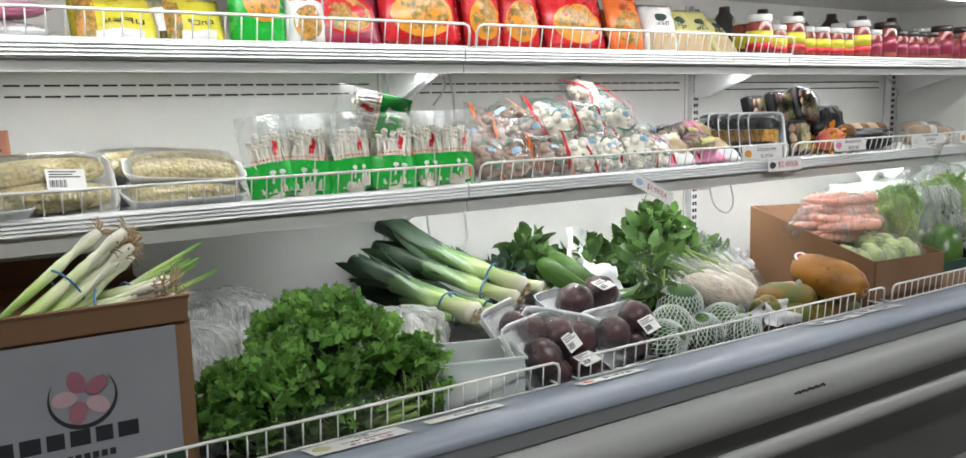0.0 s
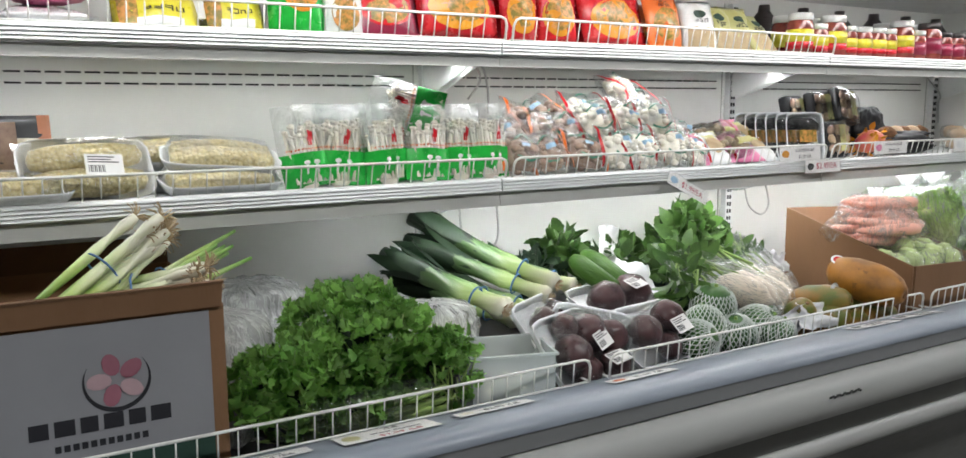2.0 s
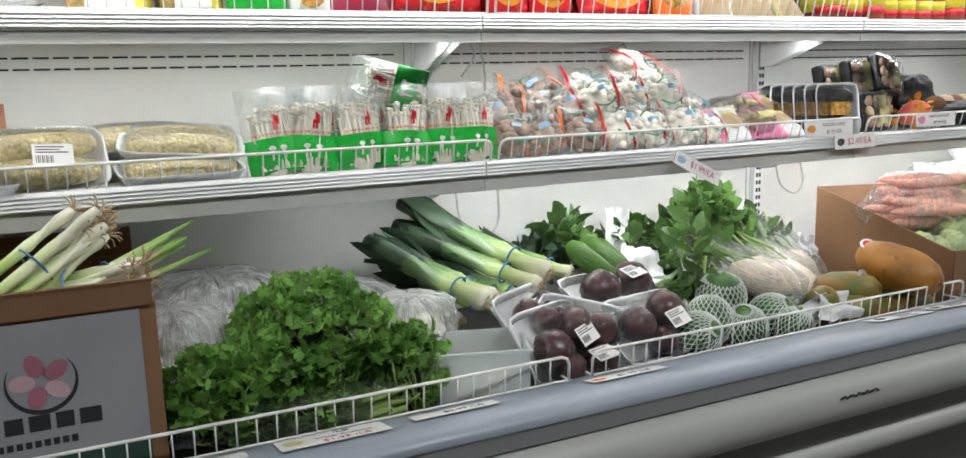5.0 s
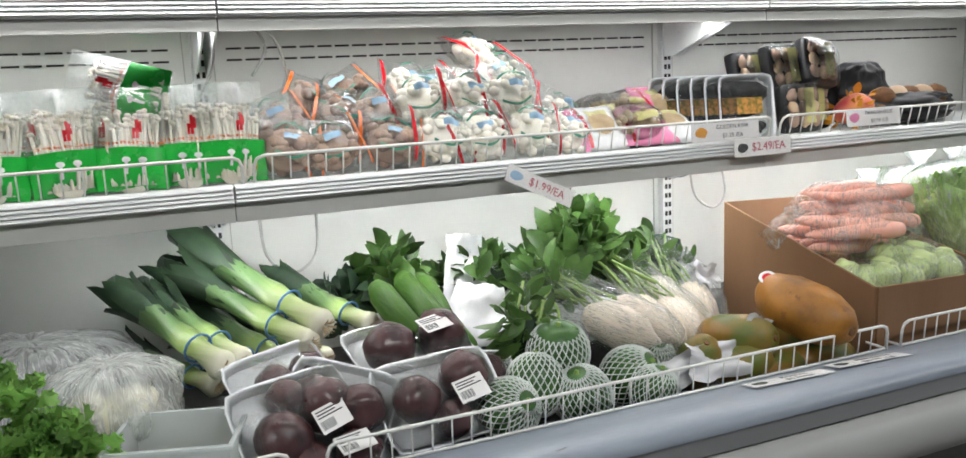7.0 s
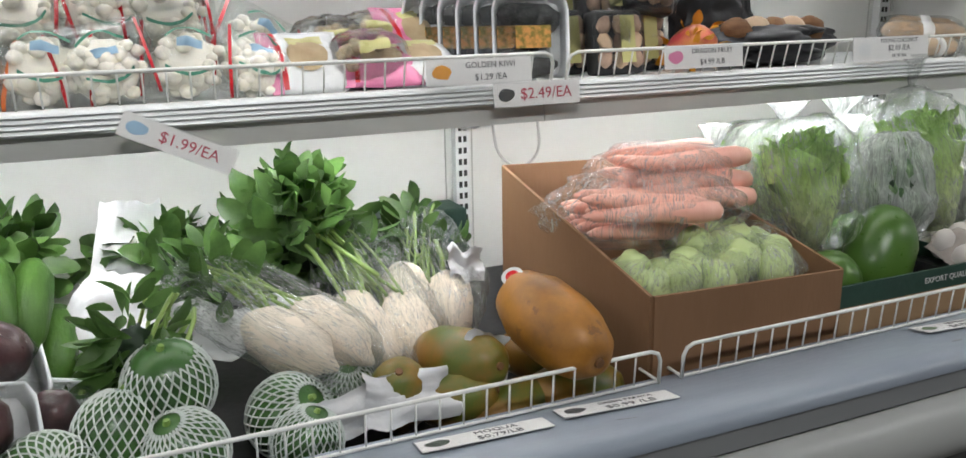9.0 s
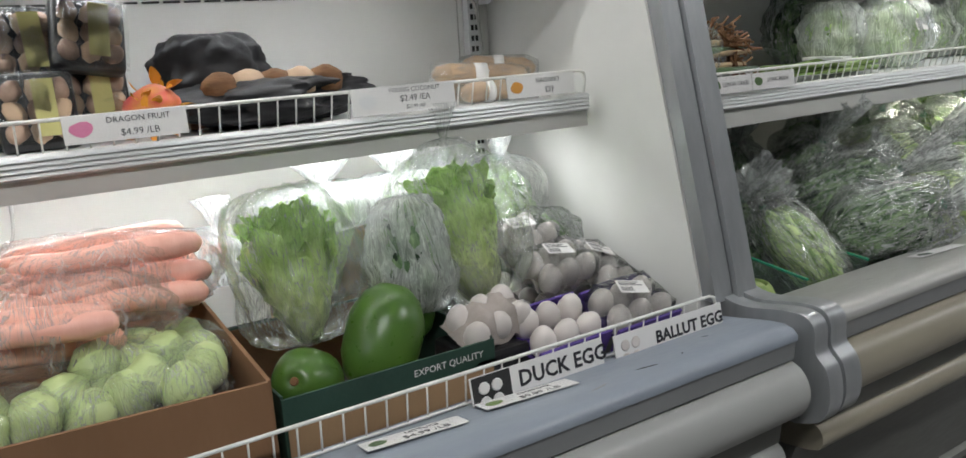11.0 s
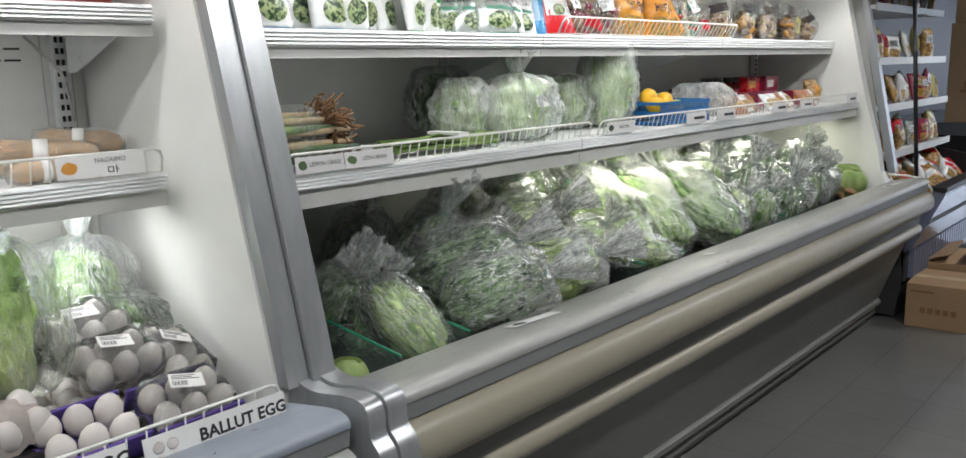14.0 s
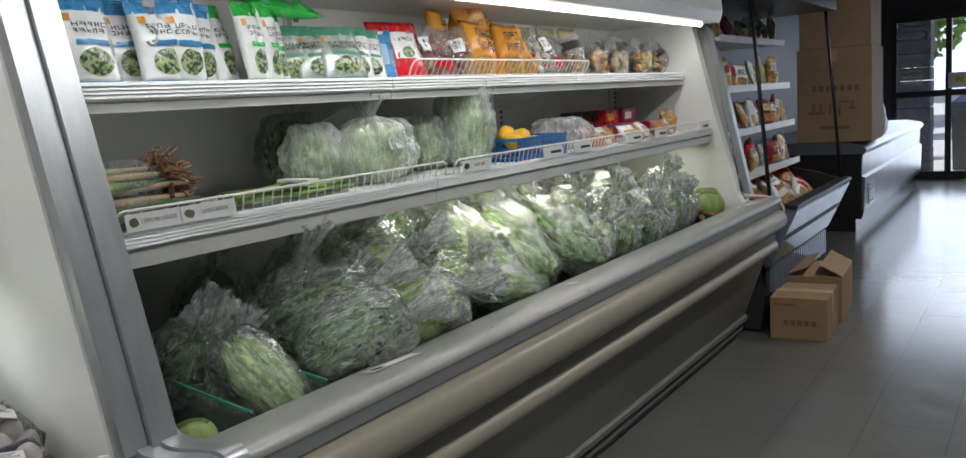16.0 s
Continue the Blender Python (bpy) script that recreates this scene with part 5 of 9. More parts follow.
def tray_pack(name, label, category, loc, rot, w, d, traymat, fill, fillmat, group, tag=True):
    """A shallow foam tray lying in its x, y plane, with goods under tight film."""
    t = thing(name, label, category, pose(*loc, *rot), group)
    bm = bmesh.new()
    block(bm, -w / 2 + 0.01, w / 2 - 0.01, -d / 2 + 0.01, d / 2 - 0.01, 0, 0.004, 0.001)
    prof = [(0.0, 0.0), (0.012, 0.02), (0.016, 0.021), (0.004, 0.0)]
    n = 32
    rings = []
    for o_, z in ((-0.012, 0.001), (0.0, 0.02), (0.004, 0.021), (0.003, 0.018), (-0.010, 0.0)):
        ring = []
        for k in range(n):
            a = 2 * math.pi * k / n
            c, s = math.cos(a), math.sin(a)
            e = (abs(c) ** 8 + abs(s) ** 8) ** (-1 / 8)
            ring.append(bm.verts.new((c * e * (w / 2 + o_), s * e * (d / 2 + o_), z)))
        rings.append(ring)
    for a, b in zip(rings, rings[1:] + rings[:1]):
        for k in range(n):
            bm.faces.new((a[k], a[(k + 1) % n], b[(k + 1) % n], b[k]))
    part("tray", bm, traymat, t, "foam tray", True)
    top = 0.02
    for nm, fm, r, lumps in fill:
        fb = bmesh.new()
        blob(fb, msc(fm[0], fm[1], r[2] * 0.9 + 0.004, *r), 16, 12, lumps, 2.0, fm[0] * 90 + loc[0] * 7)
        part(nm, fb, fillmat, t, "", True)
        top = max(top, r[2] * 1.8)
    fb = bmesh.new()
    g = []
    N = 12
    for j in range(N + 1):
        row = []
        for i in range(N + 1):
            x, y = (i / N - 0.5) * (w + 0.006), (j / N - 0.5) * (d + 0.006)
            hgt = 0.022
            for nm, fm, r, lumps in fill:
                q = ((x - fm[0]) / (r[0] * 1.25)) ** 2 + ((y - fm[1]) / (r[1] * 1.25)) ** 2
                hgt = max(hgt, 0.022 + (r[2] * 1.93 - 0.016) * math.exp(-q * 1.1))
            edge_ = min(i, N - i, j, N - j)
            row.append(fb.verts.new((x, y, 0.012 if edge_ == 0 else hgt)))
        g.append(row)
    for j in range(N):
        for i in range(N):
            fb.faces.new((g[j][i], g[j][i + 1], g[j + 1][i + 1], g[j + 1][i]))
    part("wrap", fb, wrap_film, t, "tight clear wrap", True)
    if tag:
        sticker(t, pose(w * 0.12, -d * 0.12, top + 0.006, 0, 0, 8), 0.06, 0.042)
    return t


def beets(pts, r=0.045):
    return [("beet", p, (r * k, r * k, r * 0.92 * k), 0.12) for p, k in pts]


tray_pack("beet_tray", "dark purple beets wrapped on a white foam tray", "packaged beets", (1.15, 1.47, 0.825), (54, 0, 20), 0.21, 0.16, foam, beets([((-0.045, -0.02), 1.0), ((0.045, 0.01), 1.05), ((-0.01, 0.045), 0.7)]), beet_mat, "trays of beets")
tray_pack("beet_tray", "dark purple beets wrapped on a white foam tray", "packaged beets", (1.40, 1.465, 0.82), (46, 0, 8), 0.23, 0.16, foam, beets([((-0.055, 0), 0.95), ((0.045, 0.02), 1.0), ((0.0, -0.045), 0.75)]), beet_mat, "trays of beets")
tray_pack("beet_tray", "dark purple beets wrapped on a white foam tray", "packaged beets", (1.235, 1.50, 0.825), (58, 10, -38), 0.19, 0.15, foam, beets([((-0.035, 0), 1.05), ((0.045, 0.01), 0.95)]), beet_mat, "trays of beets", False)
tray_pack("beet_tray", "dark purple beets wrapped on a white foam tray", "packaged beets", (1.40, 1.61, 0.86), (22, 0, 10), 0.23, 0.17, foam, beets([((-0.055, -0.01), 1.1), ((0.058, 0.0), 1.08)]), beet_mat, "trays of beets")
tray_pack("beet_tray", "dark purple beets wrapped on a white foam tray", "packaged beets", (1.15, 1.58, 0.85), (50, 0, 30), 0.20, 0.14, foam, beets([((-0.03, 0), 0.85), ((0.05, 0.01), 0.75)]), beet_mat, "trays of beets", False)
tray_pack("beet_tray", "dark purple beets wrapped on a white foam tray", "packaged beets", (1.49, 1.56, 0.80), (30, 0, -30), 0.17, 0.14, foam, beets([((-0.03, 0), 0.85), ((0.045, 0.01), 0.75)]), beet_mat, "trays of beets", False)
tray_pack("beet_tray", "dark purple beets wrapped on a white foam tray", "packaged beets", (1.20, 1.42, 0.755), (20, 0, 4), 0.22, 0.13, foam, beets([((-0.05, 0), 0.9), ((0.04, 0.0), 0.85)]), beet_mat, "trays of beets")

# gourds, tissue paper and dark greens
for i, (a, b, r) in enumerate((((1.385, 1.76, 0.965), (1.415, 1.60, 0.90), 0.027), ((1.455, 1.80, 0.965), (1.46, 1.62, 0.905), 0.030), ((1.50, 1.83, 0.95), (1.495, 1.64, 0.885), 0.030), ((1.53, 1.80, 0.88), (1.525, 1.62, 0.84), 0.028))):
    a, b = Vector(a), Vector(b)
    d = b - a
    t = thing("green_gourd", "bumpy green gourd lying in the case", "gourd", Matrix.Translation(a) @ d.to_track_quat("Z", "Y").to_matrix().to_4x4(), "green gourds")
    part("gourd", lathe(bmesh.new(), [(0.004, -0.012), (r * 0.6, -0.004), (r * 0.95, d.length * 0.15), (r, d.length * 0.5), (r * 0.95, d.length * 0.85), (r * 0.55, d.length), (0.006, d.length + 0.01)], 14, None, 0.25, i), cuc_mat, t, "", True)
for i, (x, y, z, w, h, rot) in enumerate(((1.64, 1.88, 0.86, 0.15, 0.17, (-18, 8, 10)), (1.57, 1.70, 0.83, 0.16, 0.16, (-50, 14, -20)), (1.76, 1.60, 0.845, 0.20, 0.10, (-60, 0, -12)), (2.01, 1.425, 0.765, 0.20, 0.075, (-28, 8, 4)), (1.90, 1.43, 0.765, 0.16, 0.06, (-30, -12, 0)), (1.55, 1.55, 0.80, 0.14, 0.10, (-70, 0, 30)), (2.19, 1.72, 0.86, 0.07, 0.06, (-30, 10, 0)), (2.10, 1.44, 0.80, 0.08, 0.07, (-20, 20, 10)))):
    t = thing("tissue_paper", "crumpled white tissue wrapping paper", "wrapping paper", pose(x, y, z, *rot), "tissue papers")
    bm = bmesh.new()
    N = 16
    g = [[bm.verts.new(((u / N - 0.5) * w * (1 - 0.35 * v / N * (i < 2)), 0.03 * noise.noise(Vector((u * 0.13 + i * 9, v * 0.13, 1))) + 0.012 * (0.3 - abs(noise.noise(Vector((u * 0.35, v * 0.35 + i, 5))))), v / N * h + 0.02 * noise.noise(Vector((u * 0.2, i * 3, 2))))) for u in range(N + 1)] for v in range(N + 1)]
    for v in range(N):
        for u in range(N):
            bm.faces.new((g[v][u], g[v][u + 1], g[v + 1][u + 1], g[v + 1][u]))
    part("sheet", bm, tissue, t, "", True)


def greens(label, c, radii, n, L, W, seed, mats=leaf_green, stem=None, up=0.4):
    rng = random.Random(seed)
    t = thing("leafy_greens", label, "leafy greens", pose(*c), "leafy greens")
    part("leaves", foliage(bmesh.new(), rng, int(n * 2.4), (0, 0, 0), radii, L * 0.74, W * 0.62, up, False, 60, 0.4), mats, t, "", True)
    # dark core: the shade deep among the leaves is put into its colour
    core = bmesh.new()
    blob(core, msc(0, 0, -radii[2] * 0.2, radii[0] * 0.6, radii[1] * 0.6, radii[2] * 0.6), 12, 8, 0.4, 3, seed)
    part("inner_fill", core, leaf_dark, t, "", True)
    if stem:
        part("stem_bundle", stems(bmesh.new(), rng, 12, stem[0], stem[1], 0.035, 0.04, 0.0035, 0.02), stem_green, t, "pale green stems", True)
    return t


greens("pile of loose green leafy vegetables with pale stems", (1.91, 1.87, 0.93), (0.085, 0.09, 0.09), 95, 0.085, 0.055, 31, leaf_green, ((0.08, -0.15, -0.06), (0, 0, 0.04)))
greens("bright green leaves heaped at the back", (1.93, 1.88, 1.0), (0.07, 0.06, 0.05), 60, 0.075, 0.05, 32, leaf_green)
greens("drooping dark green leaves over the case back", (1.70, 1.94, 0.905), (0.13, 0.06, 0.055), 60, 0.075, 0.05, 33, leaf_green)
greens("small drooping bunch of dark green leaves", (1.63, 1.585, 0.885), (0.05, 0.045, 0.08), 60, 0.075, 0.032, 34, leaf_green, ((0.06, 0.04, 0.05), (-0.01, 0, -0.06)), -0.5)
greens("dark green leaves by the gourds", (1.37, 1.90, 0.90), (0.07, 0.05, 0.05), 26, 0.08, 0.05, 35, leaf_dark)
greens("green leaves under the bags at the back", (1.46, 1.92, 0.945), (0.06, 0.06, 0.06), 40, 0.08, 0.05, 36, leaf_green)

# netted moqua gourds
def netted(loc, r, rot, seed, bare):
    t = thing("moqua_gourd", "round green moqua gourd in a white foam net", "gourd", pose(*loc, *rot), "netted gourds")
    bm = bmesh.new()
    blob(bm, msc(0, 0, r, r, r, r * 1.05), 20, 14, 0.05, 1.2, seed)
    part("gourd", bm, melon_skin, t, "", True)
    nb = bmesh.new()
    rows, cols, k = 14, 26, 1.025
    top = 11 if bare else 13.4

    def pt(i, j):
        th = math.pi * (0.10 + 0.86 * i / rows)
        ph = 2 * math.pi * (j + 0.5 * (i % 2)) / cols
        return Vector((math.sin(th) * math.cos(ph) * r * k, math.sin(th) * math.sin(ph) * r * k, r - math.cos(th) * r * 1.05 * k))
    for i in range(int(top)):
        for j in range(cols):
            a = pt(i, j)
            for jj in ((j, j - 1) if i % 2 == 0 else (j, j + 1)):
                b = pt(i + 1, jj)
                n = ((a + b) / 2 - Vector((0, 0, r))).normalized()
                s = (b - a).cross(n).normalized() * r * 0.023
                o1, o2 = n * r * 0.004, n * r * 0.035
                vs = [nb.verts.new(p) for p in (a - s + o1, a + o2, a + s + o1, b + s + o1, b + o2, b - s + o1)]
                nb.faces.new((vs[0], vs[1], vs[4], vs[5]))
                nb.faces.new((vs[1], vs[2], vs[3], vs[4]))
    part("foam_net", nb, net_white, t, "white stretched foam net")
    cb_ = bmesh.new()
    tube(cb_, [(0, 0, r * 2.02), (0.002, 0, r * 2.14)], r * 0.10, 8, (1, 0.7))
    part("stalk", cb_, stem_green, t)
    return t


for i, (x, y, z, r, rot) in enumerate(((1.50, 1.475, 0.768, 0.056, (60, 0, 20)), (1.59, 1.465, 0.755, 0.057, (-20, 12, 0)), (1.695, 1.46, 0.735, 0.055, (15, -20, 0)), (1.675, 1.535, 0.79, 0.060, (14, -6, 0)), (1.80, 1.545, 0.735, 0.060, (40, 30, 0)), (1.56, 1.56, 0.73, 0.055, (0, 0, 0)), (1.92, 1.60, 0.73, 0.05, (30, 0, 0)), (1.82, 1.45, 0.72, 0.048, (20, 0, 50)))):
    netted((x, y, z), r, rot, i, i in (3,))


def daikon(loc_a, loc_b, r, seed, bag=True):
    a, b = Vector(loc_a), Vector(loc_b)
    d = a - b
    L = d.length
    rng = random.Random(seed)
    t = thing("bagged_daikon", "white daikon radishes with green tops in a clear bag", "daikon", Matrix.Translation(b) @ d.to_track_quat("Z", "Y").to_matrix().to_4x4(), "bagged daikon")
    for k, s in enumerate((-1, 1)):
        bm = lathe(bmesh.new(), [(0.004, -0.02), (r * 0.45, 0.0), (r * 1.05, L * 0.10), (r * 1.25, L * 0.32), (r * 1.15, L * 0.56), (r * 0.55, L * 0.70), (r * 0.3, L * 0.72)], 16, None, 0.15, seed + k)
        part("radish", bm, daikon_mat, t, "", True, pose(s * r * 0.9, 0.003 * s, 0.02 * k, rng.uniform(-6, 6), s * 4, 0))
    bm = stems(bmesh.new(), rng, 18, (0, 0, L * 0.66), (0, 0.01, L * 1.4), r * 1.1, r * 1.3, 0.003, 0.012)
    part("stem_bundle", bm, stem_green, t, "green stems", True)
    part("leaves", foliage(bmesh.new(), rng, 80, (0, 0, L * 1.3), (r * 2.1, r * 1.7, L * 0.36), 0.055, 0.03, 0.4, False, 40, 0.3), leaf_green, t, "", True)
    part("bag", bag_skin(bmesh.new(), r * 5.4, r * 3.6, L * 1.75, seed * 2.1, False, 0.24), clear_film, t, "crumpled clear bag", True, pose(0, 0, -0.03))
    sticker(t, pose(0.01, -r * 1.75, L * 0.8, 88, 0, 10), 0.045, 0.05)
    return t


daikon((1.80, 1.68, 0.895), (1.92, 1.525, 0.83), 0.036, 3)
daikon((2.01, 1.80, 0.875), (2.03, 1.56, 0.79), 0.034, 5)
daikon((2.145, 1.85, 0.87), (2.105, 1.67, 0.79), 0.036, 7)
t = thing("dark_crate", "dark green plastic crate behind the daikon", "crate", pose(2.13, 2.03, 0.735))
part("crate", block(bmesh.new(), -0.20, 0.17, -0.05, 0.05, 0, 0.19, 0.006), carton_green, t)


def papaya(label, loc, L, r, way, material, seed):
    t = thing("papaya", label, "papaya", Matrix.Translation(loc) @ Vector(way).to_track_quat("Z", "Y").to_matrix().to_4x4(), "papayas")
    bm = lathe(bmesh.new(), [(0.006, -L * 0.5), (r * 0.42, -L * 0.485), (r * 0.74, -L * 0.40), (r * 0.97, -L * 0.2), (r, 0.02), (r * 0.93, L * 0.22), (r * 0.72, L * 0.38), (r * 0.40, L * 0.47), (r * 0.18, L * 0.485), (r * 0.14, L * 0.475)], 24, None, 0.07, seed)
    part("fruit", bm, material, t, "", True)
    sb = bmesh.new()
    tube(sb, [(0, 0, L * 0.465), (0, 0, L * 0.495)], r * 0.14, 10, (1, 0.8))
    part("stalk_end", sb, coco_mat, t, "dark dry stalk end")
    return t


papaya("large ripe orange papaya leaning on the carton", (2.215, 1.445, 0.868), 0.235, 0.061, (0.03, -0.24, -0.05), papaya_mat, 2)
papaya("half-ripe green and orange papaya", (2.085, 1.50, 0.815), 0.18, 0.050, (0.06, -0.17, 0.03), papaya_half, 3)
papaya("half-ripe green and orange papaya", (1.985, 1.50, 0.775), 0.15, 0.046, (-0.03, -0.1, 0.14), papaya_half, 4)
papaya("small half-ripe papaya behind the wire front", (2.06, 1.455, 0.775), 0.13, 0.040, (0.12, -0.08, 0.04), papaya_half, 5)
papaya("half-ripe papaya behind the wire front", (2.24, 1.43, 0.758), 0.17, 0.044, (0.17, -0.03, 0.01), papaya_half, 6)
papaya("half-ripe papaya behind the wire front", (2.14, 1.43, 0.752), 0.15, 0.040, (0.15, 0.04, 0.02), papaya_half, 7)
papaya("half-ripe papaya lying low", (2.26, 1.55, 0.765), 0.18, 0.045, (0.1, -0.12, 0.0), papaya_half, 8)
t = thing("fruit_sticker", "small red and white fruit sticker on papaya", "sticker", pose(2.185, 1.525, 0.925, 20, -30, 0))
part("sticker", lathe(bmesh.new(), [(0.018, 0), (0.018, 0.0008)], 16), print_white, t)
part("print", lathe(bmesh.new(), [(0.011, 0.0009), (0.011, 0.0014)], 16), print_red, t)

# brown carton with carrots and green fruit
bc = thing("brown_carton", "plain brown corrugated carton, open, full of bagged produce", "carton", pose(2.57, 1.64, 0.712), "cartons")
prof = {"fl": (-0.215, -0.250), "fr": (0.170, -0.245), "bl": (-0.265, 0.165), "br": (0.145, 0.26)}
def card_wall(a, b, ha, hb, k=0.006):
    a, b = Vector((*a, 0)), Vector((*b, 0))
    n = (b - a).cross(Vector((0, 0, 1))).normalized() * k
    bm = bmesh.new()
    v = [bm.verts.new(p) for p in (a, b, b + n, a + n, a + Vector((0, 0, ha)), b + Vector((0, 0, hb)), b + n + Vector((0, 0, hb)), a + n + Vector((0, 0, ha)))]
    for f in ((0, 1, 2, 3), (4, 5, 6, 7), (0, 1, 5, 4), (1, 2, 6, 5), (2, 3, 7, 6), (3, 0, 4, 7)):
        bm.faces.new([v[i] for i in f])
    return bm
part("front_wall", card_wall(prof["fl"], prof["fr"], 0.196, 0.182), card, bc)
part("side_wall", card_wall(prof["bl"], prof["fl"], 0.332, 0.196), card, bc)
part("side_wall", card_wall(prof["fr"], prof["br"], 0.182, 0.30), card, bc)
part("back_wall", card_wall(prof["br"], prof["bl"], 0.30, 0.332), card, bc)
bm = bmesh.new()
bm.faces.new([bm.verts.new((*prof[k], 0.004)) for k in ("fl", "fr", "br", "bl")])
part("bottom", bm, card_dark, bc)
part("hand_hole", lathe(bmesh.new(), [(0.022, 0), (0.022, 0.003)], 14), slot_dark, bc, "", False, pose(-0.235, 0.06, 0.16, 0, -90, 12))


def bagged(name, label, category, m, items, skin_size, seed, group, skin=None):
    """A loose film bag over items: (name, bmesh maker, material, pose)."""
    t = thing(name, label, category, m, group)
    for nm, bm, mat_, pm in items:
        part(nm, bm, mat_, t, "", True, pm)
    part("bag", bag_skin(bmesh.new(), *skin_size, seed, False, 0.26), skin or clear_film, t, "crumpled clear bag", True, pose(0, 0, -0.01))
    return t


def carrot_shape(L, r, seed):
    return lathe(bmesh.new(), [(0.003, 0), (r * 0.5, L * 0.08), (r * 0.8, L * 0.4), (r, L * 0.85), (r * 0.75, L * 0.97), (r * 0.3, L)], 12, None, 0.1, seed)


rng = random.Random(12)
for i, (x, y, z, n, L, rz) in enumerate(((2.49, 1.62, 0.925, 10, 0.25, 78), (2.60, 1.69, 0.955, 12, 0.27, 88))):
    items = [("carrot", carrot_shape(L, 0.021, k), carrot_mat, pose(-0.135 + rng.uniform(-0.015, 0.015), (k % 4 - 1.5) * 0.034, 0.03 + 0.03 * (k // 4), 0, 90 + rng.uniform(-8, 8), rng.uniform(-14, 14))) for k in range(n)]
    bagged("carrot_bag", "clear bag of pale orange carrots in the brown carton", "bag of carrots", pose(x, y, z, 0, 6 if i else 2, rz - 90 + 8), items, (0.38, 0.20, 0.132), 5.1 + i, "bags of carrots", soft_film)
for i, (x, y, z) in enumerate(((2.435, 1.495, 0.855), (2.54, 1.49, 0.855), (2.645, 1.49, 0.858), (2.585, 1.57, 0.875), (2.665, 1.575, 0.868))):
    items = []
    for k in range(4):
        bm = bmesh.new()
        blob(bm, msc(0, 0, 0, 0.033, 0.033, 0.036), 12, 10, 0.22, 1.6, i * 3 + k)
        items.append(("fruit", bm, guava_mat, pose((k % 2 - 0.5) * 0.06, (k // 2 - 0.5) * 0.055, 0.032 + 0.008 * (k % 3), k * 30, 20, k * 50)))
    bagged("fruit_bag", "clear bag of pale green fruit in the brown carton", "bag of fruit", pose(x, y, z, 0, 0, i * 25), items, (0.16, 0.145, 0.085), 8.3 + i, "bags of green fruit", clear_film)

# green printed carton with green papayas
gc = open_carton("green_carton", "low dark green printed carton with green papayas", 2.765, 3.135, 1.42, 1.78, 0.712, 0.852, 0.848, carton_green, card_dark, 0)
part("tan_panel", slab(-0.18, 0.18, -0.1820, -0.1803, 0.0, 0.095), card_pale, gc, "tan lower panel")
text_part("EXPORT QUALITY", 0.016, paper, gc, pose(0.095, -0.1818, 0.116, 90, 0, 0))
papaya("large smooth dark green papaya in the green carton", (2.985, 1.53, 0.858), 0.185, 0.066, (0.10, 0.05, 0.18), green_skin, 11)
papaya("smooth dark green papaya in the green carton", (2.84, 1.51, 0.825), 0.14, 0.054, (-0.08, -0.1, 0.06), green_skin, 12)
papaya("pale green papaya in the green carton", (3.06, 1.64, 0.845), 0.16, 0.06, (0.1, -0.1, 0.05), green_skin, 13)


def head_of_lettuce(label, loc, rot, h, r, seed, mats=leaf_pale, bag=True):
    rng = random.Random(seed)
    t = thing("bagged_lettuce", label, "lettuce", pose(*loc, *rot), "bagged lettuces")
    n = 26
    for i in range(n):
        a = i * 2.4 + seed
        lf = bmesh.new()
        out = 0.25 + 0.75 * i / n
        L = h * (1.0 - 0.20 * out) * rng.uniform(0.92, 1.05)
        W = r * rng.uniform(1.0, 1.35)
        g = []
        for v in range(13):
            q = v / 12
            row = []
            half = W * (0.20 + 0.80 * math.sin(math.pi * min(1, q * 0.62 + 0.02)) ** 1.3) * (1 - 0.55 * max(0, q - 0.82) / 0.18)
            for u in range(-5, 6):
                e = u / 5
                ruf = abs(e) ** 2 * (0.2 + q) * r * 0.30 * math.sin(q * 17 + seed + i + 4 * noise.noise(Vector((i, q * 4, e))))
                x = e * half * 0.62
                y = out * r * (0.30 + 0.75 * math.sin(q * 1.9)) - abs(e) ** 1.6 * half * 0.34 * (0.4 + 0.6 * out) + ruf + 0.18 * r * out * q ** 4
                row.append(lf.verts.new((x, y, q * L + 0.35 * ruf + 0.012 * noise.noise(Vector((e * 3, i, q * 6))))))
            g.append(row)
        for v in range(12):
            for u in range(10):
                lf.faces.new((g[v][u], g[v][u + 1], g[v + 1][u + 1], g[v + 1][u]))
        part("leaf", lf, romaine, t, "ruffled leaf", True, pose(0, 0, 0, 0, 0, math.degrees(a)))
    cb_ = bmesh.new()
    blob(cb_, msc(0, 0, h * 0.32, r * 0.62, r * 0.62, h * 0.34), 14, 10, 0.2, 2, seed)
    part("heart", cb_, romaine, t, "", True)
    if bag:
        part("bag", bag_skin(bmesh.new(), r * 2.9, r * 2.7, h * 1.10, seed * 1.9, False, 0.26), soft_film, t, "clear crumpled bag", True, pose(0, 0, -0.01))
    return t


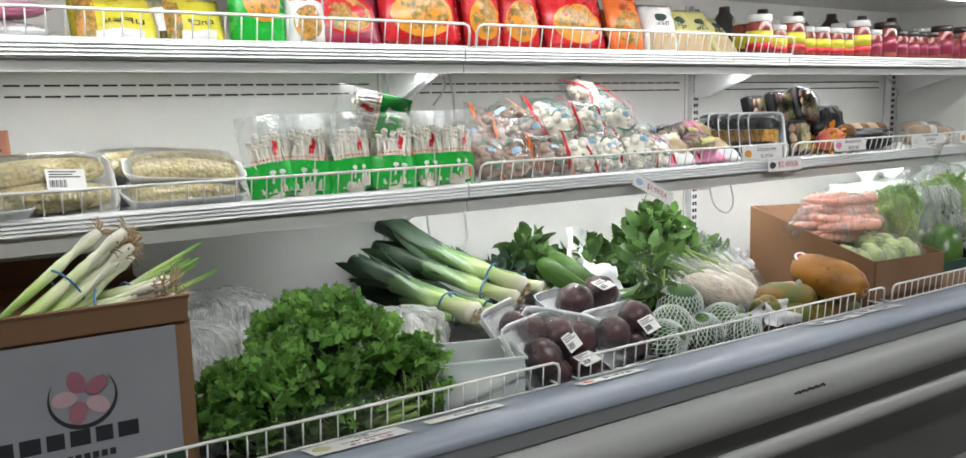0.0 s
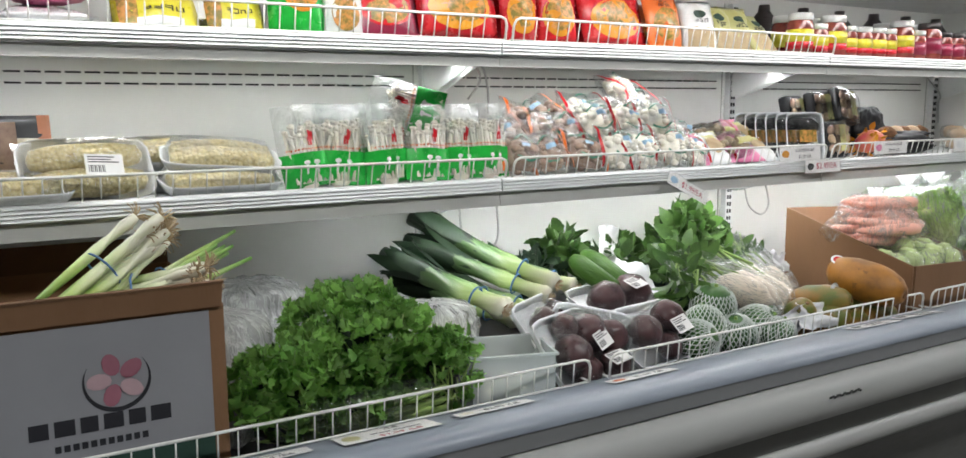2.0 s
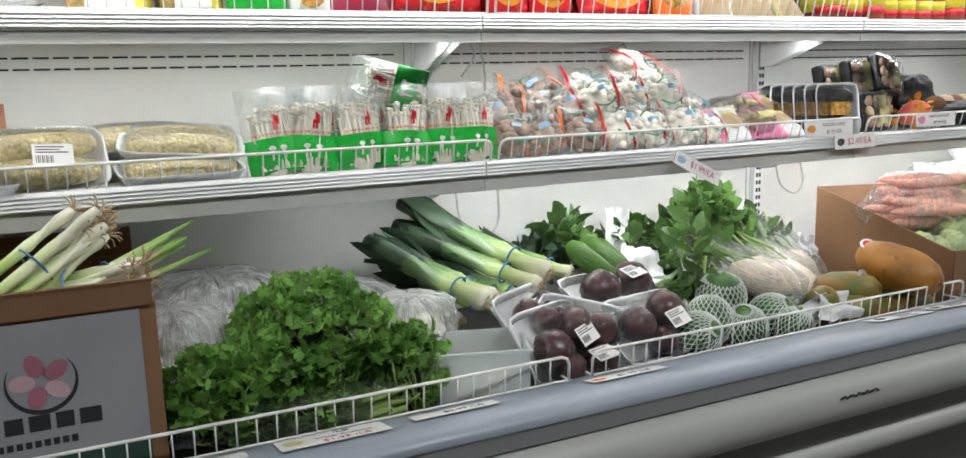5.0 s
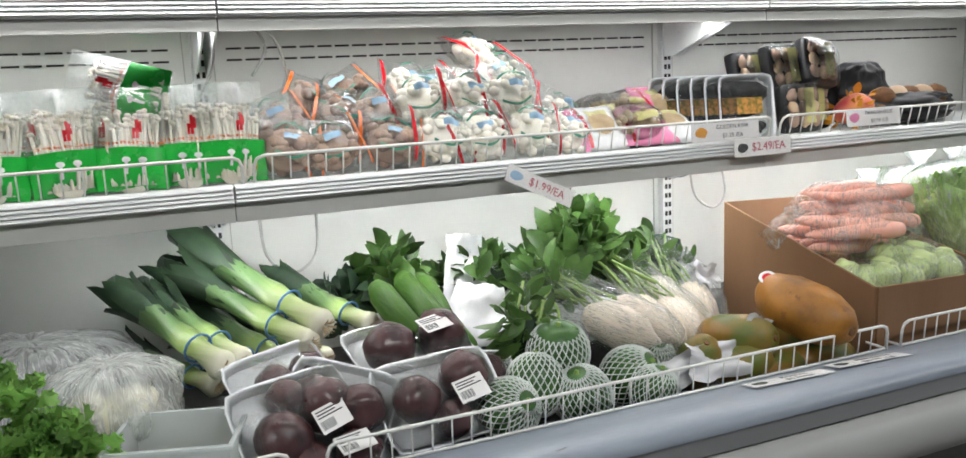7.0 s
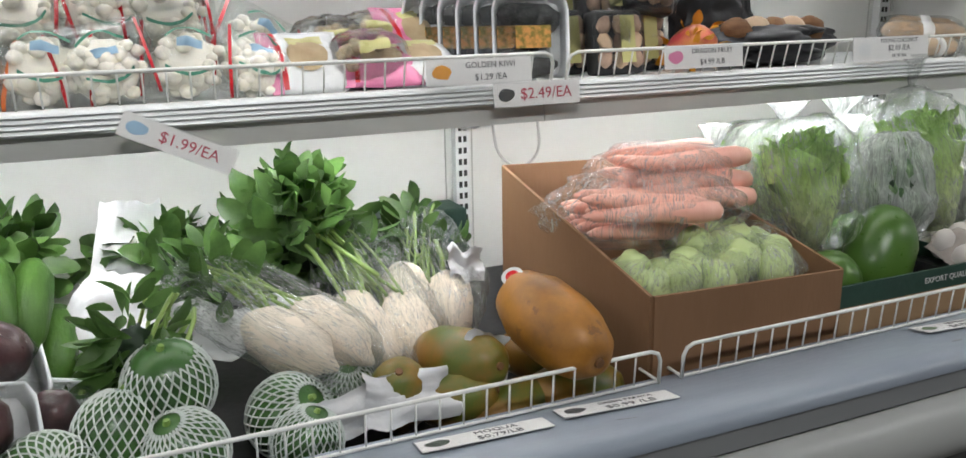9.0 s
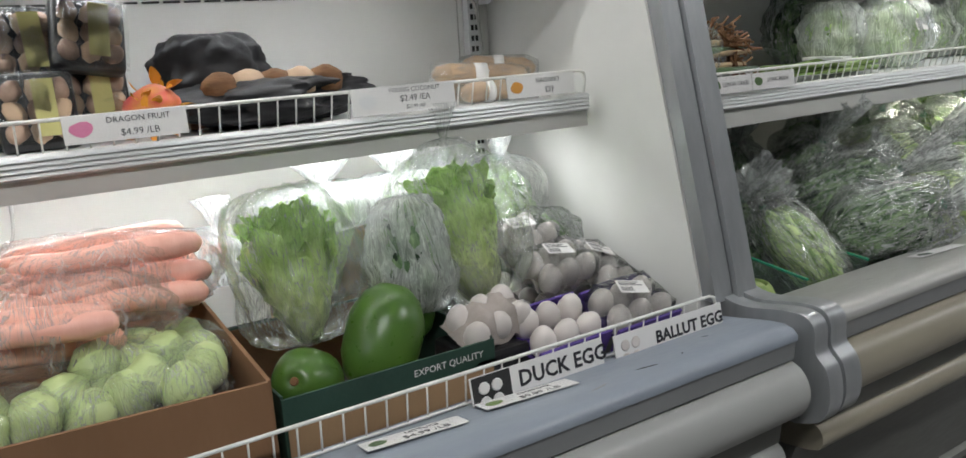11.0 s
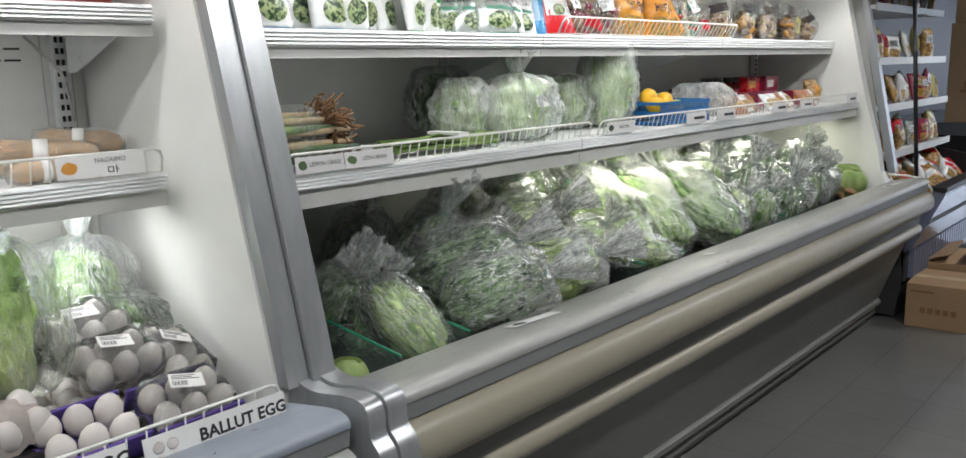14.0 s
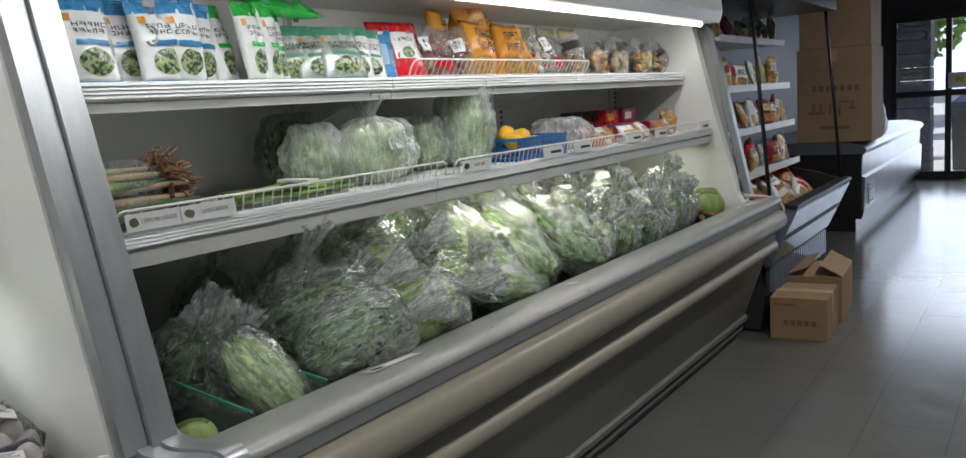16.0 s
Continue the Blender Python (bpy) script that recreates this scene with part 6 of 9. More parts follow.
head_of_lettuce("romaine lettuce standing in a clear bag", (2.885, 1.60, 0.865), (-14, 0, 10), 0.24, 0.075, 41, leaf_pale)
head_of_lettuce("large romaine lettuce standing in a clear bag", (3.225, 1.585, 0.86), (-22, -6, 0), 0.27, 0.085, 42, leaf_pale)
head_of_lettuce("bagged green lettuce at the case back", (3.02, 1.88, 0.84), (-10, 0, 0), 0.22, 0.09, 43, leaf_light)
head_of_lettuce("bagged green lettuce at the case back", (3.26, 1.88, 0.82), (-8, 8, 0), 0.20, 0.09, 44, leaf_light)
veg_bag("dark spinach in an open crumpled clear bag", (3.085, 1.58, 0.865), (0.15, 0.13, 0.21), (-8, 0, 0), 51, leaf_dark, "leaf", False, False, milky_film)
veg_bag("parsley in a tall clear bag at the case back", (3.46, 1.86, 0.78), (0.20, 0.18, 0.40), (-4, 4, 0), 52, leaf_green, "leaf", False, True)
veg_bag("green herbs in a crumpled clear bag", (3.36, 1.92, 0.76), (0.22, 0.18, 0.34), (-4, -8, 30), 53, leaf_green, "leaf", False, True)
veg_bag("bagged leafy greens in the case corner", (3.50, 1.76, 0.76), (0.17, 0.16, 0.20), (0, 0, 60), 54, leaf_green, "leaf", False, False)
for i, (x, y, z, w, d, h) in enumerate(((3.23, 1.70, 1.02, 0.14, 0.10, 0.20), (3.04, 1.86, 0.98, 0.30, 0.16, 0.14), (3.20, 1.86, 0.98, 0.26, 0.16, 0.14), (2.82, 1.84, 0.92, 0.16, 0.14, 0.16))):
    t = thing("bag_top", "loose top of a clear plastic bag", "plastic bag", pose(x, y, z), "loose bag tops")
    part("film", bag_skin(bmesh.new(), w, d, h, 3.7 * i + 0.4, True, 0.3, 30, 18, 0.35), milky_film if i else clear_film, t, "", True)
bx = thing("small_carton", "small brown carton behind the lettuce", "carton", pose(3.06, 1.97, 0.74), "cartons")
part("box", block(bmesh.new(), -0.09, 0.12, -0.06, 0.08, 0, 0.21, 0.003), card_pale, bx)

# eggs
egg_me = None
def egg_mesh():
    bm = lathe(bmesh.new(), [(0.002, -0.031), (0.012, -0.028), (0.020, -0.018), (0.0235, -0.004), (0.0225, 0.010), (0.017, 0.022), (0.009, 0.030), (0.002, 0.033)], 16)
    me = bpy.data.meshes.new("egg")
    bmesh.ops.recalc_face_normals(bm, faces=bm.faces)
    bm.to_mesh(me)
    bm.free()
    me.materials.append(egg_mat)
    me.shade_smooth()
    return me


EGG = egg_mesh()


def egg_tray(label, loc, rot, nx, ny, material, wrap=True, step=0.052):
    t = thing("egg_tray", label, "eggs", pose(*loc, *rot), "trays of eggs")
    bm = bmesh.new()
    w, d = nx * step / 2, ny * step / 2
    N = nx * 6
    K = ny * 6
    g = [[bm.verts.new((-w + 2 * w * i / N, -d + 2 * d * j / K, 0.017 + 0.017 * math.cos(2 * math.pi * i / 6) * 0.5 + 0.017 * math.cos(2 * math.pi * j / 6) * 0.5)) for i in range(N + 1)] for j in range(K + 1)]
    for j in range(K):
        for i in range(N):
            bm.faces.new((g[j][i], g[j][i + 1], g[j + 1][i + 1], g[j + 1][i]))
    ob = part("tray", bm, material, t, "moulded pulp tray", True)
    so = ob.modifiers.new("thick", "SOLIDIFY")
    so.thickness = 0.002
    if material is purple_tray:
        for y in (-d - 0.006, d):
            part("tray_edge", block(bmesh.new(), -w - 0.006, w + 0.006, y, y + 0.006, 0.0, 0.052, 0.002), material, t, "raised purple edge")
    for i in range(nx):
        for j in range(ny):
            piece("egg", EGG, t, pose(-w + step * (i + 0.5), -d + step * (j + 0.5), 0.042, 6 * ((i * 7 + j * 3) % 5 - 2), 5 * ((i * 3 + j) % 4 - 1.5), i * 40))
    if wrap:
        wb = bmesh.new()
        M2 = 10
        gg = [[wb.verts.new(((i / M2 - 0.5) * (2 * w + 0.012), (j / M2 - 0.5) * (2 * d + 0.012), 0.02 if min(i, j, M2 - i, M2 - j) == 0 else 0.074 + 0.004 * noise.noise(Vector((i, j, loc[0] * 9))))) for i in range(M2 + 1)] for j in range(M2 + 1)]
        for j in range(M2):
            for i in range(M2):
                wb.faces.new((gg[j][i], gg[j][i + 1], gg[j + 1][i + 1], gg[j + 1][i]))
        part("wrap", wb, wrap_film, t, "tight clear wrap", True)
        sticker(t, pose(0, d * 0.2, 0.079, 0, 0, -20), 0.06, 0.035)
    return t


egg_tray("six wrapped eggs in a grey pulp tray", (3.40, 1.60, 0.845), (22, 0, 12), 3, 2, pulp_grey)
egg_tray("six wrapped eggs in a grey pulp tray", (3.39, 1.70, 0.885), (20, -6, 20), 3, 2, pulp_grey)
egg_tray("six wrapped eggs in a grey pulp tray", (3.515, 1.62, 0.815), (22, 14, 8), 2, 3, pulp_grey)
egg_tray("six wrapped eggs in a grey pulp tray", (3.47, 1.72, 0.83), (18, 8, -10), 3, 2, pulp_grey)
egg_tray("eggs in a purple tray behind the wire front", (3.275, 1.45, 0.795), (26, 0, 3), 3, 2, purple_tray, False)
egg_tray("eggs in a purple tray behind the wire front", (3.455, 1.455, 0.79), (26, 0, 3), 3, 2, purple_tray, True)
egg_tray("eggs in a grey tray on the deck", (3.40, 1.63, 0.745), (4, 0, 0), 5, 3, pulp_grey, False)
egg_tray("eggs in a grey tray on the deck", (3.42, 1.80, 0.75), (4, 0, 0), 5, 3, pulp_grey, False)
eg = thing("egg_carton", "grey pulp egg carton lying open over eggs", "egg carton", pose(3.165, 1.485, 0.835, 24, -8, 6))
bm = bmesh.new()
N = 14
g = [[bm.verts.new(((i / N - 0.5) * 0.15, (j / N - 0.5) * 0.09, 0.062 - 0.05 * max(abs(i / N - 0.5) * 2, abs(j / N - 0.5) * 2) ** 4 + 0.006 * math.cos(i * 1.4) + 0.006 * noise.noise(Vector((i * 0.6, j * 0.6, 3))))) for i in range(N + 1)] for j in range(N + 1)]
for j in range(N):
    for i in range(N):
        bm.faces.new((g[j][i], g[j][i + 1], g[j + 1][i + 1], g[j + 1][i]))
part("lid", bm, pulp_grey, eg, "dented pulp lid", True)
for i in range(3):
    piece("egg", EGG, eg, pose(-0.048 + i * 0.048, -0.022, 0.03, 10, 0, 0))
    piece("egg", EGG, eg, pose(-0.048 + i * 0.048, 0.024, 0.03, -10, 0, 0))
ub = thing("dark_pack", "dark wrapped pack under the egg carton", "packet", pose(3.14, 1.47, 0.715))
part("pack", block(bmesh.new(), -0.05, 0.07, -0.05, 0.08, 0, 0.11, 0.01), black_tray, ub)

# signs and tags of the first case
def sign(words, loc, w, h, size, label, pic):
    t = thing("paper_sign", label, "sign", pose(*loc, 80, 0, 0), "egg signs")
    part("card", block(bmesh.new(), -w / 2, w / 2, -h / 2, h / 2, 0, 0.0015), paper, t)
    text_part(words, size, ink, t, pose(w * 0.18, h * 0.08, 0.0019), bold=0.0009)
    pb = part("picture", slab(-w * 0.49, -w * 0.22, -h * 0.48, h * 0.48, 0.0016, 0.0021), pic[0], t, "printed picture of eggs")
    for k in range(4):
        bm = bmesh.new()
        blob(bm, msc(-w * 0.41 + (k % 2) * w * 0.09, -h * 0.22 + (k // 2) * h * 0.38, 0.0024, w * 0.04, h * 0.17, 0.0006), 10, 4, 0)
        part("egg_print", bm, pic[1], pb, "", True)
    return t


sign("DUCK EGG", (3.163, 1.334, 0.802), 0.266, 0.060, 0.036, "white paper sign reading duck egg on the wire front", (slot_dark, paper))
sign("BALLUT EGG", (3.458, 1.334, 0.795), 0.270, 0.062, 0.030, "white paper sign reading ballut egg on the wire front", (paper, egg_mat))
RIM = (-11, 0, 0)
price_tag(["/LB", "Water Chestnut", "$1.99 /LB"], (0.615, 1.298, 0.7975), RIM, 0.19, 0.075, "paper price tag for water chestnut on the rim", print_olive, [0.022, 0.015, 0.022], [ink, ink, red_ink])
price_tag(["$2.99 /LB"], (0.845, 1.298, 0.7975), RIM, 0.17, 0.036, "paper price tag taped to the case rim", white_veg, [0.021])
price_tag(["$1.19 /LB"], (1.225, 1.298, 0.7975), RIM, 0.18, 0.036, "paper price tag taped to the case rim", print_orange, [0.021])
price_tag(["Cilantro", "$0.49 /EA"], (0.385, 1.298, 0.7975), RIM, 0.17, 0.04, "paper price tag for cilantro on the rim", leaf_light, [0.013, 0.019])
price_tag(["MOQUA", "$0.79/LB"], (2.035, 1.298, 0.7975), (-11, 0, -3), 0.18, 0.042, "paper price tag for moqua on the rim", leaf_dark, [0.016, 0.018])
price_tag(["GREEN PAPAYA", "$0.99 /LB"], (2.235, 1.298, 0.7975), (-11, 0, -5), 0.175, 0.042, "paper price tag for green papaya on the rim", slot_dark, [0.012, 0.020])
price_tag(["LETTUCE", "$4.99 /LB"], (2.91, 1.298, 0.7975), (-11, 0, -5), 0.155, 0.042, "paper price tag for lettuce on the rim", leaf_green, [0.013, 0.019])
price_tag(["CHAYOTE", "$0.89 /LB"], (3.11, 1.298, 0.7975), (-11, 0, -5), 0.165, 0.042, "paper price tag for chayote on the rim", leaf_light, [0.013, 0.019])
UPR = (84, 0, 0)
price_tag(["GOLDEN KIWI", "$1.29 /EA"], (2.21, 1.694, 1.230), UPR, 0.19, 0.042, "price tag for golden kiwi on the wire front", print_gold, [0.014, 0.015])
price_tag(["$2.49/EA"], (2.315, 1.690, 1.188), UPR, 0.165, 0.040, "price tag clipped to the middle shelf rail", slot_dark, [0.027], [red_ink])
price_tag(["$1.99/EA"], (1.725, 1.682, 1.150), (80, 26, 0), 0.165, 0.036, "torn price tag dangling from the shelf rail", print_sky, [0.024], [red_ink])
price_tag(["DRAGON FRUIT", "$4.99 /LB"], (2.668, 1.694, 1.236), UPR, 0.18, 0.042, "price tag for dragon fruit on the wire front", print_pink, [0.013, 0.015])
price_tag(["YOUNG COCONUT", "$2.49 /EA", "$21.99 /BX"], (3.15, 1.694, 1.234), UPR, 0.215, 0.048, "price tag for young coconut on the wire front", print_white, [0.012, 0.016, 0.009])
nt = price_tag(["NAGAIMO", ""], (3.465, 1.694, 1.232), UPR, 0.17, 0.042, "price tag for nagaimo yam on the wire front", print_gold, [0.013, 0.012])
bm = bmesh.new()
for a in ((0.010, 0.012, -0.014, -0.003), (0.020, 0.022, -0.014, -0.003), (0.010, 0.022, -0.005, -0.003), (0.010, 0.022, -0.014, -0.012), (0.026, 0.028, -0.016, -0.001), (0.028, 0.032, -0.009, -0.007)):
    block(bm, *a, 0.0013, 0.0017)
part("lettering", bm, ink, nt)

pack_film = film("creased pack film", low=0.0, high=0.05, scale=50, rough=0.1, ior=1.18, pleats=0.3, line=0.10, bump=0.5)

# ---- first case, middle shelf ----
MS = 1.200
pouch("mushroom_pack", "clear and brown printed pack of dark mushrooms", "mushroom pack", (0.07, 1.86, MS), (0.17, 0.17, 0.05), (-14, 0, 6), black_tray, [("side_print", print_brown, 0.0, 0.30, 0.0, 1.0), ("side_print", print_brown, 0.86, 1.0, 0.0, 1.0), ("mushroom_cluster", shimeji_brown, 0.32, 0.62, 0.08, 0.9), ("stalks", white_veg, 0.62, 0.86, 0.08, 0.7), ("o", "seal", print_green, 0.32, 0.62, 0.07, 0.07)] + bars(0.06, 0.24, 0.15, 0.5, 3), "mushroom packs", 3)
pouch("mushroom_pack", "clear and brown printed pack of dark mushrooms", "mushroom pack", (-0.12, 1.84, MS), (0.18, 0.16, 0.05), (-14, 0, -4), black_tray, [("side_print", print_brown, 0.0, 0.30, 0.0, 1.0), ("mushroom_cluster", shimeji_brown, 0.32, 0.66, 0.08, 0.9)], "mushroom packs", 4)


def corn_tray(label, loc, rot, n=2, tag=False):
    t = thing("corn_tray", label, "packaged corn", pose(*loc, *rot) @ Matrix.Scale(1.17, 4), "corn trays")
    w, d = 0.205, 0.115
    bm = bmesh.new()
    nn = 32
    rings = []
    for o_, z in ((-0.014, 0.0), (0.0, 0.026), (0.004, 0.027), (0.003, 0.024), (-0.010, 0.004)):
        ring = []
        for k in range(nn):
            a = 2 * math.pi * k / nn
            c, s = math.cos(a), math.sin(a)
            e = (abs(c) ** 6 + abs(s) ** 6) ** (-1 / 6)
            ring.append(bm.verts.new((c * e * (w / 2 + o_), s * e * (d / 2 + o_), z)))
        rings.append(ring)
    for a, b in zip(rings, rings[1:]):
        for k in range(nn):
            bm.faces.new((a[k], a[(k + 1) % nn], b[(k + 1) % nn], b[k]))
    bm.faces.new(rings[0][::-1])
    bm.faces.new(rings[-1])
    part("tray", bm, foam, t, "white foam tray", True)
    for k in range(n):
        cb_ = lathe(bmesh.new(), [(0.006, -0.090), (0.017, -0.085), (0.0235, -0.05), (0.0255, 0.0), (0.0235, 0.05), (0.016, 0.085), (0.006, 0.092)], 16, None, 0.04, k)
        part("corn_cob", cb_, corn_mat, t, "pale yellow cob", True, pose(0, (k - (n - 1) / 2) * 0.047, 0.025, 0, 90, 2 * k))
    wb = bmesh.new()
    N = 10
    g = [[wb.verts.new(((i / N - 0.5) * (w + 0.006), (j / N - 0.5) * (d + 0.006), 0.014 if min(i, j, N - i, N - j) == 0 else 0.050 - 0.012 * (abs(i / N - 0.5) * 2) ** 4)) for i in range(N + 1)] for j in range(N + 1)]
    for j in range(N):
        for i in range(N):
            wb.faces.new((g[j][i], g[j][i + 1], g[j + 1][i + 1], g[j + 1][i]))
    part("wrap", wb, wrap_film, t, "tight clear wrap", True)
    if tag:
        sticker(t, pose(0.02, -0.006, 0.0525, 0, 0, -4), 0.06, 0.04)
    return t


corn_tray("two pale corn cobs wrapped on a white tray, tilted up", (0.20, 1.80, MS + 0.045), (58, 0, 8), 2, True)
corn_tray("two pale corn cobs wrapped on a white tray", (0.46, 1.79, MS), (8, 0, 4))
corn_tray("two pale corn cobs wrapped on a white tray", (0.47, 1.82, MS + 0.048), (14, 4, -8))
corn_tray("two pale corn cobs wrapped on a white tray", (0.40, 1.93, MS), (6, 0, 0))
corn_tray("two pale corn cobs wrapped on a white tray", (0.40, 1.94, MS + 0.05), (12, 0, 6))
corn_tray("two pale corn cobs wrapped on a white tray", (0.20, 1.93, MS), (6, 0, 0))
corn_tray("two pale corn cobs wrapped on a white tray", (0.05, 1.77, MS), (6, 0, 0))


def enoki_bag(seed):
    rng = random.Random(seed)
    t = thing("enoki_bag", "clear bag of white enoki mushrooms with green base", "enoki mushrooms", None, "enoki bags")
    bm = bmesh.new()
    blob(bm, msc(0, 0.002, 0.062, 0.044, 0.010, 0.066), 12, 8, 0.1)
    for i in range(46):
        x = rng.uniform(-0.044, 0.044)
        y = rng.uniform(-0.012, 0.012) * (1 - (x / 0.05) ** 2) ** 0.5
        h = rng.uniform(0.115, 0.15)
        dx = rng.uniform(-0.010, 0.010)
        tube(bm, [(x * 0.85, y, 0.012), (x + dx * 0.4, y, h * 0.6), (x + dx, y, h)], 0.0034, 5)
        blob(bm, msc(x + dx, y, h, 0.0062, 0.0062, 0.0045), 7, 5, 0)
    part("mushroom_cluster", bm, enoki_mat, t, "thin white stems and caps", True)
    f = pillow(0.120, 0.190, 0.062, seed, 0.10)
    pb = bmesh.new()
    patch(pb, f, 0, 1, 0, 1, -1, 0, 10, 12)
    patch(pb, f, 0, 1, 0, 1, 1, 0, 10, 12)
    part("bag", pb, pack_film, t, "clear bag", True)
    gb = bmesh.new()
    patch(gb, f, 0.0, 1.0, 0.02, 0.42, -1, 0.0012, 12, 6)
    patch(gb, f, 0.01, 0.99, 0.02, 0.40, 1, 0.0012, 10, 6)
    part("green_print", gb, print_green, t, "bright green printed base", True)
    wb = bmesh.new()
    for u in (0.36, 0.60):
        disc_patch(wb, f, u + 0.05, 0.30, 0.065, 0.028, 0.003, 10)
        patch(wb, f, u + 0.028, u + 0.072, 0.17, 0.29, -1, 0.003, 2, 4)
    part("mushroom_print", wb, print_white, t, "white printed mushroom shapes", True)
    ob = bmesh.new()
    strokes(ob, f, 0.08, 0.94, 0.44, 0.475, 1, 0.002, int(seed * 10))
    part("printed_line", ob, print_orange, t, "thin line of orange print", True)
    rb = bmesh.new()
    for a in ((0.52, 0.66, 0.56, 0.60), (0.57, 0.62, 0.50, 0.68), (0.60, 0.66, 0.60, 0.66), (0.52, 0.56, 0.50, 0.56)):
        patch(rb, f, *a, -1, 0.002, 2, 2)
    part("red_mark", rb, print_red, t, "red printed mark", True)
    return t


protos = [enoki_bag(1.3), enoki_bag(2.6), enoki_bag(4.1)]
spots = [(0.66, 1.775, 4, -6), (0.73, 1.78, -8, 4), (0.855, 1.775, 6, -3), (0.955, 1.77, 0, 3), (1.055, 1.785, -6, 0), (1.135, 1.775, 4, 2), (0.70, 1.84, 0, 5), (0.80, 1.84, 6, -6), (0.90, 1.845, 0, 3), (1.0, 1.85, -4, -4), (1.10, 1.85, 3, 3), (0.78, 1.90, 0, 0), (0.97, 1.91, 0, 4)]
for i, (x, y, rz, ry) in enumerate(spots):
    m = pose(x, y, MS, -10, ry, rz)
    if i < 3:
        protos[i].matrix_basis = m
    else:
        copy_thing(protos[i % 3], m)
copy_thing(protos[0], pose(1.03, 1.835, 1.355, -28, -72, 8))


def mushroom_bag(label, seed, mats, cap, accent, cat, grp):
    """A small lumpy bag of button mushrooms with printed arcs and a coloured seam."""
    rng = random.Random(seed)
    t = thing("mushroom_bag", label, cat, None, grp)
    w, h, th = 0.135, 0.125, 0.07
    bm = bmesh.new()
    for i in range(40):
        a, r = rng.uniform(0, 6.28), math.sqrt(rng.uniform(0, 1))
        x, z = math.cos(a) * r * w * 0.40, h * 0.47 + math.sin(a) * r * h * 0.38
        y = rng.choice((-1, 1)) * (1 - r * r) ** 0.5 * th * 0.34
        s = cap * rng.uniform(0.8, 1.2)
        blob(bm, msc(x, y, z, s, s, s * 0.8, rng.uniform(0, 90)), 8, 6, 0.1, 2, i)
    part("mushroom_cluster", bm, mats, t, "", True)
    core = bmesh.new()
    blob(core, msc(0, 0, h * 0.47, w * 0.38, th * 0.30, h * 0.36), 10, 8, 0.2)
    part("inner_cluster", core, mats, t, "", True)
    f = pillow(w * 1.1, h * 1.08, th * 1.1, seed * 1.7, 0.1)
    pb = bmesh.new()
    patch(pb, f, 0, 1, 0, 1, -1, 0, 12, 12)
    patch(pb, f, 0, 1, 0, 1, 1, 0, 12, 12)
    part("bag", pb, pack_film, t, "clear bag", True)
    for v0, bend in ((0.66, 0.10), (0.30, -0.10)):
        ab = bmesh.new()
        for k in range(8):
            u0, u1 = 0.26 + 0.06 * k, 0.26 + 0.06 * (k + 1)
            e0, e1 = v0 + bend * math.sin(math.pi * k / 8), v0 + bend * math.sin(math.pi * (k + 1) / 8)
            vs = [ab.verts.new(f(u, v, -1, 0.0016)) for u, v in ((u0, e0), (u1, e1), (u1, e1 + 0.036), (u0, e0 + 0.036))]
            ab.faces.new(vs)
        part("printed_arc", ab, print_dkgreen, t, "", True)
    lb_ = bmesh.new()
    patch(lb_, f, 0.38, 0.64, 0.50, 0.60, -1, 0.0018, 5, 3)
    part("blue_label", lb_, print_sky, t, "pale blue label", True)
    for u0 in (0.02, 0.90):
        sb = bmesh.new()
        patch(sb, f, u0, u0 + 0.035, 0.04, 0.96, -1, 0.0016, 2, 12)
        part("seam_print", sb, accent, t, "coloured seam strip", True)
    return t


brown = [mushroom_bag("bag of brown mushrooms with orange seams", 11, shimeji_brown, 0.013, print_orange, "brown mushrooms", "brown mushroom bags"), mushroom_bag("bag of brown mushrooms with orange seams", 12, shimeji_brown, 0.011, print_orange, "brown mushrooms", "brown mushroom bags")]
white = [mushroom_bag("bag of white mushrooms with red seams", 13, enoki_mat, 0.011, print_red, "white mushrooms", "white mushroom bags"), mushroom_bag("bag of white mushrooms with red seams", 14, enoki_mat, 0.012, print_red, "white mushrooms", "white mushroom bags")]
bspots = [(1.235, 1.775, 0.0, -28, 8, 0), (1.345, 1.77, 0.0, -36, -14, 8), (1.44, 1.775, 0.0, -30, 10, -6), (1.26, 1.84, 0.055, -40, -20, 10), (1.36, 1.845, 0.07, -44, 24, 0), (1.46, 1.84, 0.06, -38, -8, 14), (1.30, 1.88, 0.11, -55, 40, 0), (1.41, 1.89, 0.125, -60, -30, 0), (1.225, 1.93, 0.02, -20, 0, 0), (1.36, 1.95, 0.03, -20, 12, 0)]
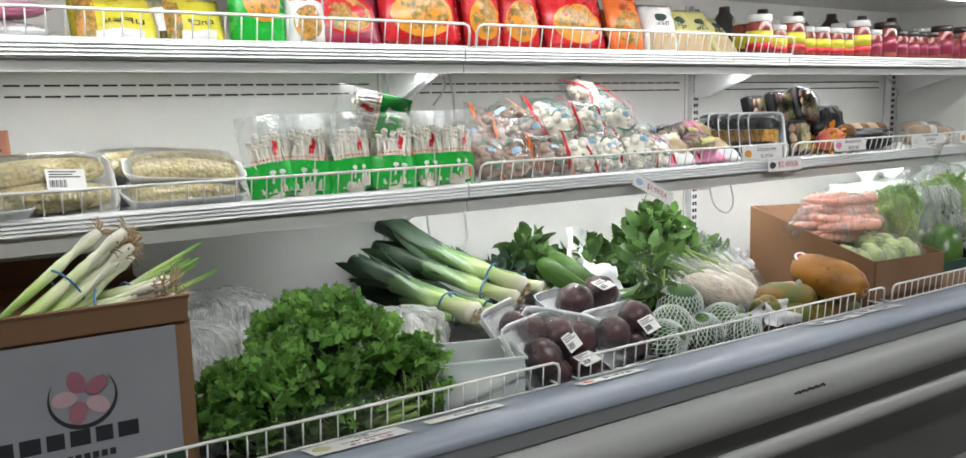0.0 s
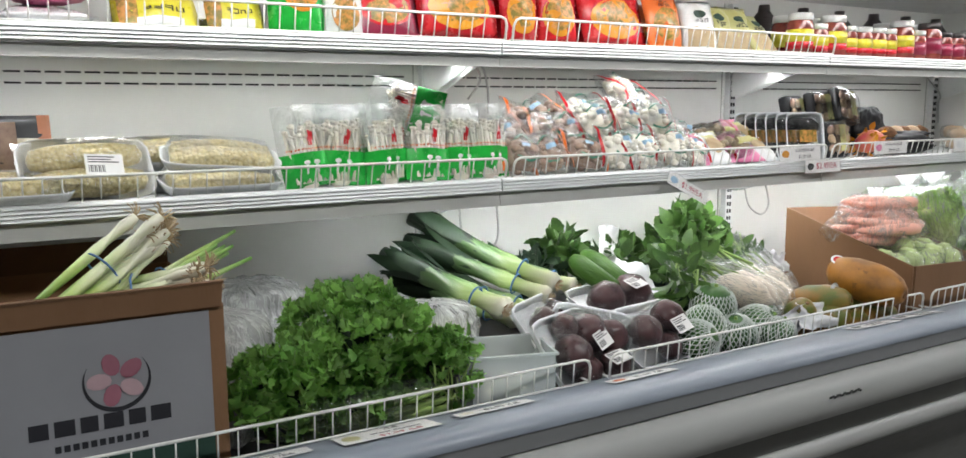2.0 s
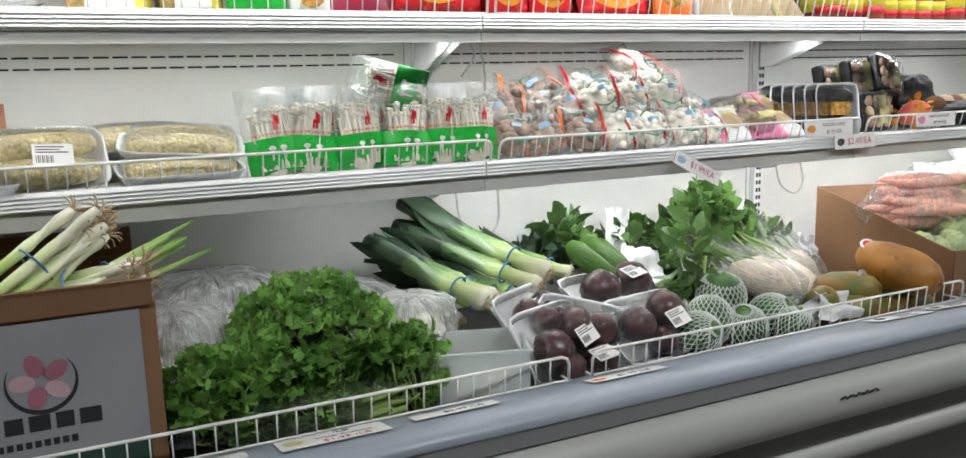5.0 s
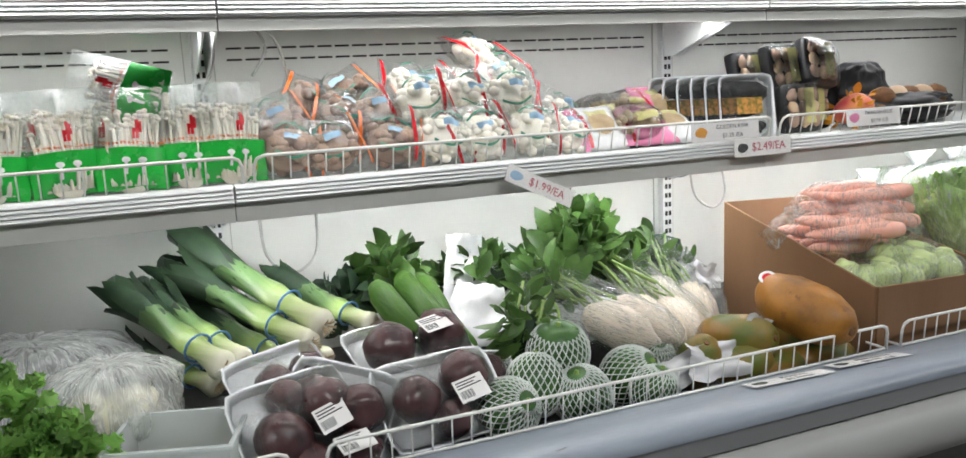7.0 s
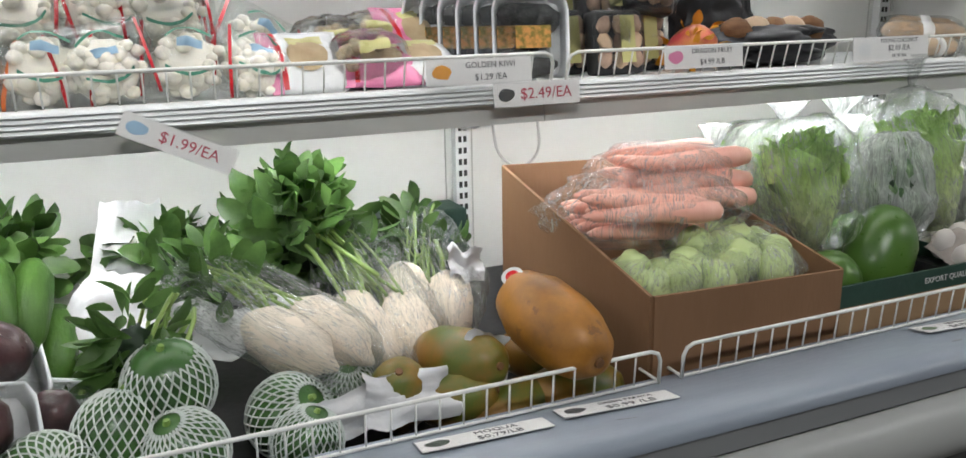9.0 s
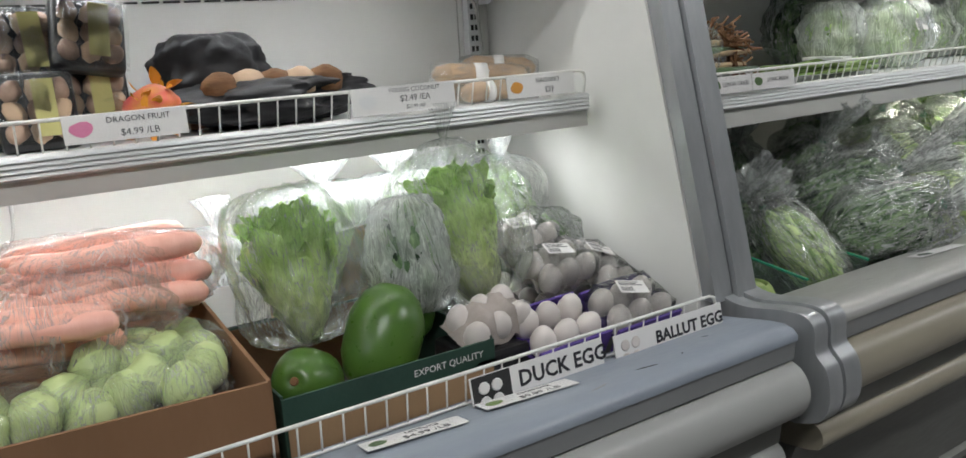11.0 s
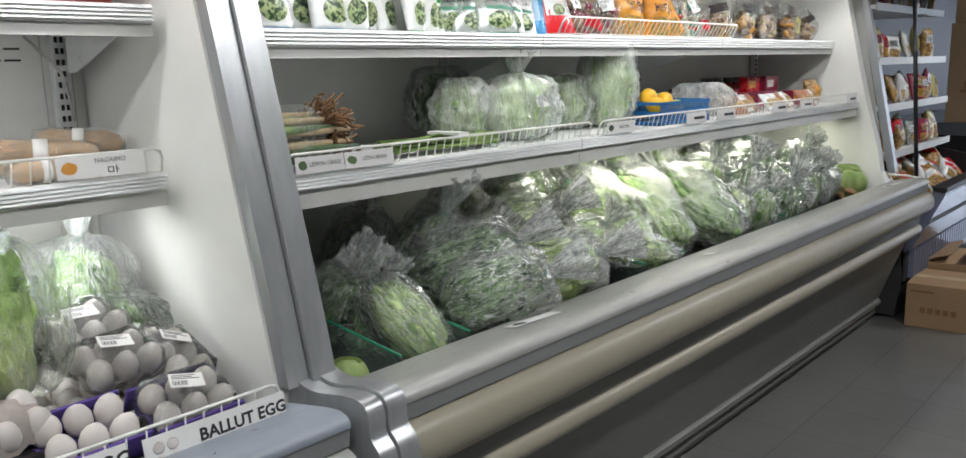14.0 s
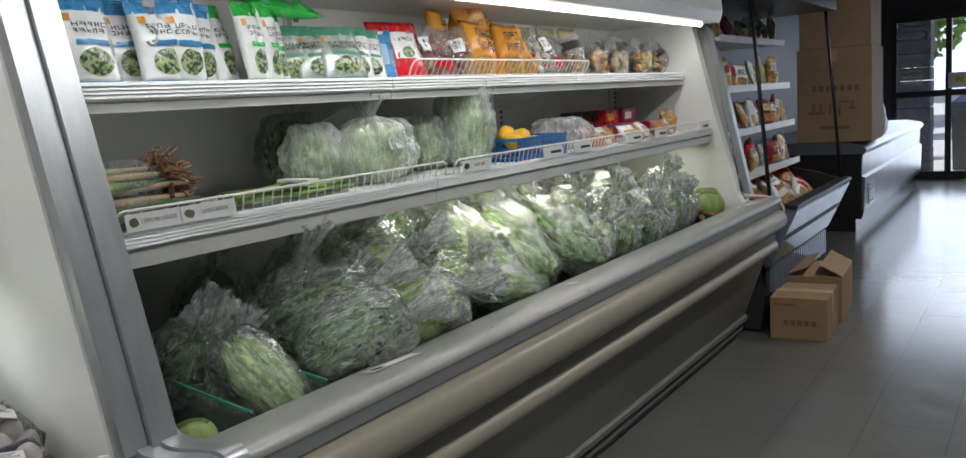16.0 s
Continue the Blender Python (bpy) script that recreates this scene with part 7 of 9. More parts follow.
wspots = [(1.555, 1.77, 0.0, -26, 6, 0), (1.655, 1.765, 0.0, -22, -10, 6), (1.755, 1.77, 0.0, -26, 4, -6), (1.855, 1.77, 0.0, -40, 14, 4), (1.55, 1.84, 0.075, -30, -12, 0), (1.645, 1.835, 0.08, -24, 8, 6), (1.745, 1.83, 0.075, -20, -4, 0), (1.53, 1.90, 0.12, -46, 20, 0), (1.63, 1.92, 0.10, -40, -30, 0), (1.73, 1.90, 0.135, -36, 34, 10), (1.80, 1.92, 0.13, -30, -44, 0), (1.745, 1.93, 0.205, -64, 12, 30), (1.85, 1.86, 0.03, -30, 30, 0), (1.60, 1.98, 0.03, -20, 0, 0), (1.75, 1.98, 0.05, -20, 0, 0)]
for sp, pr in ((bspots, brown), (wspots, white)):
    for i, (x, y, z, rx, ry, rz) in enumerate(sp):
        m = pose(x, y, MS + z, rx, ry, rz)
        if i < 2:
            pr[i].matrix_basis = m
        else:
            copy_thing(pr[i % 2], m)

# longan net bags and pink bags
for i, (x, y, z, rx, rz) in enumerate(((2.10, 1.89, 0.03, -30, 0), (2.02, 1.90, 0.02, -24, 14), (2.06, 1.80, 0.0, -30, 0))):
    t = thing("fruit_net_bag", "net bag of small brown round fruit", "bag of fruit", pose(x, y, MS + z, rx, 0, rz), "net bags")
    rng = random.Random(60 + i)
    for k in range(30):
        a, r = rng.uniform(0, 6.28), math.sqrt(rng.uniform(0, 1))
        bm = bmesh.new()
        blob(bm, msc(0, 0, 0, 0.012, 0.012, 0.012), 8, 6, 0.05)
        part("fruit", bm, root_mat, t, "", True, pose(math.cos(a) * r * 0.055, rng.uniform(-0.028, 0.028) * (1 - r * r) ** 0.5, 0.05 + math.sin(a) * r * 0.042))
    part("bag", bag_skin(bmesh.new(), 0.15, 0.085, 0.105, i * 2.2, False, 0.1), wrap_film, t, "clear film", True)
    f = pillow(0.15, 0.11, 0.09, i)
    pb = bmesh.new()
    patch(pb, f, 0.3, 0.65, 0.42, 0.62, -1, 0.004, 4, 3)
    part("label", pb, print_olive, t, "", True)
for i, (x, y, z, rx, rz) in enumerate(((1.95, 1.775, 0.0, -40, 6), (2.07, 1.775, 0.0, -56, -8), (2.16, 1.78, 0.0, -60, 4), (2.18, 1.87, 0.03, -40, 20))):
    pouch("pink_bag", "pink and white printed bag of mushrooms", "packet", (x, y, MS + z), (0.14, 0.13, 0.05), (rx, 0, rz), print_pink if i % 2 else print_white, [("side_print", print_pink, 0.0, 0.14, 0.0, 1.0), ("side_print", print_red, 0.14, 0.20, 0.05, 0.95), ("o", "picture", root_mat, 0.5, 0.5, 0.26, 0.24), ("label", print_olive, 0.3, 0.75, 0.66, 0.82)], "pink bags", 5.0 + i)

# black trays of wood-ear standing like files, and dark clamshells
for i in range(6):
    x, y = 2.19 + 0.028 * i, 1.90 - 0.018 * i
    t = tray_pack("mushroom_tray", "dark mushrooms wrapped on a white tray, standing upright", "packaged mushrooms", (x + 0.03, y, MS + 0.072), (80, 0, -16), 0.135, 0.155, foam, [("mushroom", (-0.03 + 0.03 * k, -0.035 + 0.035 * (k % 3)), (0.026, 0.024, 0.010), 0.5) for k in range(3)] + [("mushroom", (0.0, 0.045), (0.04, 0.02, 0.009), 0.5), ("mushroom", (0.0, -0.05), (0.045, 0.018, 0.009), 0.5)], black_tray, "trays of dark mushrooms", False)
    part("label", slab(-0.03, 0.035, -0.018, 0.022, 0.030, 0.0305), food_mix, t, "brown picture label")
for i, (x, y, z, rx, ry, rz) in enumerate(((2.50, 1.93, 0.09, -14, 0, 14), (2.57, 1.88, 0.105, -14, 0, 6), (2.655, 1.85, 0.118, -18, 10, 4), (2.47, 1.87, 0.0, -8, 0, 8), (2.565, 1.82, 0.0, -10, 0, 0), (2.66, 1.88, 0.0, -10, 0, 0))):
    t = thing("mushroom_clamshell", "black tray of golden mushrooms under clear film", "packaged mushrooms", pose(x, y, MS + z, rx, ry, rz), "black mushroom packs")
    part("tray", block(bmesh.new(), -0.058, 0.058, -0.006, 0.034, 0.0, 0.125, 0.012), black_tray, t, "", True)
    rng = random.Random(70 + i)
    for k in range(9):
        bm = bmesh.new()
        blob(bm, msc(0, 0, 0, 0.016, 0.010, 0.019), 9, 7, 0.3, 2, k)
        part("mushroom", bm, nagaimo_mat if k % 2 else shimeji_brown, t, "", True, pose(-0.034 + 0.034 * (k % 3), -0.009, 0.03 + 0.032 * (k // 3), 0, rng.uniform(-40, 40), 0))
    part("label", block(bmesh.new(), -0.006, 0.026, -0.0225, -0.0215, 0.02, 0.11), print_olive, t, "tall pale label")
    f = pillow(0.125, 0.13, 0.05, i)
    pb = bmesh.new()
    patch(pb, f, 0.02, 0.98, 0.02, 0.98, -1, 0.002, 8, 8)
    part("wrap", pb, wrap_film, t, "", True, pose(0, 0, 0))
# dragon fruit
t = thing("dragon_fruit", "red and orange dragon fruit on the shelf", "dragon fruit", pose(2.735, 1.82, MS + 0.05, 70, 20, 30))
bm = bmesh.new()
blob(bm, msc(0, 0, 0, 0.038, 0.038, 0.052), 16, 12, 0.12)
part("fruit", bm, dragon_mat, t, "", True)
rng = random.Random(77)
part("husk", foliage(bmesh.new(), rng, 26, (0, 0, 0), (0.036, 0.036, 0.05), 0.03, 0.018, 0.3, False, 30, 1.0), print_gold, t, "curling orange scales", True)
for i, (x, z) in enumerate(((2.82, 0.035), (2.88, 0.05))):
    t = thing("round_fruit", "brown round fruit beside the dragon fruit", "fruit", pose(x, 1.88, MS + z), "brown fruit")
    bm = bmesh.new()
    blob(bm, msc(0, 0, 0, 0.036, 0.036, 0.034), 12, 9, 0.1)
    part("fruit", bm, coco_mat, t, "", True)
# black plastic bag over coconuts
t = thing("black_bag", "black plastic bag lying open round brown coconuts", "plastic bag", pose(2.96, 1.87, MS))
part("bag", bag_skin(bmesh.new(), 0.36, 0.22, 0.085, 6.6, False, 0.5), black_plastic, t, "", True)
part("raised_side", bag_skin(bmesh.new(), 0.20, 0.06, 0.17, 2.9, False, 0.45), black_plastic, t, "", True, pose(-0.08, 0.08, 0))
for i in range(5):
    bm = bmesh.new()
    blob(bm, msc(0, 0, 0, 0.035, 0.035, 0.032), 12, 9, 0.15, 2, i)
    part("coconut", bm, nagaimo_mat if i % 2 else coco_mat, t, "brown coconut", True, pose(-0.10 + 0.05 * i, -0.03, 0.07))
# nagaimo yams in clear sleeves
for i, (a, b, r) in enumerate((((3.32, 1.86, 0.062), (3.50, 1.80, 0.052), 0.022), ((3.46, 1.97, 0.066), (3.60, 1.90, 0.058), 0.027), ((3.34, 1.785, 0.024), (3.45, 1.78, 0.024), 0.021), ((3.36, 1.90, 0.026), (3.56, 1.88, 0.026), 0.024))):
    a, b = Vector(a) + Vector((0, 0, MS)), Vector(b) + Vector((0, 0, MS))
    d = b - a
    L = d.length
    t = thing("nagaimo_yam", "long tan nagaimo yam in a clear sleeve", "yam", Matrix.Translation(a) @ d.to_track_quat("Z", "Y").to_matrix().to_4x4(), "nagaimo yams")
    part("yam", lathe(bmesh.new(), [(0.005, -0.01), (r * 0.7, 0), (r, L * 0.15), (r * 0.95, L * 0.5), (r, L * 0.85), (r * 0.6, L), (0.005, L + 0.008)], 14, None, 0.2, i), nagaimo_mat, t, "", True)
    part("sleeve", lathe(bmesh.new(), [(r * 0.9, -0.012), (r * 1.1, L * 0.1), (r * 1.08, L * 0.5), (r * 1.1, L * 0.9), (r * 0.7, L + 0.012)], 14, None, 0.16, i + 5), clear_film, t, "", True)
    lb_ = lathe(bmesh.new(), [(r * 1.13, L * 0.42), (r * 1.13, L * 0.56)], 14)
    part("paper_band", lb_, paper, t, "white paper band", True)

# ---- first case, top shelf ----
TS = 1.530
def food_pack(label, x0, x1, body, prints, h=0.20, lean=-18, seed=0, y=1.765, name="food_pack", z=0.0, rz=0, th=0.05):
    return pouch(name, label, "packet", ((x0 + x1) / 2, y, TS + z), (x1 - x0, h, th), (lean, 0, rz), body, prints, "shelf packets", seed)


for z in (0.0, 0.045):
    for x in (-0.20, -0.02, 0.16):
        pouch("noodle_pack", "flat pink and clear pack lying on the top shelf", "packet", (x, 1.78, TS + 0.03 + z), (0.17, 0.15, 0.04), (-86, 0, 3), print_pink if z else print_white, [("label", print_white, 0.2, 0.8, 0.1, 0.4)], "flat packs", x + z)
for k, (a, b) in enumerate(((0.28, 0.435), (0.45, 0.57))):
    food_pack("yellow printed snack pack on the top shelf", a, b, print_yellow, [("picture", food_mix, 0.0, 0.22, 0.05, 0.95)] + bars(0.30, 0.85, 0.30, 0.42, 1) + [("white_panel", print_white, 0.2, 0.8, 0.05, 0.2)], 0.12, -30, 30 + k, 1.78)
    tname = food_pack("yellow printed snack pack on the top shelf", a, b, print_yellow, bars(0.2, 0.8, 0.4, 0.6, 2), 0.12, -30, 33 + k, 1.86)
food_pack("clear bag of pale buns on the shelf", 0.40, 0.52, wrap_film, [("label", print_white, 0.2, 0.8, 0.2, 0.6)], 0.13, -20, 36, 1.82)
food_pack("green printed noodle pack with a food picture", 0.575, 0.70, print_green, [("o", "plate", print_gold, 0.55, 0.52, 0.36, 0.26), ("o", "picture", food_mix, 0.55, 0.52, 0.30, 0.21)], 0.19, -14, 37)
food_pack("white printed noodle pack with a food picture", 0.70, 0.80, print_white, [("label", print_red, 0.1, 0.9, 0.55, 0.9), ("o", "picture", food_mix, 0.5, 0.3, 0.36, 0.2)] + bars(0.2, 0.8, 0.62, 0.85, 3), 0.19, -14, 38)
food_pack("maroon printed noodle pack with a food picture", 0.77, 0.93, print_maroon, [("o", "plate", print_red, 0.5, 0.45, 0.42, 0.28), ("o", "picture", food_mix, 0.5, 0.42, 0.36, 0.22)], 0.18, -16, 39, rz=-6)
for k, (a, b) in enumerate(((0.93, 1.14), (1.16, 1.28), (1.28, 1.40), (1.41, 1.65))):
    food_pack("bright red printed noodle pack with a food bowl", a, b, print_red, [("o", "bowl", print_gold, 0.5, 0.34, 0.40, 0.26), ("o", "picture", food_mix, 0.5, 0.36, 0.34, 0.21), ("o", "white_mark", print_white, 0.62, 0.78, 0.2, 0.12)] + bars(0.5, 0.75, 0.70, 0.86, 3), 0.21, -14, 41 + k, rz=(-4, 5, -8, 6)[k], z=0.01)
    food_pack("bright red printed noodle pack in the second row", a, b, print_red, [("o", "white_mark", print_white, 0.5, 0.7, 0.25, 0.14)], 0.21, -14, 51 + k, y=1.86, z=0.01)
for k, (a, b) in enumerate(((1.64, 1.77), (1.66, 1.78))):
    food_pack("orange printed noodle pack on the top shelf", a, b, print_orange, [("o", "picture", food_mix, 0.5, 0.42, 0.38, 0.28)] + bars(0.3, 0.7, 0.7, 0.85, 2), 0.17 - 0.03 * k, -16, 46 + k, 1.765 + 0.06 * k)
for k, (a, b, l) in enumerate(((1.78, 1.90, -22), (1.88, 2.0, -30), (1.96, 2.10, -26), (2.06, 2.20, -34))):
    food_pack("pale olive pouch of dried food on the top shelf", a, b, print_olive if k else print_white, [("window", root_mat, 0.12, 0.88, 0.08, 0.42), ("o", "mark", carton_green, 0.5, 0.68, 0.18, 0.08)] + bars(0.3, 0.7, 0.5, 0.6, 1), 0.16, l, 61 + k, rz=-12 + 8 * k)


def jar(label, loc, r, h, lid, labels, group):
    t = thing("jar", label, "jar", pose(*loc), group)
    part("jar_body", lathe(bmesh.new(), [(r * 0.9, 0), (r, 0.006), (r, h * 0.74), (r * 0.86, h * 0.82), (r * 0.86, h * 0.84)], 18), jar_fill, t, "", True)
    part("lid", lathe(bmesh.new(), [(r * 0.90, h * 0.835), (r * 0.93, h * 0.845), (r * 0.93, h * 0.985), (r * 0.86, h)], 18), lid, t, "", True)
    for nm, mt, z0, z1 in labels:
        part(nm, lathe(bmesh.new(), [(r * 1.012, h * z0), (r * 1.012, h * z1)], 18), mt, t, "", True)
    return t


rng = random.Random(5)
jx = 2.24
k = 0
while jx < 3.50:
    big = k % 7 in (0, 2)
    r = 0.042 if big else (0.036 if k % 3 else 0.030)
    h = 0.135 if big else 0.105
    jx += r
    jar("glass jar of red pickle with a yellow label", (jx, 1.775, TS), r, h, lid_white if k < 9 else lid_dark, (("label", print_yellow, 0.34, 0.62), ("stripe", print_red, 0.18, 0.34)) if k < 8 else (("label", print_maroon, 0.2, 0.6),), "jars of pickle")
    jar("glass jar of red pickle in the second row", (jx + 0.03, 1.86, TS), r, h, lid_white, (("label", print_yellow, 0.25, 0.6),), "jars of pickle")
    jx += r + 0.004
    k += 1
for i in range(6):
    t = thing("dark_bottle", "dark bottle at the back of the shelf", "bottle", pose(2.35 + i * 0.2, 1.98, TS), "dark bottles")
    part("bottle", lathe(bmesh.new(), [(0.04, 0), (0.045, 0.01), (0.045, 0.13), (0.02, 0.165), (0.018, 0.185)], 14), lid_dark, t, "", True)

# ---- second case, lower deck ----
GRP2 = "bags of vegetables"
# base, knot, width, leaves, kind and tag of each bag
B2 = (((4.40, 1.84, 0.76), (4.36, 1.68, 0.985), 0.20, leaf_dark, "leaf", 0), ((4.24, 1.95, 0.76), (4.22, 1.84, 0.98), 0.19, leaf_dark, "leaf", 1), ((4.02, 1.80, 0.75), (4.00, 1.64, 0.90), 0.18, leaf_dark, "leaf", 1), ((4.10, 1.47, 0.745), (4.04, 1.57, 0.88), 0.145, leaf_light, "stem", 1),
      ((4.25, 1.51, 0.80), (4.42, 1.40, 0.86), 0.215, leaf_dark, "leaf", 0), ((4.29, 1.68, 0.82), (4.46, 1.54, 0.92), 0.20, leaf_dark, "leaf", 0), ((4.55, 1.57, 0.78), (4.70, 1.42, 0.86), 0.21, leaf_pale, "head", 0), ((4.56, 1.79, 0.83), (4.74, 1.63, 0.95), 0.20, leaf_pale, "leaf", 0), ((4.84, 1.72, 0.79), (4.78, 1.61, 0.92), 0.14, leaf_pale, "leaf", 0),
      ((5.16, 1.44, 0.775), (4.93, 1.50, 0.835), 0.12, leaf_light, "stem", 0), ((5.15, 1.54, 0.82), (5.20, 1.82, 0.97), 0.20, leaf_light, "stem", 0), ((5.32, 1.49, 0.81), (5.44, 1.80, 0.96), 0.21, leaf_light, "stem", 0), ((5.62, 1.45, 0.80), (5.70, 1.74, 0.95), 0.22, leaf_green, "stem", 0),
      ((4.66, 1.95, 0.81), (4.62, 1.86, 1.01), 0.20, leaf_green, "leaf", 0), ((4.79, 1.90, 0.82), (4.81, 1.79, 1.02), 0.20, leaf_dark, "leaf", 0), ((5.05, 2.00, 0.83), (5.02, 1.89, 1.03), 0.20, leaf_green, "leaf", 0), ((5.35, 2.00, 0.85), (5.35, 1.92, 1.04), 0.20, leaf_light, "leaf", 0), ((5.62, 1.98, 0.86), (5.60, 1.90, 1.04), 0.20, leaf_light, "leaf", 0), ((5.90, 2.00, 0.86), (5.88, 1.91, 1.04), 0.21, leaf_light, "stem", 0),
      ((6.15, 1.67, 0.77), (6.12, 1.58, 0.95), 0.20, leaf_dark, "leaf", 0), ((6.62, 1.72, 0.88), (6.33, 1.80, 0.97), 0.20, leaf_dark, "leaf", 0), ((6.26, 1.51, 0.74), (6.22, 1.44, 0.88), 0.19, leaf_dark, "leaf", 0), ((6.62, 1.57, 0.75), (6.56, 1.48, 0.90), 0.18, leaf_green, "leaf", 0), ((6.95, 1.77, 0.80), (6.90, 1.66, 0.95), 0.20, leaf_dark, "leaf", 0),
      ((5.95, 1.77, 0.81), (5.92, 1.67, 0.98), 0.20, leaf_light, "leaf", 0), ((5.82, 1.59, 0.77), (5.87, 1.50, 0.88), 0.18, leaf_pale, "leaf", 0), ((5.99, 1.53, 0.76), (6.02, 1.46, 0.87), 0.17, leaf_green, "leaf", 0), ((6.42, 1.62, 0.77), (6.40, 1.53, 0.91), 0.18, leaf_light, "leaf", 0), ((6.80, 1.57, 0.76), (6.75, 1.50, 0.88), 0.18, leaf_dark, "leaf", 0), ((4.43, 1.73, 0.77), (4.52, 1.66, 0.90), 0.19, leaf_dark, "leaf", 0),
      ((3.87, 1.89, 0.76), (3.87, 1.82, 0.93), 0.18, leaf_dark, "leaf", 0), ((6.30, 1.95, 0.85), (6.26, 1.87, 1.03), 0.20, leaf_light, "leaf", 0), ((6.75, 1.93, 0.85), (6.72, 1.86, 1.01), 0.20, leaf_green, "leaf", 0), ((4.96, 1.64, 0.77), (4.99, 1.57, 0.88), 0.18, leaf_light, "leaf", 0), ((4.05, 1.63, 0.75), (4.12, 1.64, 0.85), 0.16, leaf_dark, "leaf", 0))
NAMES2 = {"leaf": "knotted clear bag of dark leafy greens on the deck", "stem": "clear bag of green stalks and leaves on the deck", "head": "knotted clear bag of pale green cabbage on the deck"}
for i, (base, knot, wide, lm, style, tg) in enumerate(B2):
    way = Vector(knot) - Vector(base)
    tall = (way.length + 0.05) / 0.72
    m = Matrix.Translation(Vector(base) - way.normalized() * 0.05) @ way.to_track_quat("Z", "Y").to_matrix().to_4x4()
    veg_bag(NAMES2[style], m, (wide, wide * 0.94, tall), (), 100 + i, lm, style, bool(tg), True, None, GRP2, 1.14)
greens("open heap of dark green leaves by the case end", (6.98, 1.97, 0.86), (0.13, 0.08, 0.07), 70, 0.10, 0.06, 91, leaf_green)
for i, (x, y, z, r, mt) in enumerate(((7.17, 1.92, 0.83, 0.085, leaf_pale), (6.95, 1.62, 0.80, 0.085, leaf_light), (7.12, 1.50, 0.785, 0.075, leaf_pale), (7.08, 1.62, 0.80, 0.08, leaf_pale), (7.26, 1.56, 0.80, 0.07, leaf_pale), (3.84, 1.46, 0.745, 0.045, leaf_pale))):
    t = thing("cabbage", "round cabbage head in clear wrap", "cabbage", pose(x, y, z), "cabbages")
    bm = bmesh.new()
    blob(bm, msc(0, 0, 0, r, r, r * 0.9), 16, 12, 0.14, 2.2, i * 3)
    part("head", bm, mt, t, "", True)
    for k in range(7):
        a = k * 0.9 + i
        lf = bmesh.new()
        N = 8
        g = []
        for v in range(N + 1):
            row = []
            for u in range(N + 1):
                th, ph = math.pi * (0.92 - 0.72 * v / N), a + (u / N - 0.5) * 1.9 * math.sin(math.pi * (0.15 + 0.7 * v / N))
                rr = r * (1.04 + 0.012 * k + 0.05 * noise.noise(Vector((u * 0.5 + k * 7, v * 0.4, i))) + 0.14 * (v / N) ** 3)
                row.append(lf.verts.new((math.sin(th) * math.cos(ph) * rr, math.sin(th) * math.sin(ph) * rr, math.cos(th) * rr * 0.9)))
            g.append(row)
        for v in range(N):
            for u in range(N):
                lf.faces.new((g[v][u], g[v][u + 1], g[v + 1][u + 1], g[v + 1][u]))
        part("outer_leaf", lf, mt, t, "", True)
for i, (x, y, z, rz) in enumerate(((7.20, 1.76, 0.86, 4), (7.18, 1.72, 0.775, -6), (7.02, 1.80, 0.80, 10))):
    t = thing("napa_cabbage", "long pale napa cabbage in clear film", "cabbage", pose(x, y, z, 0, 90, rz), "napa cabbages")
    bm = lathe(bmesh.new(), [(0.02, -0.15), (0.055, -0.12), (0.07, -0.02), (0.066, 0.08), (0.04, 0.14), (0.012, 0.155)], 18, None, 0.2, i)
    part("head", bm, leaf_pale, t, "", True)
    part("film", lathe(bmesh.new(), [(0.03, -0.16), (0.062, -0.12), (0.077, -0.02), (0.072, 0.08), (0.045, 0.15), (0.02, 0.17)], 18, None, 0.2, i), clear_film, t, "", True)
for i in range(7):
    t = thing("burdock_root", "long brown burdock root by the case end", "burdock root", pose(7.02 + 0.05 * (i % 3), 1.50 + 0.03 * (i % 4), 0.735 + 0.026 * (i // 3), 0, 90, 20 + 4 * i), "burdock roots")
    part("root", lathe(bmesh.new(), [(0.008, -0.14), (0.013, -0.1), (0.014, 0.1), (0.010, 0.24)], 9, None, 0.25, i), burdock_mat, t, "", True)
# glass dividers with green edges
for x, ya, za, yb, zb in ((3.94, 1.85, 0.845, 1.40, 0.785), (4.165, 1.85, 0.84, 1.40, 0.785), (5.22, 1.95, 0.905, 1.40, 0.79), (4.97, 1.70, 0.82, 1.40, 0.795), (6.05, 1.85, 0.85, 1.40, 0.79)):
    t = thing("glass_divider", "upright glass divider with green edge between produce", "glass divider", pose(x, 1.62, 0.72), "glass dividers")
    part("pane", prism(bmesh.new(), [(yb - 1.62, 0.0), (ya - 1.62, 0.01), (ya - 1.62, za - 0.72 - 0.004), (yb - 1.62, zb - 0.72 - 0.004)], -0.003, 0.003), glass_green, t)
    part("edge", prism(bmesh.new(), [(yb - 1.624, zb - 0.724), (ya - 1.62, za - 0.724), (ya - 1.62, za - 0.72), (yb - 1.624, zb - 0.72)], -0.0033, 0.0033), glass_edge, t, "bright green glass edge")
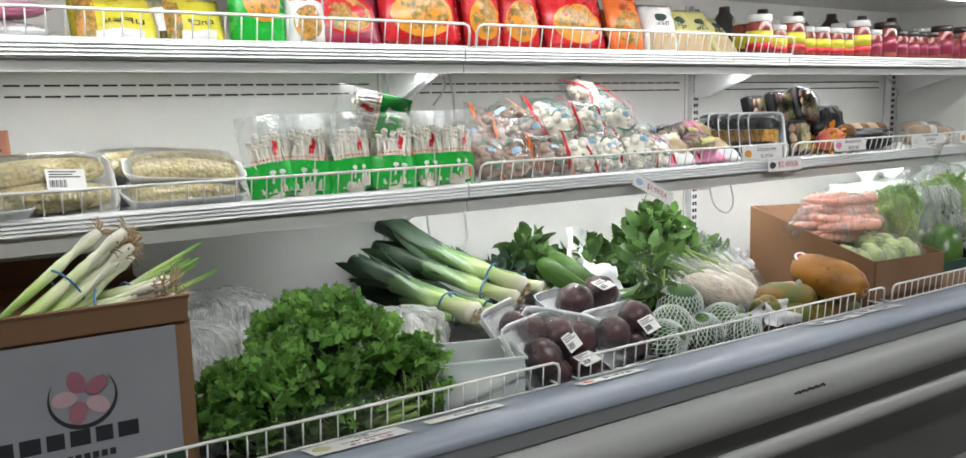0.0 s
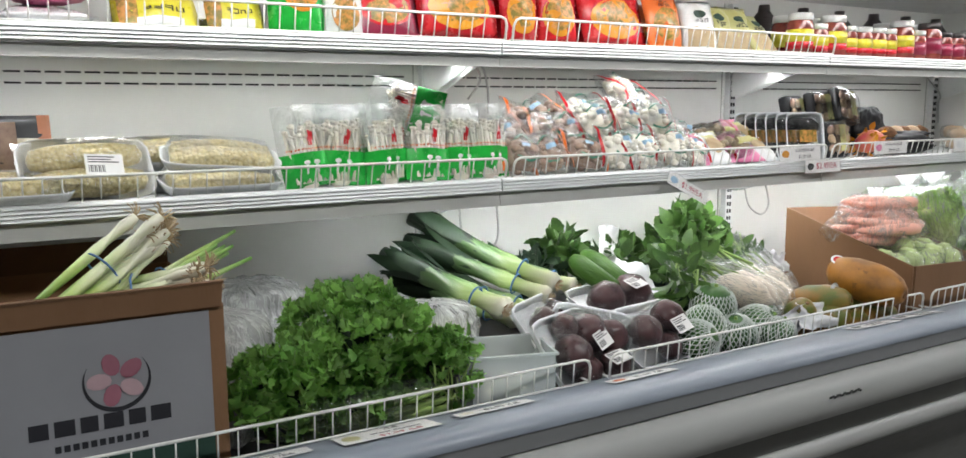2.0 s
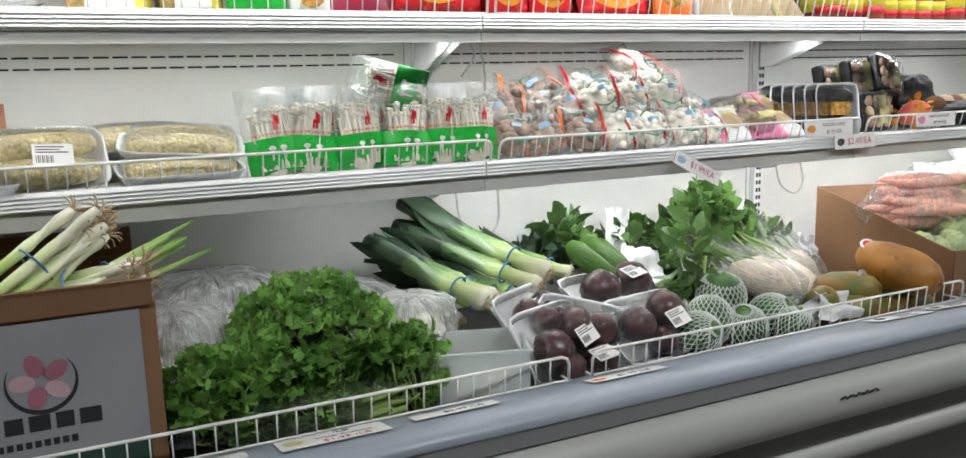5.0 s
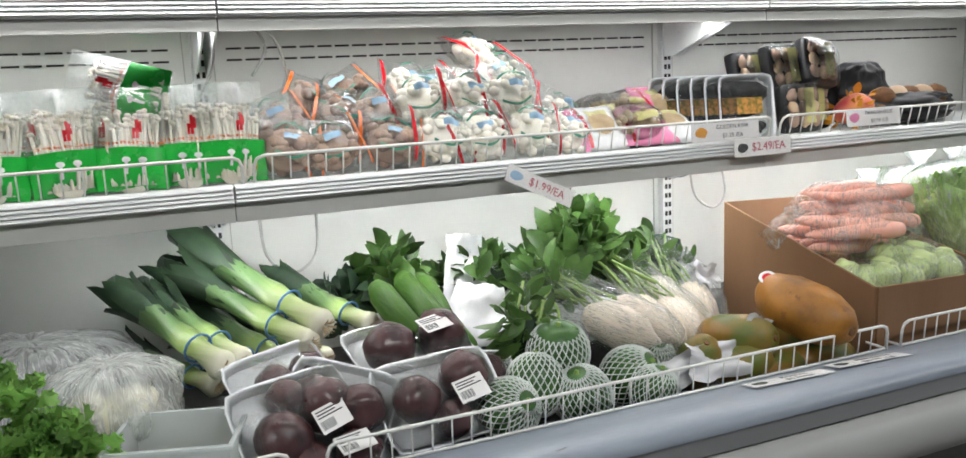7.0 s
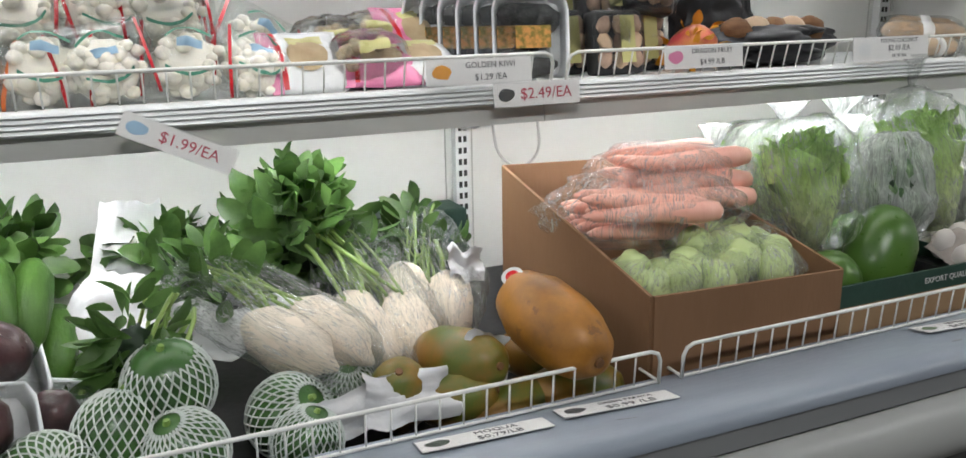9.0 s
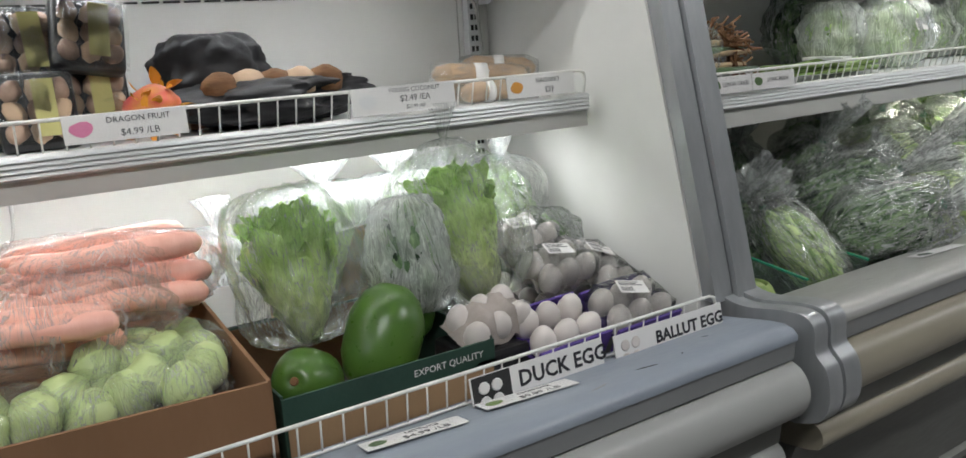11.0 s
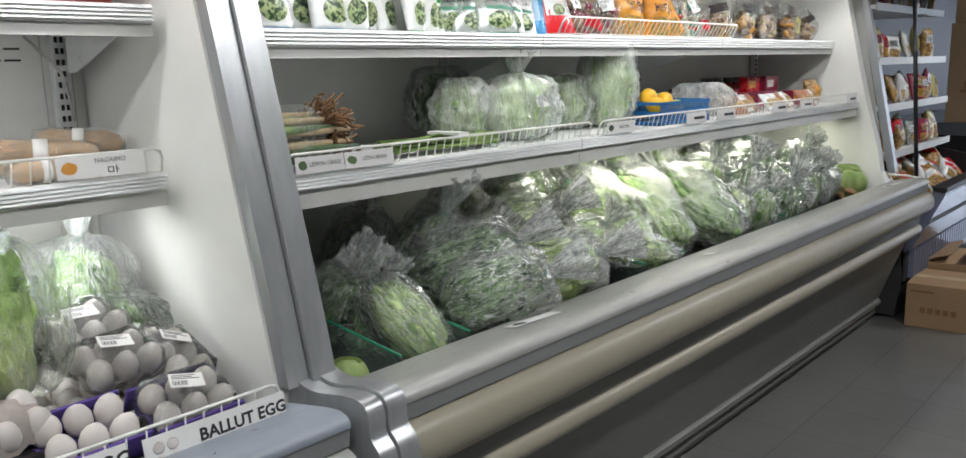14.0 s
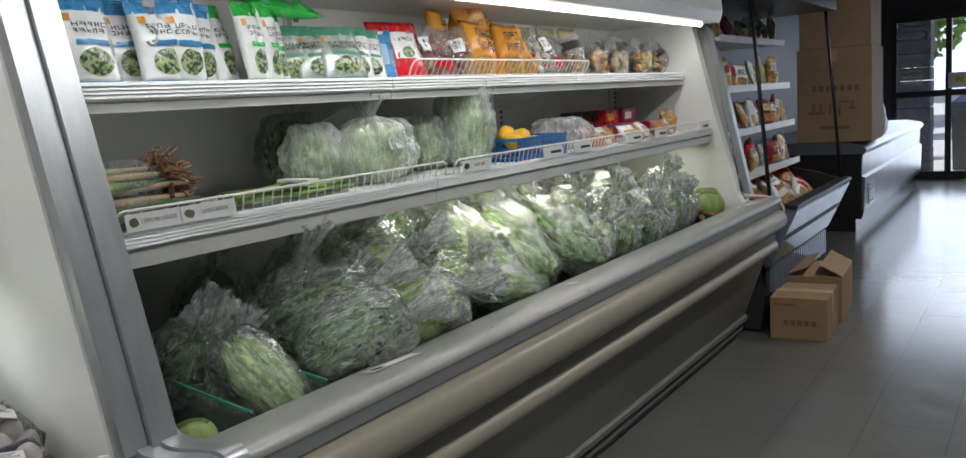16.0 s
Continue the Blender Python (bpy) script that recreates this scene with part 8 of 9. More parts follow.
for loc, w in (((4.30, 1.31, 0.7945), 0.17), ((7.10, 1.29, 0.798), 0.2), ((5.2, 1.30, 0.7965), 0.03)):
    t = thing("rim_label", "worn paper label stuck on the rim", "label", pose(*loc, -11, 0, -4), "rim labels")
    part("paper", slab(-w / 2, w / 2, -0.02, 0.02, 0, 0.001), paper, t)
    if w > 0.1:
        bm = bmesh.new()
        blob(bm, msc(-w * 0.3, 0, 0.0012, w * 0.12, 0.014, 0.0004), 10, 4, 0.4, 2)
        part("picture", bm, leaf_dark, t)

# ---- second case, middle shelf ----
M2 = 1.177
t = thing("lemongrass_bundle", "clear wrapped bundle of lemongrass with dry leaf ends", "lemongrass", pose(3.918, 1.70, M2 + 0.068) @ Matrix.Scale(1.25, 4))
rng = random.Random(90)
for k in range(22):
    part("stalk", lathe(bmesh.new(), [(0.004, -0.12), (0.008, -0.10), (0.007, 0.0), (0.004, 0.10)], 8), leek_mat if k % 3 else root_mat, t, "", True, pose(rng.uniform(-0.01, 0.01), rng.uniform(-0.055, 0.055), rng.uniform(-0.04, 0.045), rng.uniform(-6, 6), 90, rng.uniform(-10, 10)))
bm = bmesh.new()
for k in range(170):
    a = Vector((0.05, rng.uniform(-0.055, 0.055), rng.uniform(-0.045, 0.045)))
    b = a + Vector((rng.uniform(0.015, 0.065), rng.uniform(-0.04, 0.04), rng.uniform(-0.04, 0.04)))
    w1 = Vector((rng.uniform(-0.01, 0.01), rng.uniform(-0.02, 0.02), rng.uniform(-0.02, 0.02)))
    tube(bm, [a, a.lerp(b, 0.35) + w1, a.lerp(b, 0.7) - w1 * 0.6, b], 0.0026, 5)
part("dry_tangle", bm, coco_mat, t, "curling brown ends", True)
part("film", bag_skin(bmesh.new(), 0.20, 0.15, 0.12, 7.7, False, 0.15), clear_film, t, "", True, pose(-0.04, 0, -0.055))
t = thing("long_beans", "bundle of long green beans lying on the shelf", "long beans", pose(4.384, 1.70, M2 + 0.012))
for k in range(26):
    bb = tube(bmesh.new(), [(-0.20, rng.uniform(-0.05, 0.05), rng.uniform(-0.005, 0.03)), (0.0, rng.uniform(-0.05, 0.05), rng.uniform(0, 0.035)), (0.20 + rng.uniform(0, 0.05), rng.uniform(-0.05, 0.05), rng.uniform(-0.005, 0.03))], 0.0045, 6)
    part("bean", bb, leaf_light if k % 2 else stem_green, t, "", True)
part("paper_band", slab(0.02, 0.06, -0.06, 0.06, 0.032, 0.040), paper, t, "white paper band")
for i, (loc, size, rot, lm, tg) in enumerate((((4.662, 1.96, M2), (0.18, 0.15, 0.20), (0, 0, 0), leaf_dark, 0), ((4.600, 1.82, M2), (0.17, 0.15, 0.17), (0, 0, 20), leaf_light, 1), ((4.796, 1.76, M2), (0.23, 0.20, 0.24), (0, 0, 0), leaf_green, 1), ((4.931, 1.80, M2), (0.14, 0.15, 0.17), (0, 0, 0), leaf_light, 1), ((5.205, 1.88, M2), (0.17, 0.16, 0.17), (0, 0, 0), leaf_light, 0), ((5.355, 1.80, M2), (0.20, 0.18, 0.28), (0, 8, 0), leaf_green, 0))):
    veg_bag("clear bag of green herbs on the middle shelf", loc, size, rot, 140 + i, leaf_light if i else lm, "leaf", bool(tg), i == 2, milky_film if i else None, "bags of herbs", 1.15)
t = thing("blue_basket", "blue plastic basket of yellow lemons on the shelf", "basket", pose(5.655, 1.72, M2))
bm = bmesh.new()
w, d, h = 0.19, 0.085, 0.085
for z in (0.0, h - 0.012, h * 0.45):
    for a in ((-w, w, -d, -d + 0.004), (-w, w, d - 0.004, d), (-w, -w + 0.004, -d, d), (w - 0.004, w, -d, d)):
        block(bm, *a, z, z + 0.012)
block(bm, -w, w, -d, d, 0, 0.004)
part("frame", bm, blue_plastic, t)
slat = None
for i in range(28):
    for s in (-1, 1):
        m = pose(-w + 0.0135 * i + 0.006, s * (d - 0.002), 0.004)
        if slat is None:
            slat = part("slat", slab(-0.003, 0.003, -0.0015, 0.0015, 0, h - 0.006), blue_plastic, t, m=m)
        else:
            piece("slat", slat.data, t, m)
for i, (x, y, z, mt) in enumerate(((-0.10, 0.02, 0.10, lemon_mat), (-0.05, -0.02, 0.085, lemon_mat), (-0.02, 0.03, 0.08, guava_mat), (-0.13, -0.03, 0.07, lemon_mat), (0.05, 0, 0.05, lemon_mat), (0.11, 0.02, 0.05, guava_mat))):
    lm_ = thing("lemon", "ripe yellow lemon in the blue basket" if mt is lemon_mat else "green lime in the blue basket", "lemon", pose(5.655 + x, 1.72 + y, M2 + z, 0, 70, i * 40), "lemons")
    part("fruit", lathe(bmesh.new(), [(0.004, -0.042), (0.018, -0.034), (0.031, -0.012), (0.032, 0.010), (0.018, 0.032), (0.005, 0.042)], 14), mt, lm_, "", True)
t = thing("white_bag", "white translucent shopping bag lying on the shelf", "plastic bag", pose(6.055, 1.78, M2))
part("bag", bag_skin(bmesh.new(), 0.34, 0.22, 0.14, 3.9, False, 0.3), milky_film, t, "", True)
for i in range(11):
    jar("dark jar with a dark lid at the shelf back", (6.23 + 0.085 * i, 2.0 - 0.008 * i, M2), 0.034, 0.15 if i > 2 else 0.11, lid_dark, (("label", print_yellow if i % 3 == 1 else print_maroon, 0.25, 0.62),), "jars on the middle shelf")
t = None
for i, (x, y, z, w, mt) in enumerate(((6.78, 1.92, 0.0, 0.15, print_maroon), (6.95, 1.90, 0.0, 0.15, print_pink), (6.80, 1.92, 0.075, 0.15, print_red), (6.97, 1.90, 0.075, 0.15, print_maroon), (7.10, 1.82, 0.0, 0.11, print_maroon))):
    t = thing("small_box", "red and maroon printed food box on the shelf", "box", pose(x, y, M2 + z), "small boxes")
    part("box", block(bmesh.new(), -w / 2, w / 2, -0.04, 0.04, 0, 0.073, 0.002), mt, t)
    part("label", slab(-w * 0.4, w * 0.1, -0.0412, -0.0402, 0.02, 0.055), print_white if i % 2 else print_gold, t)
for i in range(8):
    pouch("snack_packet", "small brown and white packet leaning on the shelf", "packet", (6.18 + 0.13 * i, 1.66 + 0.02 * (i % 3), M2), (0.13, 0.10, 0.03), (-40, 0, 10 * (i % 3) - 10), print_white if i % 2 else print_brown, [("picture", nut_mix, 0.15, 0.85, 0.2, 0.6)], "small packets", 80 + i)
pouch("nut_bag", "clear bag of mixed nuts at the shelf end", "packet", (7.24, 1.74, M2), (0.16, 0.13, 0.07), (-20, 0, 0), nut_mix, [("label", print_gold, 0.3, 0.7, 0.3, 0.7)], "nut bags", 3)
UP2 = (84, 0, 0)
price_tag(["LEMON GRASS"], (3.868, 1.548, 1.204), UP2, 0.13, 0.036, "price tag for lemon grass on the wire front", leaf_green, [0.013])
price_tag(["LONG BEAN"], (4.008, 1.548, 1.204), UP2, 0.145, 0.036, "price tag for long bean on the wire front", leaf_green, [0.013])
price_tag(["BABY DILL"], (5.065, 1.548, 1.204), UP2, 0.165, 0.036, "price tag for baby dill on the wire front", leaf_dark, [0.013])
for x in (5.74, 5.50, 6.25, 6.55, 7.15):
    t = thing("price_tag", "small unreadable price tag on the wire front", "price tag", pose(x + 0.07, 1.548, 1.204, *UP2), "price tags")
    part("card", slab(-0.075, 0.075, -0.02, 0.02, 0, 0.0012), paper, t)
    part("printed_line", slab(-0.02, 0.06, -0.006, 0.004, 0.0013, 0.0017), ink, t)
for x in (3.84,):
    t = thing("worn_sticker", "worn orange sticker on the shelf valance", "sticker", pose(x + 0.05, 1.575, 1.126, 90, 0, 0))
    part("sticker", slab(-0.018, 0.018, -0.016, 0.016, 0, 0.001), card_pale, t)

# ---- second case, top shelf ----
T2 = 1.491
def sea(label, x0, x1, y, bandm, seed, lean=-10, h=0.21, body=None, rz=0):
    return pouch("seaweed_pouch", label, "seaweed pouch", ((x0 + x1) / 2, y, T2), (x1 - x0, h, 0.045), (lean, 0, rz), body or print_white, [("top_print", bandm, 0.0, 1.0, 0.80, 1.0), ("edge_print", bandm, 0.0, 1.0, 0.0, 0.04), ("o", "picture", seaweed_pic, 0.55, 0.24, 0.32, 0.15), ("banner", bandm, 0.25, 0.9, 0.42, 0.48), ("orange_mark", print_gold, 0.12, 0.26, 0.68, 0.76)] + bars(0.22, 0.88, 0.54, 0.68, 2), "seaweed pouches", seed)


BL = "white and blue printed seaweed pouch on the top shelf"
GRN = "white and green printed seaweed pouch on the top shelf"
sea(BL, 3.845, 3.980, 1.765, print_blue, 1.1)
sea(BL, 3.975, 4.095, 1.82, print_blue, 2.2)
sea(BL, 4.035, 4.165, 1.775, print_blue, 3.3, -12)
sea(BL, 4.105, 4.220, 1.768, print_blue, 4.4)
sea(BL, 4.205, 4.305, 1.82, print_blue, 5.5)
for k in range(4):
    sea(BL, 3.865 + 0.12 * k, 3.985 + 0.12 * k, 1.93, print_blue, 6 + k)
for k, (a, b, y) in enumerate(((4.285, 4.375, 1.83), (4.345, 4.435, 1.775), (4.420, 4.500, 1.775), (4.485, 4.575, 1.82))):
    sea(GRN, a, b, y, print_green, 11 + k, -12, 0.22, None, 10)
for k in range(3):
    sea("silver-grey printed seaweed pouch on the top shelf", 4.515 + 0.07 * k, 4.665 + 0.07 * k, 1.83 - 0.028 * k, print_dkgreen, 15.3 + k, -20, 0.18, print_grey, -16)
for k in range(2):
    sea(GRN, 4.765 + 0.06 * k, 4.855 + 0.06 * k, 1.78, print_dkgreen, 18 + k, -24, 0.18, None, -30)
pouch("blue_pouch", "blue silver pouch leaning on its neighbours", "packet", (4.925, 1.79, T2), (0.10, 0.18, 0.04), (-24, 0, -34), print_blue, [("label", print_sky, 0.2, 0.8, 0.3, 0.7)], "pouches", 9)
for k in range(2):
    pouch("red_pouch", "red and white printed seaweed pouch", "packet", (4.995 + 0.06 * k, 1.80 - 0.02 * k, T2), (0.15, 0.20, 0.04), (-14, 0, -10), print_red, [("white_panel", print_white, 0.12, 0.88, 0.35, 0.82), ("o", "picture", seaweed_pic, 0.5, 0.46, 0.2, 0.10)] + bars(0.25, 0.75, 0.64, 0.74, 1), "red pouches", 19 + k)
pouch("green_pouch", "green pouch lying across the tops of pouches", "packet", (4.565, 1.80, T2 + 0.205), (0.24, 0.12, 0.05), (-76, 6, -8), print_green, [("silver_panel", print_grey, 0.1, 0.6, 0.2, 0.9)], "pouches", 23)
crumple_rng = random.Random(44)


def clear_pack(name, label, category, loc, size, rot, fills, seed, prints=(), group=""):
    """A clear film bag with loose goods inside, its film crumpled and gathered at the top."""
    w, h, th = size
    rng = random.Random(seed)
    t = thing(name, label, category, pose(*loc, *rot), group)
    for k in range(26):
        a, r = rng.uniform(0, 6.28), math.sqrt(rng.uniform(0, 1))
        bm = bmesh.new()
        s_ = rng.uniform(0.011, 0.019)
        blob(bm, msc(0, 0, 0, s_, s_ * 0.7, s_ * 1.3), 7, 5, 0.3, 2, k)
        part("piece", bm, fills[k % len(fills)], t, "", True, pose(math.cos(a) * r * w * 0.38, rng.uniform(-0.3, 0.3) * th * (1 - r * r) ** 0.5, h * 0.36 + math.sin(a) * r * h * 0.30, rng.uniform(0, 90), rng.uniform(0, 180), 0))
    f = pillow(w, h, th * 1.2, seed * 1.3, 0.1)
    pb = bmesh.new()
    patch(pb, f, 0, 1, 0, 1, -1, 0, 14, 14)
    patch(pb, f, 0, 1, 0, 1, 1, 0, 14, 14)
    part("bag", pb, clear_film, t, "crumpled clear bag", True)
    for i, p in enumerate(prints):
        pb = bmesh.new()
        if p[0] == "g":
            strokes(pb, f, *p[3:], 0.003 + 0.0008 * i, seed)
            part(p[1], pb, p[2], t, "", True)
        else:
            patch(pb, f, p[2], p[3], p[4], p[5], -1, 0.003 + 0.0008 * i)
            part(p[0], pb, p[1], t, "", True)
    return t


for k, (x, y) in enumerate(((5.145, 1.79), (5.245, 1.80), (5.345, 1.78), (5.215, 1.90), (5.965, 1.78), (6.065, 1.80), (6.025, 1.90))):
    clear_pack("snack_bag", "clear bag of dark red dried snacks" if k < 4 else "clear bag of red and green dried snacks", "snack bag", (x, y, T2), (0.15, 0.19 + 0.03 * (k > 3), 0.07), (-16, crumple_rng.uniform(-16, 16), crumple_rng.uniform(-24, 24)), (print_maroon, coco_mat, shimeji_brown) if k < 4 else (print_red, white_veg, print_dkgreen), 70 + k, [("label", print_white, 0.3, 0.7, 0.45, 0.72), ("g", "lettering", ink, 0.34, 0.66, 0.5, 0.68, 2)] if k % 2 == 0 else [("label", print_red, 0.2, 0.8, 0.15, 0.3)], "clear snack bags")
for k, (x, y, z) in enumerate(((5.465, 1.79, 0), (5.585, 1.80, 0.0), (5.705, 1.79, 0.0), (5.835, 1.80, 0.0), (5.515, 1.90, 0.04), (5.665, 1.91, 0.05), (5.805, 1.91, 0.04), (5.405, 1.89, 0.05), (5.595, 1.86, 0.15))):
    pouch("snack_bag", "glossy orange bag of dried snacks with dark lettering", "snack bag", (x, y, T2 + z), (0.16, 0.215, 0.085), (-14, crumple_rng.uniform(-24, 24), crumple_rng.uniform(-24, 24)), print_gold, [("clear_panel", food_mix, 0.24, 0.78, 0.06, 0.36)] + bars(0.26, 0.74, 0.42, 0.86, 2), "orange snack bags", 61 + k * 2.3)
for k in range(13):
    clear_pack("nut_bag", "crumpled clear bag of mixed nuts with dark print", "nut bag", (6.27 + 0.083 * k, 1.79 + 0.05 * (k % 3), T2), (0.16, 0.20, 0.08), (-16, crumple_rng.uniform(-24, 24), crumple_rng.uniform(-30, 30)), ((nut_mix, coco_mat, nagaimo_mat), (nut_mix, print_gold, coco_mat))[k % 2], 90 + k, [("dark_band", lid_dark, 0.1, 0.9, 0.60, 0.80)] if k % 3 == 0 else ([("label", print_olive, 0.3, 0.7, 0.2, 0.6)] if k % 3 == 1 else []), "nut bags")
for k in range(3):
    pouch("olive_pouch", "dark olive pouch at the back of the shelf", "packet", (6.15 + 0.2 * k, 1.98, T2), (0.18, 0.24, 0.06), (-6, 0, 0), print_olive, [("picture", nut_mix, 0.2, 0.8, 0.3, 0.8)], "pouches", 50 + k)
# hook hanging from the canopy
t = thing("metal_hook", "grey metal hook hanging from the canopy", "hook", pose(3.955, 1.60, 1.60))
bm = bmesh.new()
tube(bm, [(0, 0, 0.145), (0, 0, 0.03)], 0.004, 8)
tube(bm, [(0.012 * math.sin(a / 10 * 4.6), 0, 0.02 - 0.012 - 0.018 * a / 10 - 0.014 * (1 - math.cos(a / 10 * 4.6))) for a in range(11)], 0.0038, 8)
part("hook", bm, trim_metal, t, "", True)
part("clip", slab(-0.012, 0.012, -0.004, 0.004, 0.045, 0.10), band_grey, t)

# ---- end display with black trough ----
EX0, EX1 = 7.53, 8.95
ed = thing("snack_display", "black open display with shelves of snacks and a trough", "display case", pose(8.2, 1.5, 0))
o = pose(-8.2, -1.5, 0)
part("back_panel", slab(EX0, EX1, 2.12, 2.18, 0, 1.95), black_metal, ed, m=o)
part("base", prism(bmesh.new(), [(1.36, 0.02), (1.33, 0.25), (1.36, 0.42), (2.12, 0.42), (2.12, 0.02)], EX0, EX1), slot_dark, ed, m=o)
part("trough_front", prism(bmesh.new(), [(1.165, 0.735), (1.15, 0.72), (1.15, 0.70), (1.29, 0.40), (1.33, 0.38), (1.33, 0.42), (1.20, 0.73)], EX0 - 0.02, EX1), trough_blue, ed, "scuffed trough panel, bluish sheen in its colour", m=o)
part("trough_rim", prism(bmesh.new(), [(1.145, 0.742), (1.138, 0.728), (1.148, 0.715), (1.21, 0.725), (1.215, 0.745)], EX0 - 0.03, EX1 + 0.02), black_plastic, ed, "", m=o)
part("trough_end", prism(bmesh.new(), [(1.15, 0.72), (1.36, 0.38), (2.12, 0.38), (2.12, 0.95), (1.75, 0.86), (1.35, 0.78)], EX1 - 0.03, EX1), black_plastic, ed, m=o)
part("trough_floor", prism(bmesh.new(), [(1.20, 0.60), (2.12, 0.70), (2.12, 0.64), (1.22, 0.54)], EX0, EX1 - 0.03), black_plastic, ed, m=o)
grille = None
for i in range(24):
    m = o @ pose(EX0 + 0.05 + i * 0.055, 1.30, 0.23)
    if grille is None:
        grille = part("grille_slat", slab(0, 0.022, -0.01, 0.02, 0, 0.16), trough_blue, ed, m=m)
    else:
        piece("grille_slat", grille.data, ed, m)
part("grille_frame", slab(EX0, EX1 - 0.1, 1.318, 1.33, 0.22, 0.40), slot_dark, ed, m=o)
part("side_frame", prism(bmesh.new(), [(1.44, 0.80), (1.60, 1.55), (1.635, 1.70), (1.68, 1.745), (1.74, 1.75), (1.74, 1.78), (1.66, 1.775), (1.60, 1.72), (1.56, 1.55), (1.40, 0.80)], EX0, EX0 + 0.05), trim_metal, ed, "rounded grey side frame", m=o)
part("side_panel", prism(bmesh.new(), [(1.46, 0.80), (1.63, 1.70), (1.70, 1.75), (2.12, 1.75), (2.12, 0.80)], EX0 + 0.01, EX0 + 0.02), valance_grey, ed, "grey side panel", m=o)
part("canopy", slab(EX0 + 0.06, EX1 + 0.02, 1.23, 2.12, 1.86, 1.95), black_metal, ed, "black canopy", m=o)
for x, ya, yb in ((7.55, 1.30, 1.385), (8.92, 1.20, 1.29)):
    part("post", tube(bmesh.new(), [(x, ya, 0.74), (x, yb, 1.88)], 0.011, 8), black_metal, ed, "thin black post", True, o)
snack_rng = random.Random(8)
SCOL = [print_white, print_white, print_red, food_mix, print_olive, nut_mix, nut_mix, print_grey, print_maroon]
for z, yf in ((0.885, 1.47), (1.143, 1.50), (1.395, 1.53), (1.68, 1.56)):
    sh = part("shelf", slab(EX0 + 0.02, EX1 - 0.05, yf, 2.12, z - 0.02, z), rail_white, ed, "pale narrow shelf", m=o)
    part("price_rail", slab(EX0 + 0.02, EX1 - 0.05, yf - 0.008, yf - 0.001, z - 0.028, z + 0.012), valance_grey, sh)
    x = EX0 + 0.09
    i = 0
    while x < EX1 - 0.10:
        i += 1
        w = snack_rng.uniform(0.09, 0.16)
        body = snack_rng.choice(SCOL)
        clear = body in (food_mix, nut_mix)
        pouch("snack_bag", "small clear and printed bag of snacks on the end display", "snack bag", (x + w / 2, yf + snack_rng.uniform(0.04, 0.12), z), (w, snack_rng.uniform(0.13, 0.205), 0.05), (-snack_rng.uniform(4, 22), snack_rng.uniform(-10, 10), snack_rng.uniform(-22, 22)), body, [("label", print_white if clear else snack_rng.choice(SCOL), 0.2, 0.8, 0.5, 0.78), ("window", nut_mix if i % 2 else food_mix, 0.15, 0.85, 0.10, 0.40)] + bars(0.25, 0.75, 0.54, 0.72, 2), "display snack bags", 200 + i + z * 10)
        x += w * snack_rng.uniform(0.8, 1.05)
for i in range(30):
    body = snack_rng.choice((print_white, food_mix, print_red, nut_mix, print_grey))
    pouch("snack_bag", "clear and red bag of snacks heaped in the trough", "snack bag", (EX0 + 0.10 + 0.088 * (i % 15), 1.33 + 0.14 * (i // 15) + 0.05 * (i % 3), 0.64 + 0.06 * (i // 15) + 0.02 * (i % 2)), (0.15, 0.16, 0.06), (-snack_rng.uniform(20, 60), snack_rng.uniform(-35, 35), snack_rng.uniform(-35, 35)), body, [("label", print_red if i % 2 else print_white, 0.15, 0.85, 0.55, 0.8), ("window", nut_mix, 0.2, 0.8, 0.12, 0.45)], "trough snack bags", 260 + i)
t = thing("white_cable", "white cable looped over the end of the case rim", "cable", pose(7.40, 1.2, 0.7))
part("cable", tube(bmesh.new(), [(0.0, 0.20, 0.11), (0.012, 0.10, 0.105), (0.02, 0.03, 0.09), (0.024, -0.005, 0.04), (0.02, 0.0, -0.03), (0.0, 0.04, -0.10)], 0.006, 8), wire_white, t, "", True)

# cartons on the floor
fb = thing("floor_carton", "worn brown carton with tape on the floor", "carton", pose(7.66, 1.15, 0, 0, 0, 4), "floor cartons")
part("box", block(bmesh.new(), -0.195, 0.195, -0.15, 0.15, 0, 0.235, 0.004), card_pale, fb)
part("tape", slab(-0.03, 0.03, -0.1515, 0.1515, 0.12, 0.2375), root_mat, fb, "yellowed packing tape")
bm = bmesh.new()
for k in range(5):
    block(bm, -0.1975, -0.1955, -0.09 + 0.036 * k, -0.065 + 0.036 * k, 0.08, 0.11)
block(bm, -0.1975, -0.1955, 0.02, 0.13, 0.19, 0.2)
part("printed_panel", bm, card, fb, "faded print")
fb2 = thing("floor_carton", "open brown carton behind another on the floor", "carton", pose(8.12, 1.17, 0, 0, 0, 4), "floor cartons")
part("box", block(bmesh.new(), -0.24, 0.24, -0.16, 0.16, 0, 0.27, 0.004), card_pale, fb2)
part("flap", block(bmesh.new(), -0.24, 0.24, 0, 0.14, 0, 0.004), card_pale, fb2, "raised flap", m=pose(0, -0.16, 0.272, 28, 0, 0))
part("flap", block(bmesh.new(), -0.24, 0.24, -0.14, 0, 0, 0.004), card_pale, fb2, "raised flap", m=pose(0, 0.16, 0.272, -20, 0, 0))

